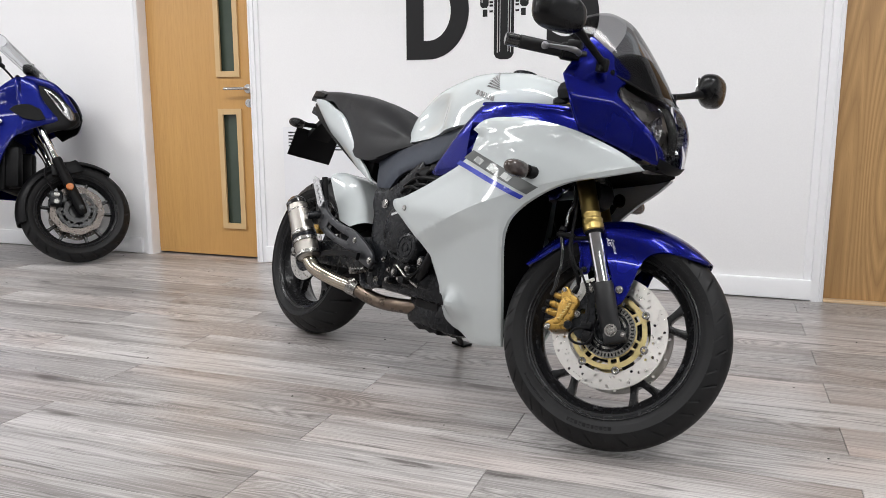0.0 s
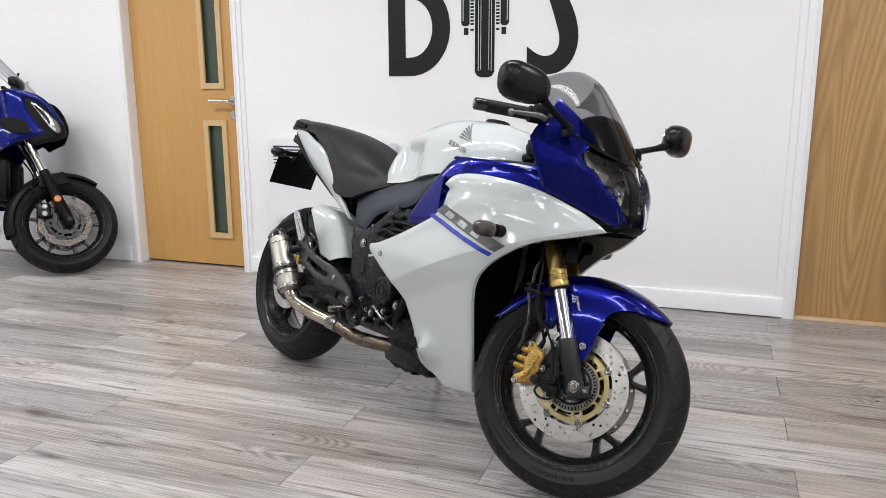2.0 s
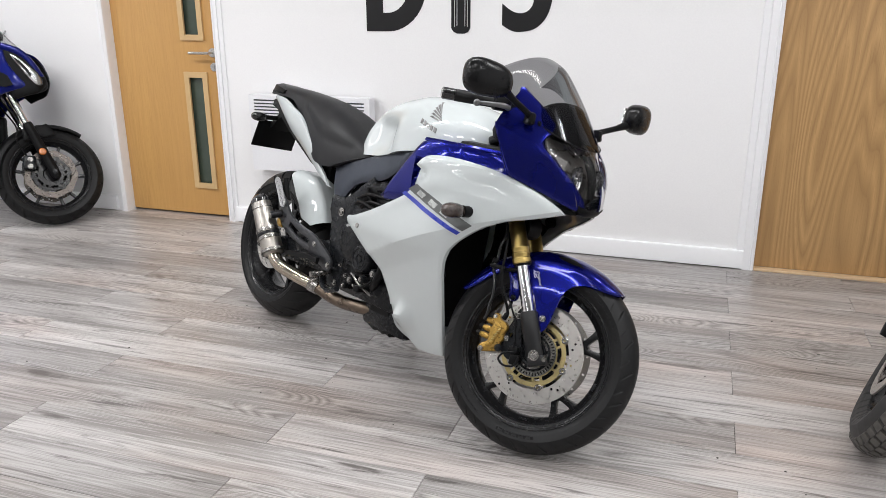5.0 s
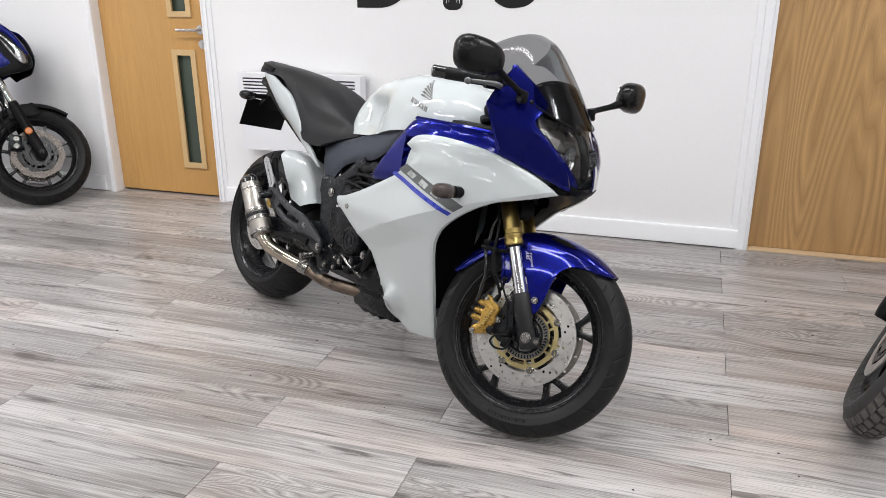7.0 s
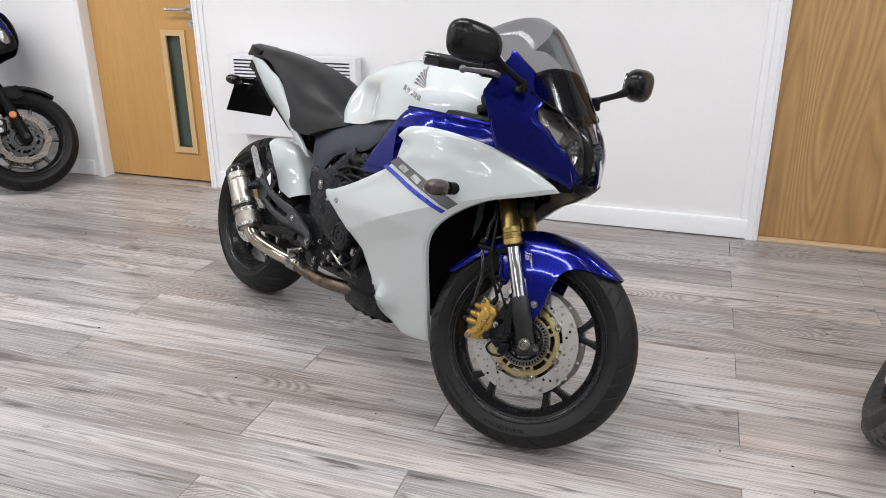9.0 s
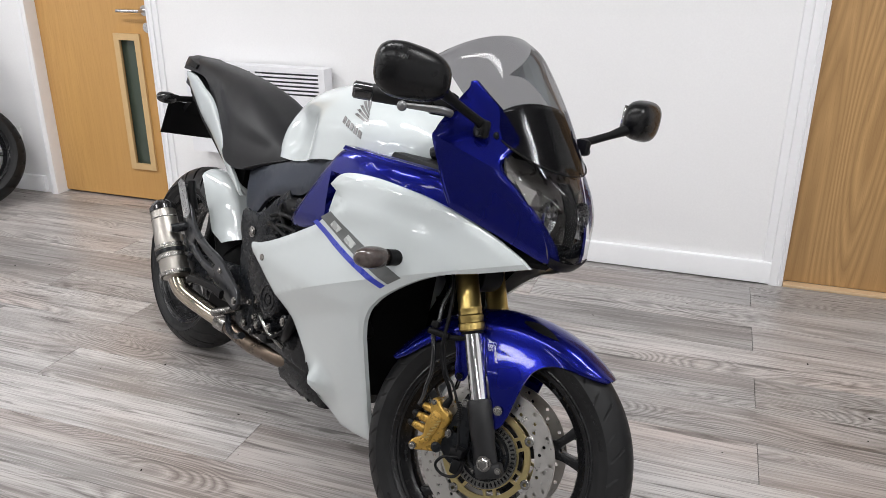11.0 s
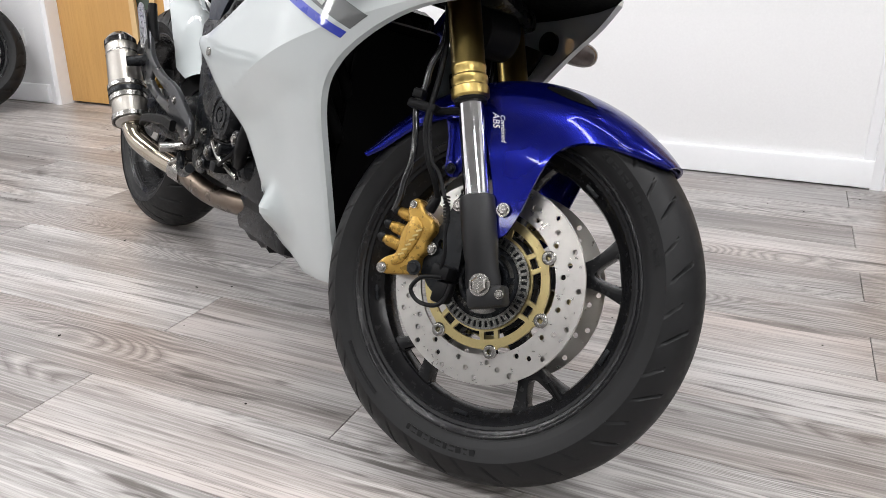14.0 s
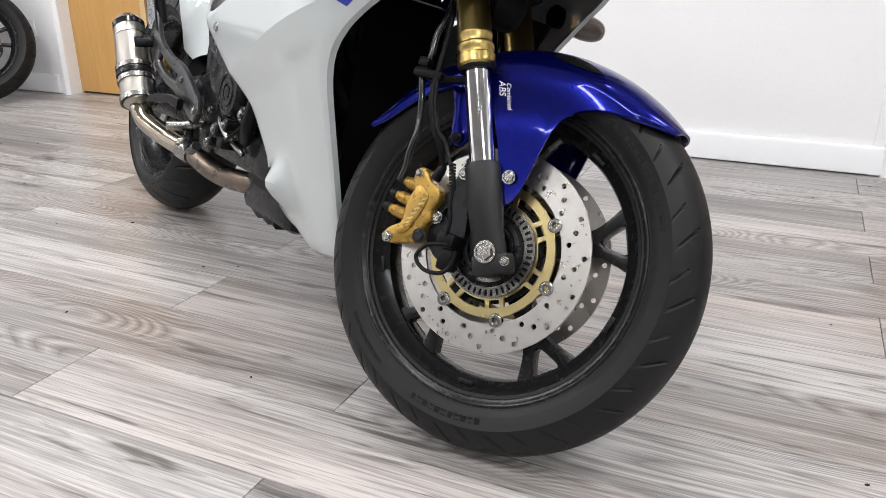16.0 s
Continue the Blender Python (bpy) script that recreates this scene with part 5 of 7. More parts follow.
def body_panels(m):
    w = part("side_fairing", panel(FAIR, side_w, 0.011, 0.012, 0.004, 0.014, [((0.80, 0, CREASE[0]), (-CREASE[1], 0, 1))]), PEARL, bike, "glossy pearl white side fairing", 19, m)
    part("fairing_bolt", lathe([(0, -0.003), (0.008, -0.003), (0.009, 0), (0, 0)], 14), STEEL, w, "", 30, m @ Matrix.Translation((0.751, -side_w(0.751, 0.534) - 0.0005, 0.534)))
    on = lambda e: (lambda x, z: side_w(x, z) + e)
    fold = [((0.80, 0, CREASE[0]), (-CREASE[1], 0, 1))]
    part("grey_stripe", panel([(0.994, 0.702), (1.031, 0.724), (1.263, 0.641), (1.234, 0.618)], on(0.0012), 0.001, 0.012, 0, 0.01, fold), GREYDEC, w, "dark grey stripe with pale plain shapes", 40, m)
    part("blue_stripe", panel([(0.965, 0.683), (0.980, 0.693), (1.228, 0.613), (1.217, 0.603)], on(0.0012), 0.001, 0.012, 0, 0.01, fold), BLUEDEC, w, "thin blue stripe", 40, m)
    for x0, x1, lean in ((1.036, 1.080, 0.016), (1.092, 1.134, 0.012), (1.146, 1.186, 0.012)):
        zc = lambda x: 0.713 - (x - 1.0125) * 0.354
        part("stripe_shape", panel([(x0, zc(x0) - 0.010), (x0 + lean, zc(x0 + lean) + 0.009), (x1, zc(x1) + 0.007), (x1 - lean, zc(x1 - lean) - 0.011)], on(0.0022), 0.001, 0.02, 0, 0.01), LIGHTDEC, w, "", 40, m)
    # blue strip above
    def strip_w(x, z):
        return interp(z, [0.64, 0.70, 0.78, 0.86, 0.88], [0.230, 0.237, 0.240, 0.232, 0.228]) * front_taper(x) - 0.013 - (0.016 if x > 0.985 and z < 0.80 else 0)
    STRIP = run((0.831, 0.655), (0.870, 0.707), (0.920, 0.767), (0.979, 0.844), per=3) + run((0.991, 0.856), (1.017, 0.866), (1.071, 0.872), (1.173, 0.868), (1.258, 0.863), (1.320, 0.853), per=3) + [(1.348, 0.82), (1.334, 0.79), (1.244, 0.80), (1.137, 0.805), (1.075, 0.791), (1.085, 0.746), (0.969, 0.665), (0.850, 0.645)]
    part("fairing_strip", panel(STRIP, strip_w, 0.008, 0.016, 0.006, 0.012), BLUE, w, "glossy dark blue fairing edge strip", 45, m)
    xs = np.linspace(1.000, 1.318, 18)
    top = [[(x, -(strip_w(x, 0.866) - d) + 0.002, 0.868 + 0.004 * e - 0.010 * max(0, x - 1.2)) for d, e in ((0.0, -0.6), (0.004, 0.8), (0.012, 1.0), (0.040, 0.9), (0.058, 0.0), (0.070, -3.0))] for x in xs]
    part("strip_top", sheet(lambda u, v: top[round(v * 17)][round(u * 5)], 5, 17, (0, 0, -0.004), 0, 1, 0, 1), BLUE, w, "", 30, m)
    part("strip_inlay", sheet(lambda u, v: tuple(Vector(top[1 + round(v * 14)][2]).lerp(Vector(top[1 + round(v * 14)][3]), 0.12 + 0.76 * u) + Vector((0, 0, 0.0012))), 2, 14, None, 0, 1, 0, 1), BLUEDEC, w, "dull violet-blue inlay", 30, m)
    # upper cowl
    def cowl_w(x, z):
        """A side facet and, above the crease from the rear corner, one that leans in."""
        w = interp(x, [1.24, 1.28, 1.32, 1.36, 1.40, 1.45, 1.50, 1.56], [0.226, 0.216, 0.192, 0.163, 0.137, 0.108, 0.076, 0.022])
        return w - 0.55 * max(0.0, z - 0.948 + 0.36 * (x - 1.283)) - 0.12 * max(0.0, 0.885 - z)
    COWL = [(1.281, 0.943), (1.283, 0.955), (1.290, 0.964)] + run((1.319, 0.998), (1.300, 1.031), (1.289, 1.062), per=3) + run((1.295, 1.066), (1.319, 1.047), (1.357, 1.017), (1.404, 0.973), per=3) + run((1.409, 0.955), (1.399, 0.916), (1.440, 0.875), (1.485, 0.828), (1.513, 0.785), (1.522, 0.756), per=4) + [(1.517, 0.748), (1.499, 0.748)] + run((1.416, 0.779), (1.339, 0.807), (1.329, 0.820), per=2) + [(1.311, 0.872)]
    c = part("upper_cowl", panel(COWL, cowl_w, 0.008, 0.010, 0.0035, 0.009, [((1.283, 0, 0.948), (0.36, 0, 1)), ((1.283, 0, 0.885), (0, 0, 1))]), BLUE, bike, "glossy candy blue upper cowl", 20, m)
    part("cowl_edge", tube([(1.285, -cowl_w(1.285, 0.955) + 0.004, 0.950), (1.312, -cowl_w(1.312, 0.872) + 0.004, 0.870), (1.330, -cowl_w(1.33, 0.82) + 0.004, 0.820)], 0.004, 8), BLUE, c, "", 40, m)
    part("screen_bolt", hexbolt(1.372, -cowl_w(1.372, 0.968), 0.968, 0.006, 0.004), DARKM, c, "", 30, m)
    # indicator
    ind = part("indicator", tube([(1.240, -0.180, 0.679), (1.238, -0.212, 0.678), (1.237, -0.226, 0.678)], [0.020, 0.017, 0.018], 18, False), BLACKP, bike, "front indicator on a black stalk", 40, m)
    part("lens", ellipsoid(0, 0, 0, 0.021, 0.046, 0.023, 22, 2.3), LENSSM, ind, "smoked indicator lens", 60, m @ pose(1.236, -0.264, 0.677, 0, 0, 4))
    # side cover
    SC = run((0.378, 0.700), (0.50, 0.732), (0.654, 0.777), (0.76, 0.808), (0.87, 0.832), per=3) + run((0.86, 0.79), (0.80, 0.735), (0.745, 0.702), (0.66, 0.682), (0.57, 0.655), (0.515, 0.605), (0.475, 0.552), per=3) + [(0.455, 0.553), (0.43, 0.59), (0.400, 0.645)]
    part("side_cover", panel(SC, lambda x, z: interp(x, [0.37, 0.5, 0.7, 0.9], [0.110, 0.128, 0.140, 0.165]) - 0.25 * max(0, z - 0.60 - 0.28 * (x - 0.4)) ** 1.3, 0.012, 0.018, 0.006, 0.014), SIDEGREY, bike, "gunmetal grey side cover", 45, m)
    # tail
    TU = [(-0.120, 0.930), (-0.045, 0.922), (0.030, 0.892), (0.095, 0.868), (0.152, 0.825), (0.212, 0.771), (0.285, 0.700), (0.340, 0.660), (0.382, 0.618)]
    TD = [(-0.138, 0.922), (-0.104, 0.886), (-0.045, 0.836), (0.013, 0.796), (0.088, 0.757), (0.190, 0.699), (0.284, 0.648), (0.366, 0.612)]

    def tail_w(x, z):
        """Wide along the seat, drawn in towards the lower edge."""
        zu, zd = (interp(x, [p[0] for p in e], [p[1] for p in e]) for e in (TU, TD))
        k = min(1.0, max(0.0, (z - zd) / max(0.012, zu - zd)))
        return interp(x, [-0.14, 0.0, 0.2, 0.38], [0.086, 0.094, 0.096, 0.098]) + interp(k, [0.0, 0.35, 1.0], [0.0, 0.017, 0.023])

    part("tail_panel", panel(run(*TU, per=2) + run(*TD[::-1], per=2), tail_w, 0.010, 0.012, 0.003, 0.008), PEARL, bike, "glossy pearl white tail panel", 30, m)
    return w


body_panels(Matrix())
body_panels(MIRY)

# inside of the fairing
inn = part("inner_fairing", box(0.99, 1.055, -0.095, 0.095, 0.26, 0.66, 0.015), INNERB, bike, "black inner fairing and radiator", 40)
part("radiator_core", box(1.056, 1.066, -0.09, 0.09, 0.30, 0.64, 0.003), INNERB, inn)
roof = bmesh.new()
xs = [1.0, 1.08, 1.16, 1.24, 1.32, 1.40, 1.47, 1.505]
zs = [0.70, 0.71, 0.715, 0.72, 0.725, 0.727, 0.730, 0.733]
R1 = [[(x, s * (side_w(x, z) - 0.014), z + 0.012 * (1 - s * s)) for s in np.linspace(-1, 1, 9)] for x, z in zip(xs, zs)]
V = [[roof.verts.new(p) for p in r] for r in R1]
for a, b_ in zip(V, V[1:]):
    for j in range(8):
        roof.faces.new((a[j], b_[j], b_[j + 1], a[j + 1]))
r0 = bmesh.ops.extrude_face_region(roof, geom=roof.faces[:])
bmesh.ops.translate(roof, vec=(0, 0, 0.01), verts=[v for v in r0["geom"] if isinstance(v, bmesh.types.BMVert)])
part("under_cowl", roof, INNERB, inn, "black under-cowl")
for m in (Matrix(), MIRY):
    part("inner_wall", panel(run((0.99, 0.66), (1.12, 0.675), (1.25, 0.66), per=2) + run((1.21, 0.62), (1.165, 0.555), (1.125, 0.49), (1.118, 0.42), (1.112, 0.22), per=2) + [(1.0, 0.20)], lambda x, z: side_w(x, z) - 0.035, 0.006, 0.03, 0, 0.01), INNERB, inn, "", 40, m)
    for z0 in (0.36, 0.44, 0.52):
        part("hose", tube([(1.075, -0.10, z0), (1.095, -0.12, z0 + 0.02), (1.06, -0.135, z0 + 0.07)], 0.011, 10), INNERB, inn, "", 40, m)
part("horn", cyl_y(1.30, 0.66, -0.03, 0.03, 0.038), BLACKP, inn)
part("steering_head", tube([(1.16, 0, 0.93), (1.245, 0, 0.745)], 0.04, 20, False), DARKM, frm)

# nose and headlight
NV = [0.0, 0.12, 0.3, 0.5, 0.75, 1.0]


def nose(u, v, inset=0.0):
    xc, zc = interp(v, NV, [1.514, 1.533, 1.542, 1.541, 1.518, 1.458]), interp(v, NV, [0.733, 0.752, 0.785, 0.822, 0.880, 0.940])
    xe, ye, ze = interp(v, NV, [1.512, 1.519, 1.508, 1.480, 1.430, 1.402]), interp(v, NV, [0.050, 0.057, 0.067, 0.087, 0.117, 0.120]), interp(v, NV, [0.745, 0.762, 0.795, 0.832, 0.885, 0.945])
    k = abs(u) ** 2.1
    return (xc + (xe - xc) * k - inset, ye * u * (1 - inset * 1.5), zc + (ze - zc) * k)


hl = part("headlight", sheet(lambda u, v: Vector(nose(u, v)) - Vector((0.008 + 0.062 * (1 - u * u), 0.002 * (1 if u > 0 else -1), 0)), 28, 20, (-0.006, 0, 0)), LAMPIN, bike, "clear headlight with chrome reflectors behind one lens", 60)
lens = part("headlight_lens", sheet(nose, 28, 24), CLEAR, hl, "clear lens", 80)
lens.visible_shadow = False
for sg in (-1, 1):
    for v0, v1, mat in ((0.32, 0.47, REFLECT), (0.47, 0.60, REFLECT), (0.60, 0.78, LAMPIN)):
        facet = [Vector(nose(sg * u, v)) - Vector((0.014 + dx, 0, 0)) for u, v, dx in ((0.88, v0, 0.0), (0.90, v1, 0.0), (0.56, v1 - 0.04, 0.026), (0.56, v0 + 0.03, 0.026))]
        bm = bmesh.new()
        bm.faces.new([bm.verts.new(p) for p in facet])
        res = bmesh.ops.extrude_face_region(bm, geom=bm.faces[:])
        bmesh.ops.translate(bm, vec=(-0.003, 0, 0), verts=[q for q in res["geom"] if isinstance(q, bmesh.types.BMVert)])
        part("reflector_facet", bm, mat, hl, "", None)
part("lamp_divider", sheet(lambda u, v: Vector(nose(u * 0.16, 0.30 + 0.55 * v)) - Vector((0.022 + 0.012 * u * u, 0, 0)), 6, 12, (-0.004, 0, 0)), BLACKP, hl, "dark centre divider", 40)
part("lower_bowl", sheet(lambda u, v: Vector(nose(u * 0.86, 0.13 + 0.17 * v)) - Vector((0.020 + 0.02 * (1 - u * u), 0, 0)), 14, 6, (-0.004, 0, 0)), DARKM, hl, "", 40)
part("nose_tip", sheet(lambda u, v: Vector(nose(u, v)) + Vector((0.0015, 0, -0.0005)), 24, 4, (-0.004, 0, 0), v0=0.0, v1=0.13), BLACKP, hl, "black nose tip", 50)
for sg in (-1, 1):
    bowl = lathe([(0.004, 0.026), (0.012, 0.024), (0.020, 0.016), (0.027, 0.004), (0.030, -0.006)], 14)
    part("reflector", bowl, REFLECT, hl, "faceted chrome reflector", 10, pose(1.482, sg * 0.046, 0.836, 0, 0, -90 - sg * 12) @ Matrix.Diagonal((0.85, -0.9, 1.25, 1)))
    part("bulb", ellipsoid(1.474, sg * 0.046, 0.836, 0.012, 0.006, 0.006, 12), SATIN, hl)
    part("bulb_shroud", box(1.468, 1.490, sg * 0.050 - 0.016, sg * 0.050 + 0.016, 0.786, 0.797, 0.003), LENSSM, hl)

# screen
SV = [0.0, 0.25, 0.5, 0.75, 0.92, 1.0]


def screen(u, v, inset=0.0):
    xc, zc = interp(v, SV, [1.474, 1.425, 1.374, 1.322, 1.282, 1.252]), interp(v, SV, [0.920, 0.990, 1.057, 1.119, 1.159, 1.174])
    hw = interp(v, SV, [0.122, 0.138, 0.145, 0.143, 0.132, 0.120])
    back = interp(v, SV, [0.100, 0.120, 0.130, 0.135, 0.128, 0.12])
    drop = interp(v, SV, [-0.045, -0.02, 0.002, 0.028, 0.056, 0.072])
    k = abs(u) ** 2.2
    return (xc - back * k - inset, hw * math.sin(u * 1.25) / math.sin(1.25), zc - drop * k)


scr = part("screen", sheet(screen, 32, 30), SMOKE, bike, "smoked see-through double-bubble screen", 80)
scr.visible_shadow = False
part("screen_cover", sheet(lambda u, v: screen(u * 0.985, v * 0.46 * (1 - 0.80 * abs(u) ** 2.4), 0.007), 30, 14, (-0.004, 0, 0)), GLOSSB, scr, "black cover behind the screen", 60)
part("screen_edge", tube([screen(u, 0.0) for u in np.linspace(-1, 1, 13)], 0.002, 8), BLACKP, scr)
dash = part("instrument_panel", box(1.22, 1.30, -0.09, 0.09, 0.97, 1.02, 0.02), BLACKP, bike, "black instrument panel", 40)
part("dash_cover", box(1.17, 1.40, -0.120, 0.120, 0.90, 0.965, 0.03), BLACKP, dash)

# tank
def tank_dims(x):
    a = interp(x, [0.49, 0.54, 0.60, 0.70, 0.82, 0.95, 1.06, 1.14, 1.18], [0.070, 0.098, 0.115, 0.140, 0.162, 0.170, 0.158, 0.125, 0.090])
    t = interp(x, [0.49, 0.515, 0.56, 0.63, 0.714, 0.83, 0.97, 1.08, 1.14, 1.18], [0.842, 0.890, 0.942, 0.978, 1.002, 1.019, 1.013, 0.990, 0.960, 0.925])
    b_ = interp(x, [0.49, 0.65, 0.85, 1.18], [0.765, 0.775, 0.815, 0.85])
    return a, t, b_


def tank_w(x, z):
    a, t, b_ = tank_dims(x)
    u = max(0.0, min(0.999, (z - b_) / (t - b_)))
    knee = 0.034 * math.exp(-(((x - 0.655) / 0.095) ** 4 + ((z - 0.85) / 0.065) ** 4)) + 0.012 * math.exp(-(((x - 0.95) / 0.12) ** 2 + ((z - 0.84) / 0.05) ** 2))
    return a * (1 - u ** 2.7) ** (1 / 2.2) - knee


rings = []
for x in np.linspace(0.49, 1.18, 40):
    a, t, b_ = tank_dims(x)
    us = [math.sin(q * math.pi / 2) ** 0.8 for q in np.linspace(0, 1, 16)]
    right = [(x, -tank_w(x, b_ + (t - b_) * u), b_ + (t - b_) * min(u, 0.9999)) for u in us[:-1]]
    left = [(x, -y, z) for _, y, z in right[::-1]]
    rings.append(right + [(x, 0, t)] + left)
tk = part("fuel_tank", loft(rings), PEARL, bike, "glossy pearl white fuel tank", 60)
part("filler_cap", lathe([(0, -0.012), (0.036, -0.012), (0.040, -0.008), (0.040, 0.0), (0, 0)], 32), DARKM, tk, "", 35, pose(0.93, 0, 1.012, -90, 0, 0))
for m in (Matrix(), MIRY):
    # plain wing-like emblem of slanted bars, with a row of bars below
    for k in range(6):
        x0, z0 = 0.996 - 0.006 * k, 0.9235 + 0.0070 * k
        part("tank_emblem", panel([(x0, z0), (x0 - 0.005, z0 + 0.0048), (x0 - 0.062 + 0.003 * k, z0 + 0.0195 + 0.0036 * k), (x0 - 0.072 + 0.004 * k, z0 + 0.0160 + 0.0038 * k)], lambda x, z: tank_w(x, z) + 0.0012, 0.001, 0.01, 0, 0.01), SILVDEC, tk, "small grey plain winged bars", 40, m)
    for k in range(5):
        x0 = 0.893 + 0.0190 * k
        zb = 0.920 - 0.0055 * k
        part("tank_marking", panel([(x0, zb - 0.006), (x0 + 0.0135, zb - 0.010), (x0 + 0.0135, zb + 0.006), (x0, zb + 0.010)], lambda x, z: tank_w(x, z) + 0.0012, 0.001, 0.01, 0, 0.01), SILVDEC, tk, "", 40, m)

# cockpit filler between tank and cowl
cf = part("cockpit_filler", box(1.08, 1.30, -0.150, 0.150, 0.845, 0.885, 0.015), BLACKP, bike, "black cockpit infill panel", 40)
part("ignition_surround", box(1.12, 1.22, -0.06, 0.06, 0.93, 0.965, 0.012), BLACKP, cf)

# seat
def seat_dims(x):
    t = interp(x, [-0.33, -0.30, -0.25, -0.09, 0.08, 0.20, 0.29, 0.37, 0.44, 0.50, 0.56, 0.615], [0.952, 0.975, 0.985, 0.980, 0.966, 0.952, 0.934, 0.906, 0.868, 0.830, 0.806, 0.790])
    b_ = interp(x, [-0.33, -0.12, -0.04, 0.09, 0.20, 0.27, 0.35, 0.50, 0.615], [0.935, 0.932, 0.926, 0.852, 0.748, 0.700, 0.692, 0.735, 0.772])
    w = interp(x, [-0.33, -0.25, -0.10, 0.05, 0.2, 0.33, 0.45, 0.55, 0.615], [0.045, 0.075, 0.084, 0.094, 0.112, 0.128, 0.120, 0.100, 0.082])
    return t, b_, w


rings = []
for x in np.linspace(-0.215, 0.615, 60):
    t, b_, w = seat_dims(x)
    prof = []
    for q in np.linspace(0, 1, 15):
        a = q * math.pi / 2
        y = w * (math.cos(a) ** 0.62)
        z = b_ + (t - b_) * (math.sin(a) ** 0.85)
        dish = 0.014 * math.exp(-(((x - 0.38) / 0.16) ** 2)) * math.exp(-((y / 0.07) ** 2))
        crease = 0.008 * math.exp(-(((z - b_ - 0.45 * (t - b_)) / 0.02) ** 2)) * (1 if 0.1 < x < 0.5 else 0.3)
        cushion = 0.012 * math.exp(-(((x - 0.30) / 0.20) ** 4)) * math.exp(-(((z - b_ - 0.62 * (t - b_)) / (0.30 * (t - b_) + 0.01)) ** 2))
        prof.append((x, -y + crease - cushion, z - dish))
    rings.append(prof + [(px, -py, pz) for px, py, pz in prof[-2::-1]])
se = part("seat", loft(rings), SEATV, bike, "black textured vinyl dual seat", 50)
part("grab_tail", loft([[(x, y * w, z0 + h * zz) for y, zz in ((-1, 0), (-0.9, 0.7), (-0.5, 1), (0.5, 1), (0.9, 0.7), (1, 0), (0.6, -0.35), (-0.6, -0.35))] for x, w, z0, h in ((-0.242, 0.03, 0.955, 0.010), (-0.232, 0.056, 0.952, 0.030), (-0.20, 0.082, 0.95, 0.037), (-0.15, 0.092, 0.946, 0.032), (-0.10, 0.092, 0.943, 0.02))]), BLACKP, se, "black tail cap")
for m in (Matrix(), MIRY):
    part("seat_piping", tube([(x, -(seat_dims(x)[2]) - 0.001, seat_dims(x)[1] + 0.003) for x in np.linspace(0.40, 0.60, 8)], 0.003, 8), BLACKP, se, "", 40, m)

# tail underside, plate and indicators
ut = part("under_tail", loft([[(x, y * w, z0 + h * zz) for y, zz in ((-1, 0), (-0.95, 0.8), (-0.6, 1), (0.6, 1), (0.95, 0.8), (1, 0), (0.6, -0.2), (-0.6, -0.2))] for x, w, z0, h in ((-0.205, 0.06, 0.905, 0.03), (-0.14, 0.075, 0.86, 0.07), (0.0, 0.09, 0.79, 0.12), (0.2, 0.095, 0.69, 0.12), (0.34, 0.09, 0.64, 0.1))]), BLACKP, bike, "black under-tail", 40)
part("tail_light", ellipsoid(-0.218, 0, 0.925, 0.02, 0.05, 0.014, 18, 3), LENSSM, ut)
part("plate_arm", bar_loft([(-0.13, 0.87), (-0.20, 0.83), (-0.235, 0.79)], (0.03, 0.03, 0.03), (0.09, 0.09, 0.10)), BLACKP, ut)
part("number_plate", box(-0.002, 0.002, -0.105, 0.105, -0.125, 0.0, 0.0015), BLACKP, ut, "number plate holder seen from its plain black back", 40, pose(-0.238, 0, 0.815, 0, 18, 0))
for m in (Matrix(), MIRY):
    ri = part("rear_indicator", tube([(-0.195, -0.045, 0.832), (-0.200, -0.085, 0.828), (-0.203, -0.100, 0.827)], [0.011, 0.010, 0.014], 14, False), BLACKP, ut, "rear indicator on a black stalk", 40, m)
    part("lens", ellipsoid(-0.204, -0.128, 0.825, 0.020, 0.036, 0.020, 18, 2.3), GLOSSB, ri, "smoked lens", 60, m)

# rear hugger
def hugger(u, v):
    a = radians(interp(u, [0, 1], [73, 25]))
    s = -1 + 2 * v
    R = interp(u, [0, 0.15, 0.5, 1], [0.345, 0.362, 0.384, 0.378])
    dr = interp(u, [0, 0.12, 0.43, 0.75, 0.94, 1], [0.03, 0.062, 0.113, 0.122, 0.082, 0.062])
    r = R - dr * max(0, (abs(s) - 0.45) / 0.55) ** 1.5
    return (r * math.cos(a), 0.102 * math.sin(s * 1.5), 0.315 + r * math.sin(a))


part("rear_hugger", sheet(hugger, 26, 26, (0.003, 0, -0.003), 0, 1, 0, 1), PEARL, bike, "glossy pearl white rear hugger", 60)
part("chain_guard", bar_loft([(-0.12, 0.42), (0.1, 0.43), (0.4, 0.42)], (0.03, 0.03, 0.03), (0.02, 0.02, 0.02)), BLACKP, swa, "", 40, Matrix.Translation((0, 0.105, 0)))
part("shock", tube([(0.43, 0.0, 0.40), (0.46, 0.0, 0.62)], 0.032, 20, False), DARKM, swa)

# mirrors
def mirror_shell():
    """A rounded shell, deeper at its outer end."""
    bm = ellipsoid(0, 0, 0, 0.036, 0.071, 0.048, 26, 2.8)
    for v in bm.verts:
        k = v.co.y / 0.071
        v.co.z *= 1 - 0.12 * k
        v.co.x *= 1 - 0.10 * k
        v.co.z -= 0.006 * k
    return bm


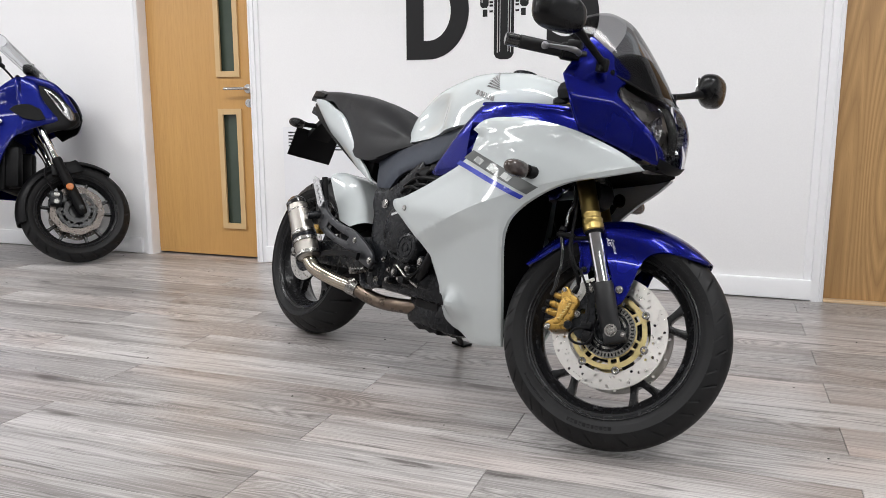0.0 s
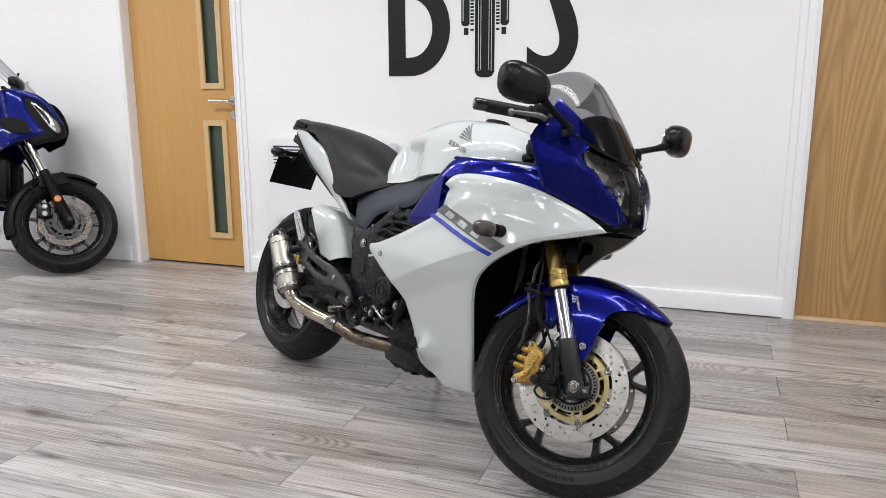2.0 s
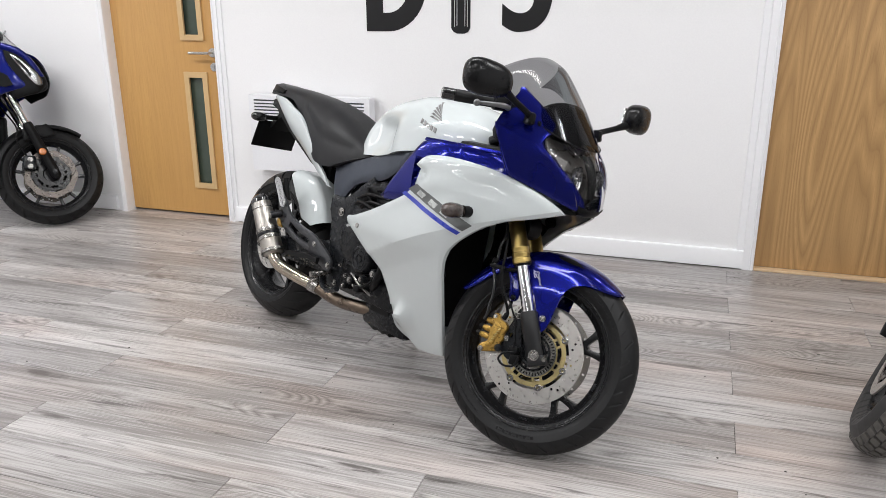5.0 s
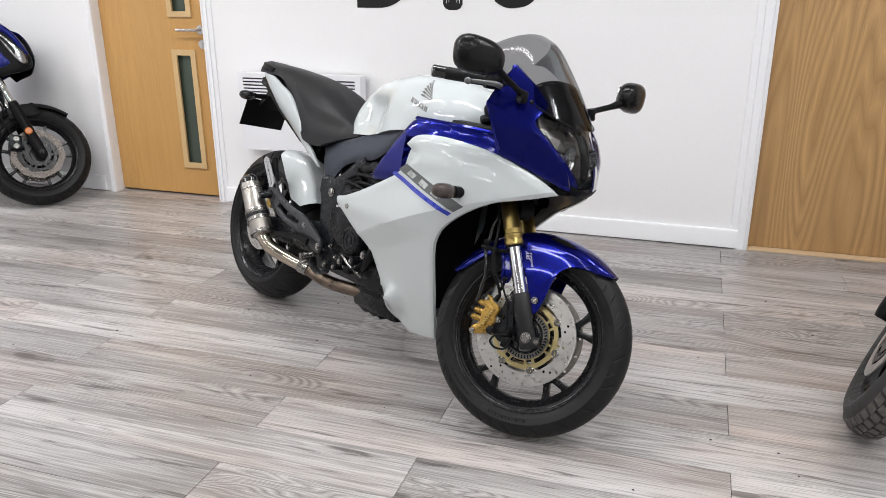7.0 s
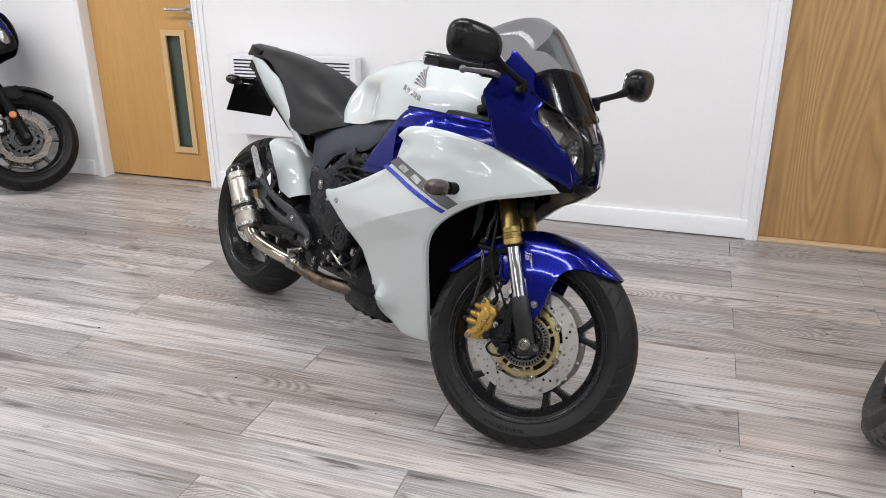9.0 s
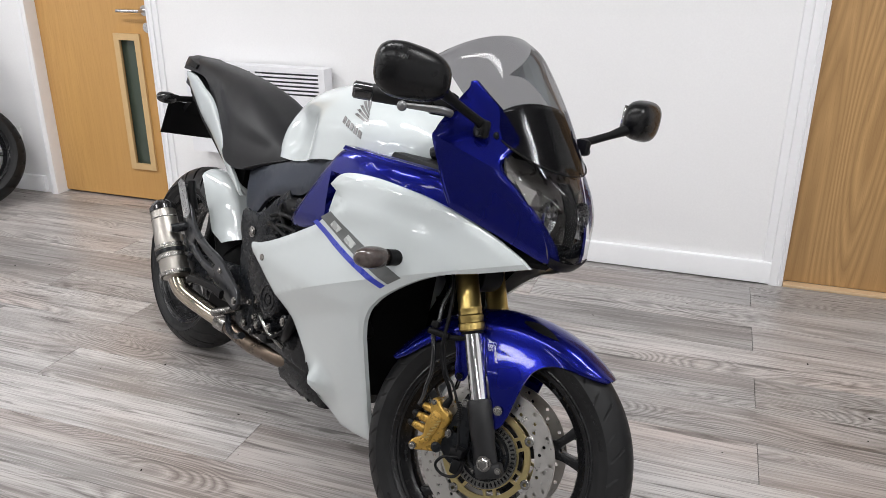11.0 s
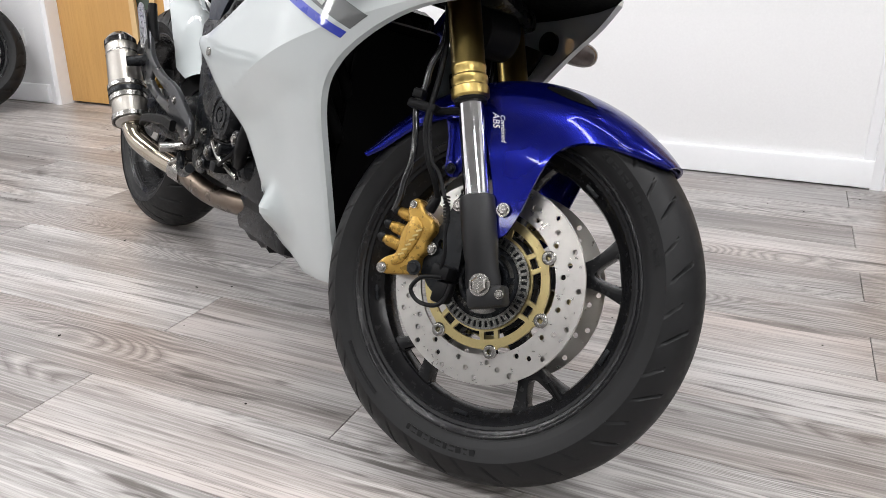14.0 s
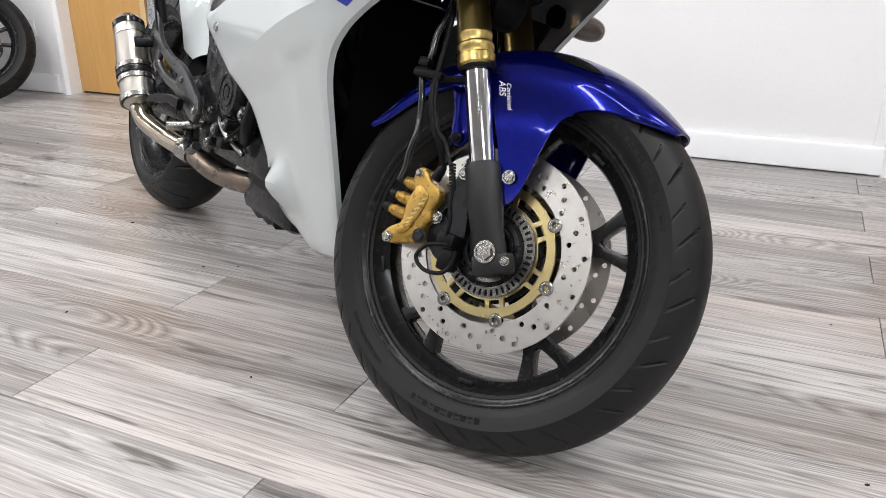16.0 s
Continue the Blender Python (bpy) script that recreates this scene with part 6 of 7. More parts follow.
for m in (Matrix(), MIRY):
    MP = m @ pose(1.362, -0.354, 1.050 if m == Matrix() else 1.062, 4, 0, -18)
    mi = part("mirror", mirror_shell(), MIRRORB, bike, "black fairing mirror on a stalk", 60, MP)
    part("mirror_glass", box(-0.0355, -0.030, -0.042, 0.040, -0.026, 0.026, 0.002), CHROME, mi, "mirror glass", 40, MP)
    part("mirror_stalk", tube([(1.368, -0.300, 1.035), (1.366, -0.245, 1.014), (1.362, -0.180, 0.992), (1.360, -0.160, 0.984)], [0.014, 0.009, 0.009, 0.012], 14, False), BLACKP, mi, "", 40, m)
    part("mirror_mount", box(1.345, 1.380, -0.170, -0.150, 0.958, 0.995, 0.008), BLACKP, mi, "", 40, m)
    part("mirror_bolt", hexbolt(1.368, -0.172, 0.968, 0.006, 0.005), DARKM, mi, "", 30, m)

# handlebars, built straight and turned with the fork
UNSTEER = STEER.inverted()
ge, gi = UNSTEER @ Vector((1.192, -0.335, 1.000)), UNSTEER @ Vector((1.278, -0.195, 1.006))
gd = (gi - ge).normalized()
for m in (Matrix(), MIRY):
    H = STEER @ m
    hb = part("handlebar", tube([ge + gd * 0.012, gi + gd * 0.04], 0.011, 16, False), DARKM, bike, "clip-on handlebar with rubber grip", 40, H)
    part("grip", tube([ge + gd * 0.022, ge + gd * 0.024, ge + gd * 0.135, ge + gd * 0.137], [0.0165, 0.0175, 0.0175, 0.021], 20, False), RUBBER, hb, "black rubber grip", 40, H)
    part("bar_end", tube([ge - gd * 0.016, ge - gd * 0.012, ge + gd * 0.02], [0.013, 0.017, 0.017], 18, False), GLOSSB, hb, "", 40, H)
    part("switchgear", tube([ge + gd * 0.140, ge + gd * 0.185], 0.023, 16, False), BLACKP, hb, "", 40, H)
    fwd = SAX.cross(gd).normalized() * (1 if SAX.cross(gd).x > 0 else -1)
    pv = ge + gd * 0.165 + fwd * 0.045 - SAX * 0.034
    part("lever", tube([pv, pv - gd * 0.02 + fwd * 0.012 - SAX * 0.001, pv - gd * 0.06 + fwd * 0.012 - SAX * 0.002, ge + gd * 0.072 + fwd * 0.054 - SAX * 0.036], [0.008, 0.008, 0.006, 0.005], 12), LEVERGREY, hb, "satin brake lever with a ball end", 50, H)
    bl = ge + gd * 0.068 + fwd * 0.054 - SAX * 0.038
    part("lever_ball", ellipsoid(bl.x, bl.y, bl.z, 0.010, 0.010, 0.010, 14), LEVERGREY, hb, "", 60, H)
    part("lever_clamp", box(-0.02, 0.02, -0.014, 0.014, -0.016, 0.016, 0.005), BLACKP, hb, "", 40, H @ Matrix.Translation(ge + gd * 0.165 + fwd * 0.025))
yk = part("top_yoke", box(-0.05, 0.045, -0.125, 0.125, -0.014, 0.014, 0.01), DARKM, bike, "dark top yoke", 40, STEER @ Matrix.Translation((WB, 0, 0.3)) @ FA @ Matrix.Translation((0, 0, 0.66)))
part("lower_yoke", box(-0.06, 0.042, -0.128, 0.128, -0.018, 0.018, 0.012), DARKM, yk, "", 40, STEER @ Matrix.Translation((WB, 0, 0.3)) @ FA @ Matrix.Translation((0, 0, 0.46)))

# ---- second motorcycle, by the door ----
# blue with the shade on this bike put into its base colour
TWINBLUE = metallic_paint("shade_darkened_blue_paint", (0.002, 0.006, 0.11), 0.34)
OLDDISC = plain("worn_disc_steel", (0.12, 0.105, 0.095), 0.38, 1.0, grain=0.1, scale=300)
SCREENC = tinted("clear_screen", (0.86, 0.87, 0.88))


def place_from_front(head, lean, axle_local, axle_world):
    r = pose(0, 0, 0, -lean, 0, head)
    return Matrix.Translation(Vector(axle_world) - r @ Vector(axle_local)) @ r


def plain_spoke():
    return bar_loft([(0.04, 0), (0.1, 0), (0.195, 0)], (0.022, 0.015, 0.018), (0.04, 0.03, 0.032))


def rear_half(b2, paint, z_seat, rear_r):
    """Rear wheel, swing arm, engine, tank and seat of a parked motorcycle."""
    R2 = Matrix.Translation((0, 0, rear_r))
    w2 = part("rear_wheel", rim_mesh(0.07), RIMBLACK, b2, "black cast wheel", m=R2)
    part("tyre", tyre_mesh(rear_r, 0.18, 24, 0.2, cols=12), RUBBER, w2, "", 40, R2)
    for k in range(5):
        part("spoke", plain_spoke(), RIMBLACK, w2, "", 40, R2 @ Matrix.Rotation(radians(72 * k), 4, "Y"))
    for sg in (-1, 1):
        part("swing_arm", bar_loft([(0.55, 0.38), (0.2, 0.34), (0.0, rear_r)], (0.08, 0.06, 0.05), (0.03, 0.03, 0.03)), DARKM, b2, "", 40, Matrix.Translation((0, sg * 0.12, 0)))
    e2 = part("engine", box(0.55, 0.95, -0.17, 0.17, 0.22, 0.58, 0.03), ENGINE, b2, "dark engine", 40)
    part("engine_cover", cyl_y(0.68, 0.40, -0.2, 0.2, 0.1, 32, 0.01), ENGINE, e2)
    part("exhaust", tube([(0.9, -0.1, 0.24), (0.6, -0.12, 0.2), (0.3, -0.16, 0.28), (-0.05, -0.19, 0.42)], [0.03, 0.03, 0.05, 0.055], 20), STEEL, b2, "steel exhaust")
    part("frame", bar_loft([(0.52, 0.4), (0.62, 0.62), (0.95, 0.82), (1.18, 0.92)], (0.1, 0.08, 0.08, 0.1), (0.24, 0.26, 0.24, 0.14)), DARKM, b2, "dark frame")
    rr = []
    for x in np.linspace(0.55, 1.18, 18):
        a = interp(x, [0.55, 0.75, 1.0, 1.18], [0.09, 0.15, 0.18, 0.13])
        t = interp(x, [0.55, 0.7, 0.9, 1.1, 1.18], [z_seat + 0.03, 1.0, 1.07, 1.05, 0.98])
        rr.append([(x, a * math.cos(q) * (0.75 + 0.25 * abs(math.sin(q))), 0.78 + (t - 0.78) * (0.5 + 0.5 * math.sin(q))) for q in np.linspace(0, 2 * math.pi, 24, endpoint=False)])
    part("fuel_tank", loft(rr), paint, b2, "", 60)
    rr = []
    for x in np.linspace(-0.28, 0.6, 18):
        t = interp(x, [-0.28, 0.1, 0.2, 0.4, 0.6], [z_seat + 0.08, z_seat + 0.07, z_seat, z_seat - 0.02, z_seat + 0.02])
        w = interp(x, [-0.28, 0.2, 0.6], [0.09, 0.15, 0.1])
        rr.append([(x, w * math.cos(q) * (0.8 + 0.2 * abs(math.sin(q))), t - 0.05 + 0.05 * math.sin(q)) for q in np.linspace(0, 2 * math.pi, 20, endpoint=False)])
    part("seat", loft(rr), SEATV, b2, "black seat", 60)
    part("tail", box(-0.36, 0.45, -0.09, 0.09, z_seat - 0.13, z_seat - 0.04, 0.03), BLACKP, b2, "black tail", 40)


AX2 = Vector((1.46, 0, 0.3))
RAKE2 = radians(24.5)
b2 = thing("motorcycle", place_from_front(27, 15, AX2, (-3.105, 3.70, 0.292)), "blue sports-touring motorcycle parked against the wall", "motorcycle")
sax = Vector((-math.sin(RAKE2), 0, math.cos(RAKE2)))
spt = AX2 - 0.03 * Vector((math.cos(RAKE2), 0, math.sin(RAKE2)))
ST2 = Matrix.Translation(spt) @ Matrix.Rotation(radians(25), 4, sax) @ Matrix.Translation(-spt)
F2W = ST2 @ Matrix.Translation(AX2)
w2 = part("front_wheel", rim_mesh(0.047), RIMBLACK, b2, "black cast wheel with ten thin spokes", m=F2W)
part("tyre", tyre_mesh(0.300, 0.120, 26, 0.16, cols=14), RUBBER, w2, "black road tyre", 35, F2W)
for k in range(10):
    part("spoke", plain_spoke(), RIMBLACK, w2, "", 40, F2W @ Matrix.Rotation(radians(36 * k + (8 if k % 2 else -2)), 4, "Y"))
part("hub", cyl_y(0, 0, -0.05, 0.05, 0.045, 32, 0.004), RIMBLACK, w2, "", 35, F2W)
for sg in (-1, 1):
    F3 = F2W @ (MIRY if sg > 0 else Matrix())
    wave = [circle(0, 0, 0.148, 120), circle(0, 0, 0.112, 72)]
    wave[0] = [((0.146 + 0.003 * math.cos(9 * q)) * math.cos(q), (0.146 + 0.003 * math.cos(9 * q)) * math.sin(q)) for q in np.linspace(0, 2 * math.pi, 120, endpoint=False)]
    for k in range(18):
        for j, r in enumerate((0.121, 0.130, 0.138)):
            a = 2 * math.pi * (k + 0.3 * j) / 18
            wave.append(circle(r * math.cos(a), r * math.sin(a), 0.0038, 8))
    part("brake_disc", flat_shape(wave, 0.0045), OLDDISC, w2, "wavy drilled steel brake disc", 30, F3 @ Matrix.Translation((0, -0.062, 0)))
    part("disc_carrier", carrier(6, 10, 0.088, 0.104, 0.110), RIMBLACK, w2, "black disc carrier", 30, F3 @ Matrix.Translation((0, -0.063, 0)))
    fd = Vector((-0.43, 0, 0.903))
    FAX = F3 @ Matrix.Translation((0.018, -0.105, 0)) @ Vector((0, 0, 1)).rotation_difference(fd).to_matrix().to_4x4()
    lg = part("fork_leg", loft([[(w * math.cos(q), d * math.sin(q), z) for q in np.linspace(0, 2 * math.pi, 18, endpoint=False)] for z, w, d in ((-0.035, 0.015, 0.012), (-0.02, 0.026, 0.022), (0.02, 0.03, 0.024), (0.06, 0.03, 0.025), (0.29, 0.028, 0.027), (0.31, 0.030, 0.029), (0.33, 0.026, 0.026))]), BLACKP, b2, "black fork leg", 40, FAX)
    part("stanchion", lathe([(0, 0.30), (0.0205, 0.30), (0.0205, 0.66), (0, 0.66)], 28), CHROME, lg, "chrome fork tube", 40, FAX @ ROTX)
    part("axle_nut", hexbolt(0, -0.024, 0, 0.011, 0.01), DARKM, lg, "", 30, FAX)
    part("side_reflector", lathe([(0, -0.012), (0.017, -0.012), (0.021, -0.008), (0.021, 0), (0, 0)], 24), AMBER, lg, "round orange reflector", 30, FAX @ Matrix.Translation((-0.008, -0.030, 0.135)))
    ca = part("brake_caliper", box(-0.150, -0.080, -0.100, -0.045, 0.015, 0.105, 0.014), DARKM, b2, "dark brake caliper", 40, F3)
    for z in (0.035, 0.078):
        part("piston_cap", cyl_y(-0.112, z, -0.108, -0.098, 0.016, 18), RINGSTEEL, ca, "", 30, F3)
    part("brake_hose", tube([(-0.13, -0.09, 0.1), (-0.18, -0.09, 0.2), (-0.17, -0.08, 0.32), (-0.26, -0.07, 0.45)], 0.005, 8), BLACKP, ca, "", 40, F3)


def guard2(a0, a1):
    return guard_shell(0.322, a0, a1, 0.074, 0.05, 30, 13, 0.7)


def nose_w(x, z):
    return interp(x, [1.25, 1.35, 1.44, 1.49], [0.136, 0.118, 0.080, 0.03])


g2 = part("front_mudguard", guard2(56, 198), BLACKP, b2, "matt black front mudguard", 50, F2W)
part("mudguard_wing", panel(run((-0.15, 0.27), (-0.07, 0.285), (-0.02, 0.31), (0.0, 0.29), (0.03, 0.25), per=2) + run((0.0, 0.235), (-0.06, 0.22), (-0.14, 0.20), per=2), lambda x, z: 0.085, 0.01, 0.03, 0.004, 0.01), BLACKP, g2, "", 40, F2W)
for m in (Matrix(), MIRY):
    c2 = part("side_fairing", panel(run((0.90, 0.93), (1.058, 0.985), (1.179, 1.071), (1.235, 1.075), (1.288, 1.04), per=3) + run((1.30, 0.98), (1.345, 0.90), (1.39, 0.835), (1.29, 0.792), (1.184, 0.735), (1.135, 0.65), (1.085, 0.50), (1.067, 0.405), per=3) + [(0.92, 0.42), (0.86, 0.62), (0.84, 0.8)], lambda x, z: interp(x, [0.85, 1.1, 1.3, 1.48], [0.19, 0.175, 0.14, 0.08]) + 0.02 * math.sin((z - 0.4) * 7) ** 2 * (x < 1.2), 0.012, 0.03, 0.006, 0.014), TWINBLUE, b2, "glossy blue side fairing, coloured darker for shade", 45, m)
    part("nose_surround", panel(run((1.235, 1.040), (1.300, 1.052), (1.380, 1.033), (1.436, 0.976), (1.475, 0.900), (1.484, 0.867), (1.471, 0.830), (1.443, 0.795), (1.383, 0.775), (1.341, 0.757), per=3) + [(1.297, 0.800), (1.273, 0.870)], nose_w, 0.012, 0.02, 0.006, 0.012), BLACKP, c2, "black headlight surround", 40, m)
    hl = part("headlight", panel(run((1.318, 1.023), (1.353, 1.008), (1.403, 0.964), (1.442, 0.928), (1.466, 0.885), (1.469, 0.852), per=3) + run((1.449, 0.841), (1.415, 0.873), (1.376, 0.930), (1.342, 0.980), per=3), lambda x, z: nose_w(x, z) + 0.003, 0.003, 0.015, 0.002, 0.006), REFLECT, c2, "slanted headlight with a bright reflector", 40, m)
    part("divider", panel(run((1.335, 1.006), (1.372, 0.978), (1.412, 0.928), (1.424, 0.896), per=2) + run((1.414, 0.890), (1.396, 0.925), (1.358, 0.972), per=2), lambda x, z: nose_w(x, z) + 0.0055, 0.002, 0.02, 0, 0.01), DARKM, hl, "", 40, m)
    part("lamp_rim", tube([(x, -nose_w(x, z) - 0.004, z) for x, z in run((1.318, 1.023), (1.353, 1.008), (1.403, 0.964), (1.442, 0.928), (1.466, 0.885), (1.469, 0.852), (1.449, 0.841), (1.415, 0.873), (1.376, 0.930), (1.342, 0.980), per=3)], 0.0025, 8), GLOSSB, hl, "", 40, m)
    part("brow", panel(run((1.197, 1.076), (1.234, 1.093), (1.308, 1.076), (1.380, 1.048), (1.436, 0.982), (1.478, 0.900), per=3) + run((1.466, 0.893), (1.433, 0.940), (1.385, 1.000), (1.318, 1.034), (1.241, 1.052), per=3), lambda x, z: nose_w(x, z) + 0.008, 0.010, 0.015, 0.004, 0.008), TWINBLUE, c2, "blue brow over the headlight, coloured darker for shade", 40, m)
    part("air_scoop", panel(run((1.151, 0.881), (1.190, 0.908), (1.252, 0.915), (1.311, 0.890), per=3) + run((1.335, 0.836), (1.297, 0.822), (1.222, 0.834), per=2), lambda x, z: interp(x, [0.85, 1.1, 1.3, 1.48], [0.19, 0.175, 0.14, 0.08]) + 0.016, 0.004, 0.03, 0, 0.01), BLACKP, c2, "", 40, m)
    for dz in (0.0, 0.020, 0.040):
        part("vent_slot", box(1.300 + dz * 0.4, 1.318 + dz * 0.4, -0.1345 + dz * 0.15, -0.124, 0.945 - dz, 0.951 - dz, 0.002), DARKM, c2, "", 40, m)
    part("badge", ellipsoid(1.10, -0.197, 0.81, 0.022, 0.006, 0.016, 16), SATIN, c2, "small round silver badge", 60, m)
    part("radiator_shroud", box(1.05, 1.19, -0.135, -0.06, 0.44, 0.68, 0.02), BLACKP, c2, "black radiator side", 40, m)
    part("handlebar", tube([(1.08, -0.10, 1.16), (1.06, -0.25, 1.17), (1.00, -0.40, 1.16)], 0.013, 12), BLACKP, b2, "black handlebar", 40, m)
    part("mirror_arm", tube([(1.06, -0.24, 1.17), (1.08, -0.29, 1.26), (1.09, -0.31, 1.31)], 0.007, 10), BLACKP, c2, "", 40, m)
    part("hand_lever", tube([(1.10, -0.24, 1.18), (1.12, -0.30, 1.21), (1.13, -0.33, 1.25), (1.14, -0.33, 1.262)], 0.006, 8), SATIN, c2, "", 40, m)
part("nose_beak", ellipsoid(1.385, 0, 0.855, 0.095, 0.055, 0.050, 20, 2.4), BLACKP, b2, "black nose")
part("instrument_pod", box(1.17, 1.225, -0.07, 0.07, 1.13, 1.19, 0.018), BLACKP, b2, "black instruments")
part("screen_bracket", box(1.22, 1.29, -0.06, 0.06, 1.00, 1.10, 0.02), BLACKP, b2, "black screen bracket")
part("radiator", box(1.08, 1.12, -0.15, 0.15, 0.42, 0.74, 0.01), BLACKP, b2, "dark radiator")


def screen2(u, v):
    return (1.445 - 0.40 * v - 0.07 * u * u, (0.095 + 0.075 * v - 0.05 * v ** 4) * math.sin(u * 1.2) / math.sin(1.2), 0.955 + 0.42 * v - 0.03 * v * u * u)


s2 = part("screen", sheet(screen2, 20, 16), SCREENC, b2, "tall clear touring screen", 80)
s2.visible_shadow = False
part("screen_rim", tube([screen2(-1, v) for v in np.linspace(0, 1, 7)] + [screen2(u, 1) for u in np.linspace(-0.8, 0.8, 7)] + [screen2(1, v) for v in np.linspace(1, 0, 7)], 0.0016, 8), DARKM, s2)
part("steering_yoke", box(1.15, 1.30, -0.13, 0.13, 0.88, 0.93, 0.015), DARKM, b2, "", 40)
part("switch_cluster", ellipsoid(1.065, -0.17, 1.18, 0.03, 0.04, 0.03, 16, 3), BLACKP, b2)
part("clutch_cable", tube([(1.08, -0.16, 1.16), (1.16, -0.14, 1.06), (1.15, -0.1, 0.96), (1.2, -0.1, 0.9)], 0.006, 8), BLACKP, b2)
rear_half(b2, TWINBLUE, 0.84, 0.315)
part("side_stand", tube([(0.66, 0.12, 0.25), (0.72, 0.24, 0.068)], 0.012, 10, False), BLACKP, b2, "black side stand")

# ---- third motorcycle, only its front wheel comes into view ----
AX3 = Vector((1.47, 0, 0.315))
GREYT = plain("dusty_tyre_rubber", (0.028, 0.027, 0.027), 0.7, grain=0.25, scale=40, bumps=0.0006, spread=0.1)
DUST = plain("dusty_tread", (0.09, 0.084, 0.078), 0.85, grain=0.35, scale=70, bumps=0.0006, spread=0.08)
b3 = thing("motorcycle", place_from_front(-130, 13, AX3, (1.318, 2.402, 0.311)), "dark motorcycle on a dusty block-treaded front tyre", "motorcycle")
spt3 = AX3 - 0.03 * Vector((math.cos(RAKE2), 0, math.sin(RAKE2)))
F3W = Matrix.Translation(spt3) @ Matrix.Rotation(radians(25), 4, sax) @ Matrix.Translation(-spt3) @ Matrix.Translation(AX3)
w3 = part("front_wheel", rim_mesh(0.045), RIMBLACK, b3, "black spoked wheel rim", m=F3W)
part("tyre", tyre_mesh(0.306, 0.128, 36, 0.05, cols=10, wide=2, lo=-1, hi=0.2, cut=0.007), GREYT, w3, "dusty dual-purpose tyre", 30, F3W)
bm = bmesh.new()
for k in range(48):
    a = 2 * math.pi * k / 48
    for s0, s1, off in ((-0.58, -0.32, 0.0), (-0.29, -0.015, 0.5), (0.015, 0.29, 0.0), (0.32, 0.58, 0.5)):
        vs = []
        for lift in (0.0, 1.0):
            for (du, ss) in ((-0.42, s0), (0.34, s0), (0.46, s1), (-0.30, s1)):
                s_ = ss * 1.15
                r = 0.306 - 0.128 * 0.58 * (1 - math.cos(s_)) + (0.008 if lift else -0.004)
                q = a + (du + off) * 2 * math.pi / 48 * 0.9
                y = 0.064 * math.sin(s_) / math.sin(1.15) * (1.03 if lift else 1)
                vs.append(bm.verts.new((r * math.sin(q), y, r * math.cos(q))))
        for f in ((4, 5, 6, 7), (0, 1, 5, 4), (1, 2, 6, 5), (2, 3, 7, 6), (3, 0, 4, 7)):
            bm.faces.new([vs[i] for i in f])
tagged(part("tread", bm, DUST, w3, "dusty raised tread blocks", None, F3W), kind="stuff")
for k in range(9):
    part("spoke", plain_spoke(), RIMBLACK, w3, "", 40, F3W @ Matrix.Rotation(radians(40 * k), 4, "Y"))
part("hub", cyl_y(0, 0, -0.055, 0.055, 0.05, 32, 0.004), RIMBLACK, w3, "", 35, F3W)
part("brake_disc", disc_ring(0.155, 0.115, 0.005, 24, (0.124, 0.135, 0.146)), DISC, w3, "drilled steel brake disc", 30, F3W @ Matrix.Translation((0, -0.066, 0)))
part("disc_carrier", carrier(6, 0, 0.09, 0.106, 0.112), RIMBLACK, w3, "black disc carrier", 30, F3W @ Matrix.Translation((0, -0.067, 0)))
for sg in (-1, 1):
    FX = F3W @ (MIRY if sg > 0 else Matrix()) @ Matrix.Translation((-0.085, -0.105, 0)) @ Vector((0, 0, 1)).rotation_difference(Vector((-0.44, 0, 0.9))).to_matrix().to_4x4()
    l3 = part("fork_leg", lathe([(0, -0.03), (0.024, -0.03), (0.028, 0.0), (0.028, 0.30), (0.024, 0.31), (0, 0.31)], 28), BLACKP, b3, "black fork leg", 40, FX @ ROTX)
    part("stanchion", lathe([(0, 0.3), (0.021, 0.3), (0.021, 0.68), (0, 0.68)], 28), CHROME, l3, "chrome fork tube", 40, FX @ ROTX)
    c3 = part("brake_caliper", box(-0.050, 0.030, -0.018, 0.030, 0.045, 0.085, 0.010), BLACKP, b3, "black brake caliper", 40, FX)
    part("caliper_bolt", hexbolt(0.016, -0.018, 0.056, 0.008, 0.008), STEEL, c3, "", 30, FX)
    part("caliper_bolt", hexbolt(0.014, -0.018, 0.074, 0.008, 0.008), STEEL, c3, "", 30, FX)
part("handlebar", tube([(1.02, -0.38, 1.12), (1.1, -0.15, 1.1), (1.12, 0, 1.09), (1.1, 0.15, 1.1), (1.02, 0.38, 1.12)], 0.012, 12), BLACKP, b3, "black handlebar")
part("headlight", ellipsoid(1.32, 0, 0.93, 0.09, 0.09, 0.09, 20), GLOSSB, b3, "round black headlight")
part("yoke", box(1.12, 1.24, -0.13, 0.13, 0.90, 1.0, 0.015), DARKM, b3, "dark fork yoke", 40)
rear_half(b3, GLOSSB, 0.82, 0.315)
part("side_stand", tube([(0.66, 0.12, 0.25), (0.72, 0.24, 0.072)], 0.012, 10, False), BLACKP, b3, "black side stand")

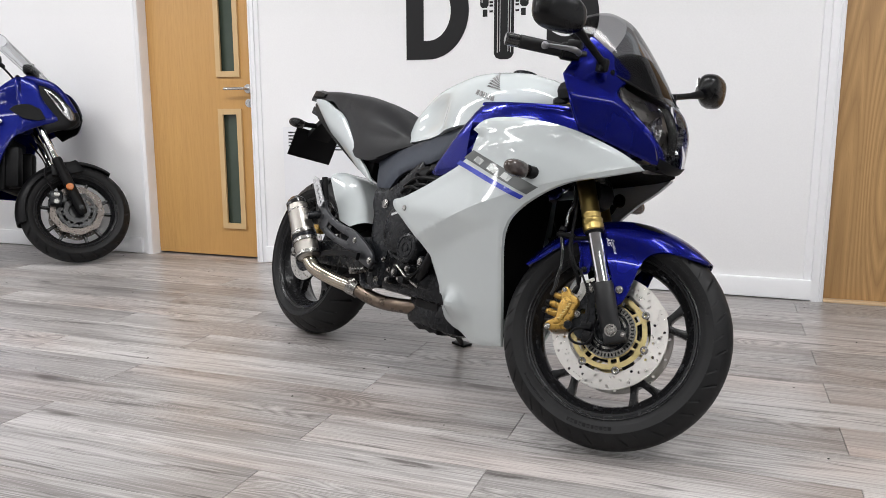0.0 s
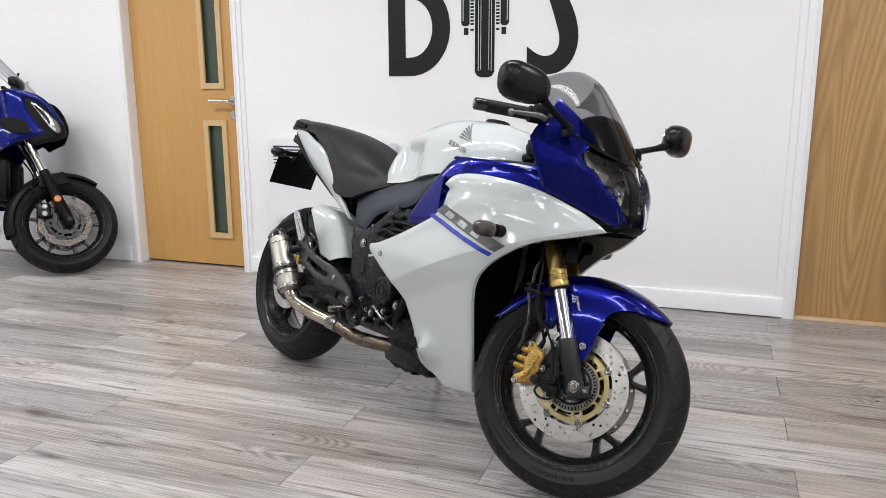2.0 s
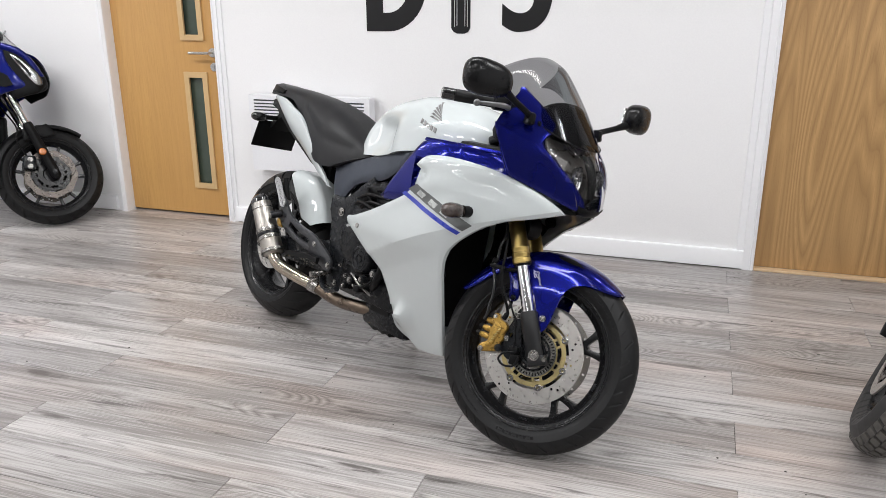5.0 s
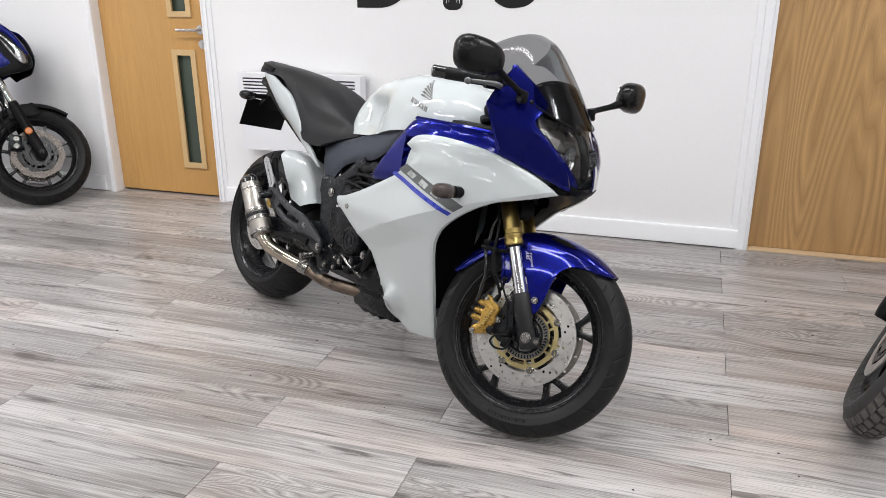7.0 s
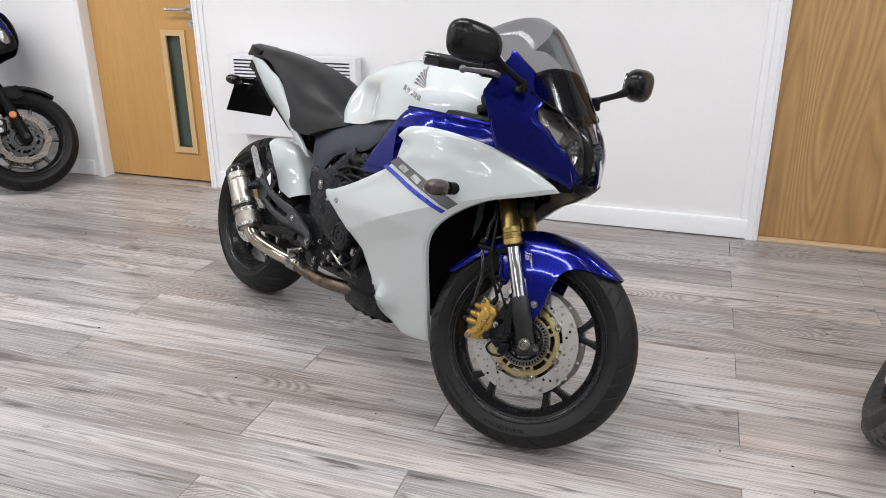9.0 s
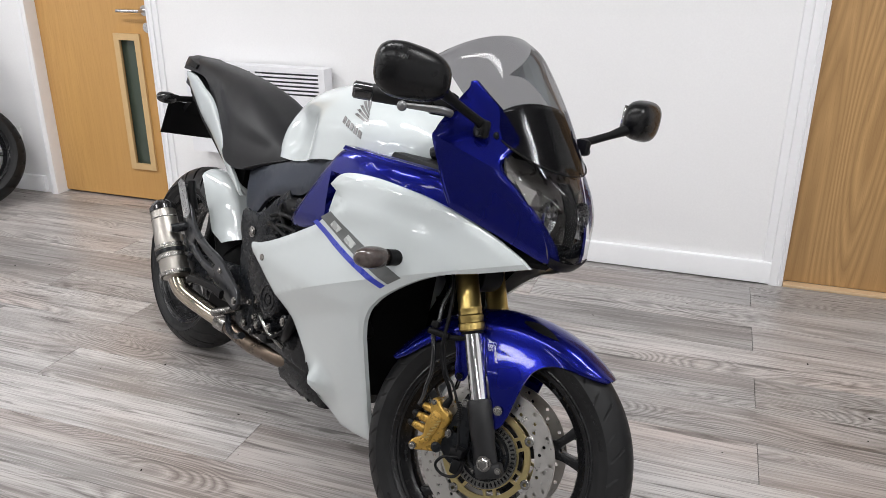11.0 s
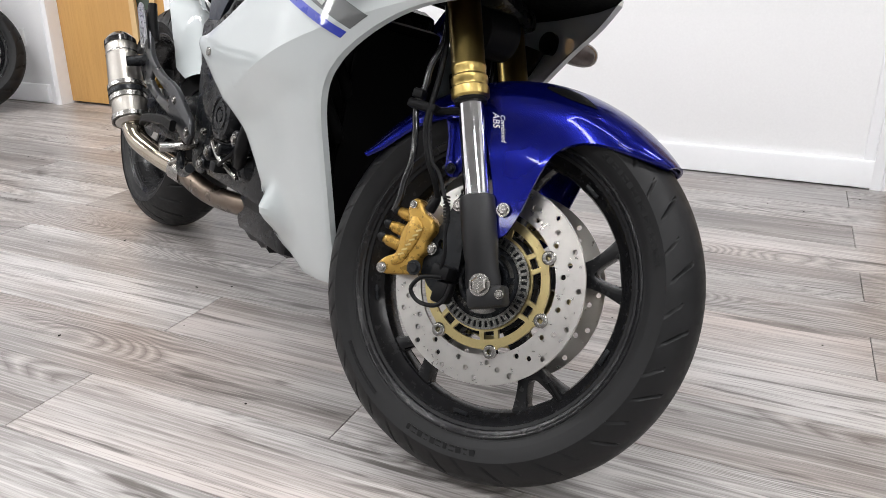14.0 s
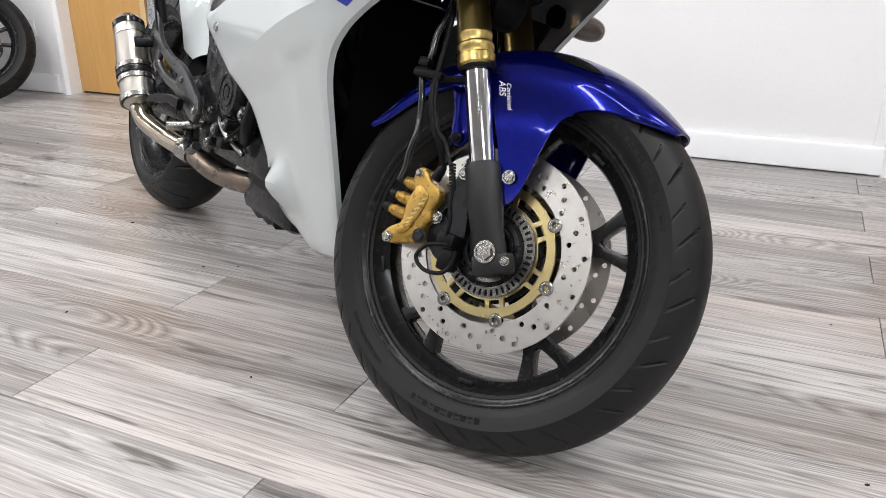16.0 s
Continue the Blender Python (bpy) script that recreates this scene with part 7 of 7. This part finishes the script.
# ---- floor boards, last ----
flo = tagged(obj("floor", box(XL, XR, YB, WY + 0.14, -0.06, -0.004), SUB), "grey oak laminate floor laid in long boards", "floor", kind="structure")
PW, PL = 0.1935, 1.383
plank_cache = {}


def plank_mesh(x0, x1):
    key = round(x1 - x0, 3)
    if key not in plank_cache:
        g = 0.0007
        L, w = (x1 - x0) / 2 - g, PW / 2 - g
        bm = bmesh.new()
        c = 0.0008
        top = [bm.verts.new((sx * (L - c), sy * (w - c), 0)) for sx, sy in ((-1, -1), (1, -1), (1, 1), (-1, 1))]
        mid = [bm.verts.new((sx * L, sy * w, -c)) for sx, sy in ((-1, -1), (1, -1), (1, 1), (-1, 1))]
        low = [bm.verts.new((sx * L, sy * w, -0.004)) for sx, sy in ((-1, -1), (1, -1), (1, 1), (-1, 1))]
        bm.faces.new(top)
        for a, b_ in ((top, mid), (mid, low)):
            for i in range(4):
                bm.faces.new((a[i], b_[i], b_[(i + 1) % 4], a[(i + 1) % 4]))
        bmesh.ops.recalc_face_normals(bm, faces=bm.faces[:])
        me = bpy.data.meshes.new("plank")
        bm.to_mesh(me)
        bm.free()
        me.materials.append(FLOORMAT)
        plank_cache[key] = me
    return plank_cache[key]


row = 0
y = 2.055 - PW * 27
while y < WY - 0.01:
    if y + PW > YB:
        k = round((y - 2.055) / PW)
        start = -0.007 if k % 2 == 0 else -0.536
        x = start - PL * 6
        while x < XR:
            a, b_ = max(x, XL), min(x + PL, XR)
            if b_ - a > 0.02:
                ob = new("plank", plank_mesh(a, b_))
                ob.parent = flo
                ob.location = ((a + b_) / 2, y + PW / 2, 0)
            x += PL
    y += PW

# grit and dust specks lying on the boards
rng = random.Random(11)
grit = bmesh.new()
for k in range(90):
    gx, gy, s = rng.uniform(-3.2, 1.6), rng.uniform(0.9, 4.0), rng.uniform(0.0012, 0.0035)
    q = bmesh.new()
    bmesh.ops.create_icosphere(q, subdivisions=1, radius=1.0)
    join(grit, q, pose(gx, gy, s * 0.3, 0, 0, rng.uniform(0, 180)) @ Matrix.Diagonal((s * rng.uniform(1, 2.2), s, s * 0.4, 1)))
tagged(obj("floor_grit", grit, SUB), "tiny dark grit specks scattered on the floor", "grit", kind="stuff")
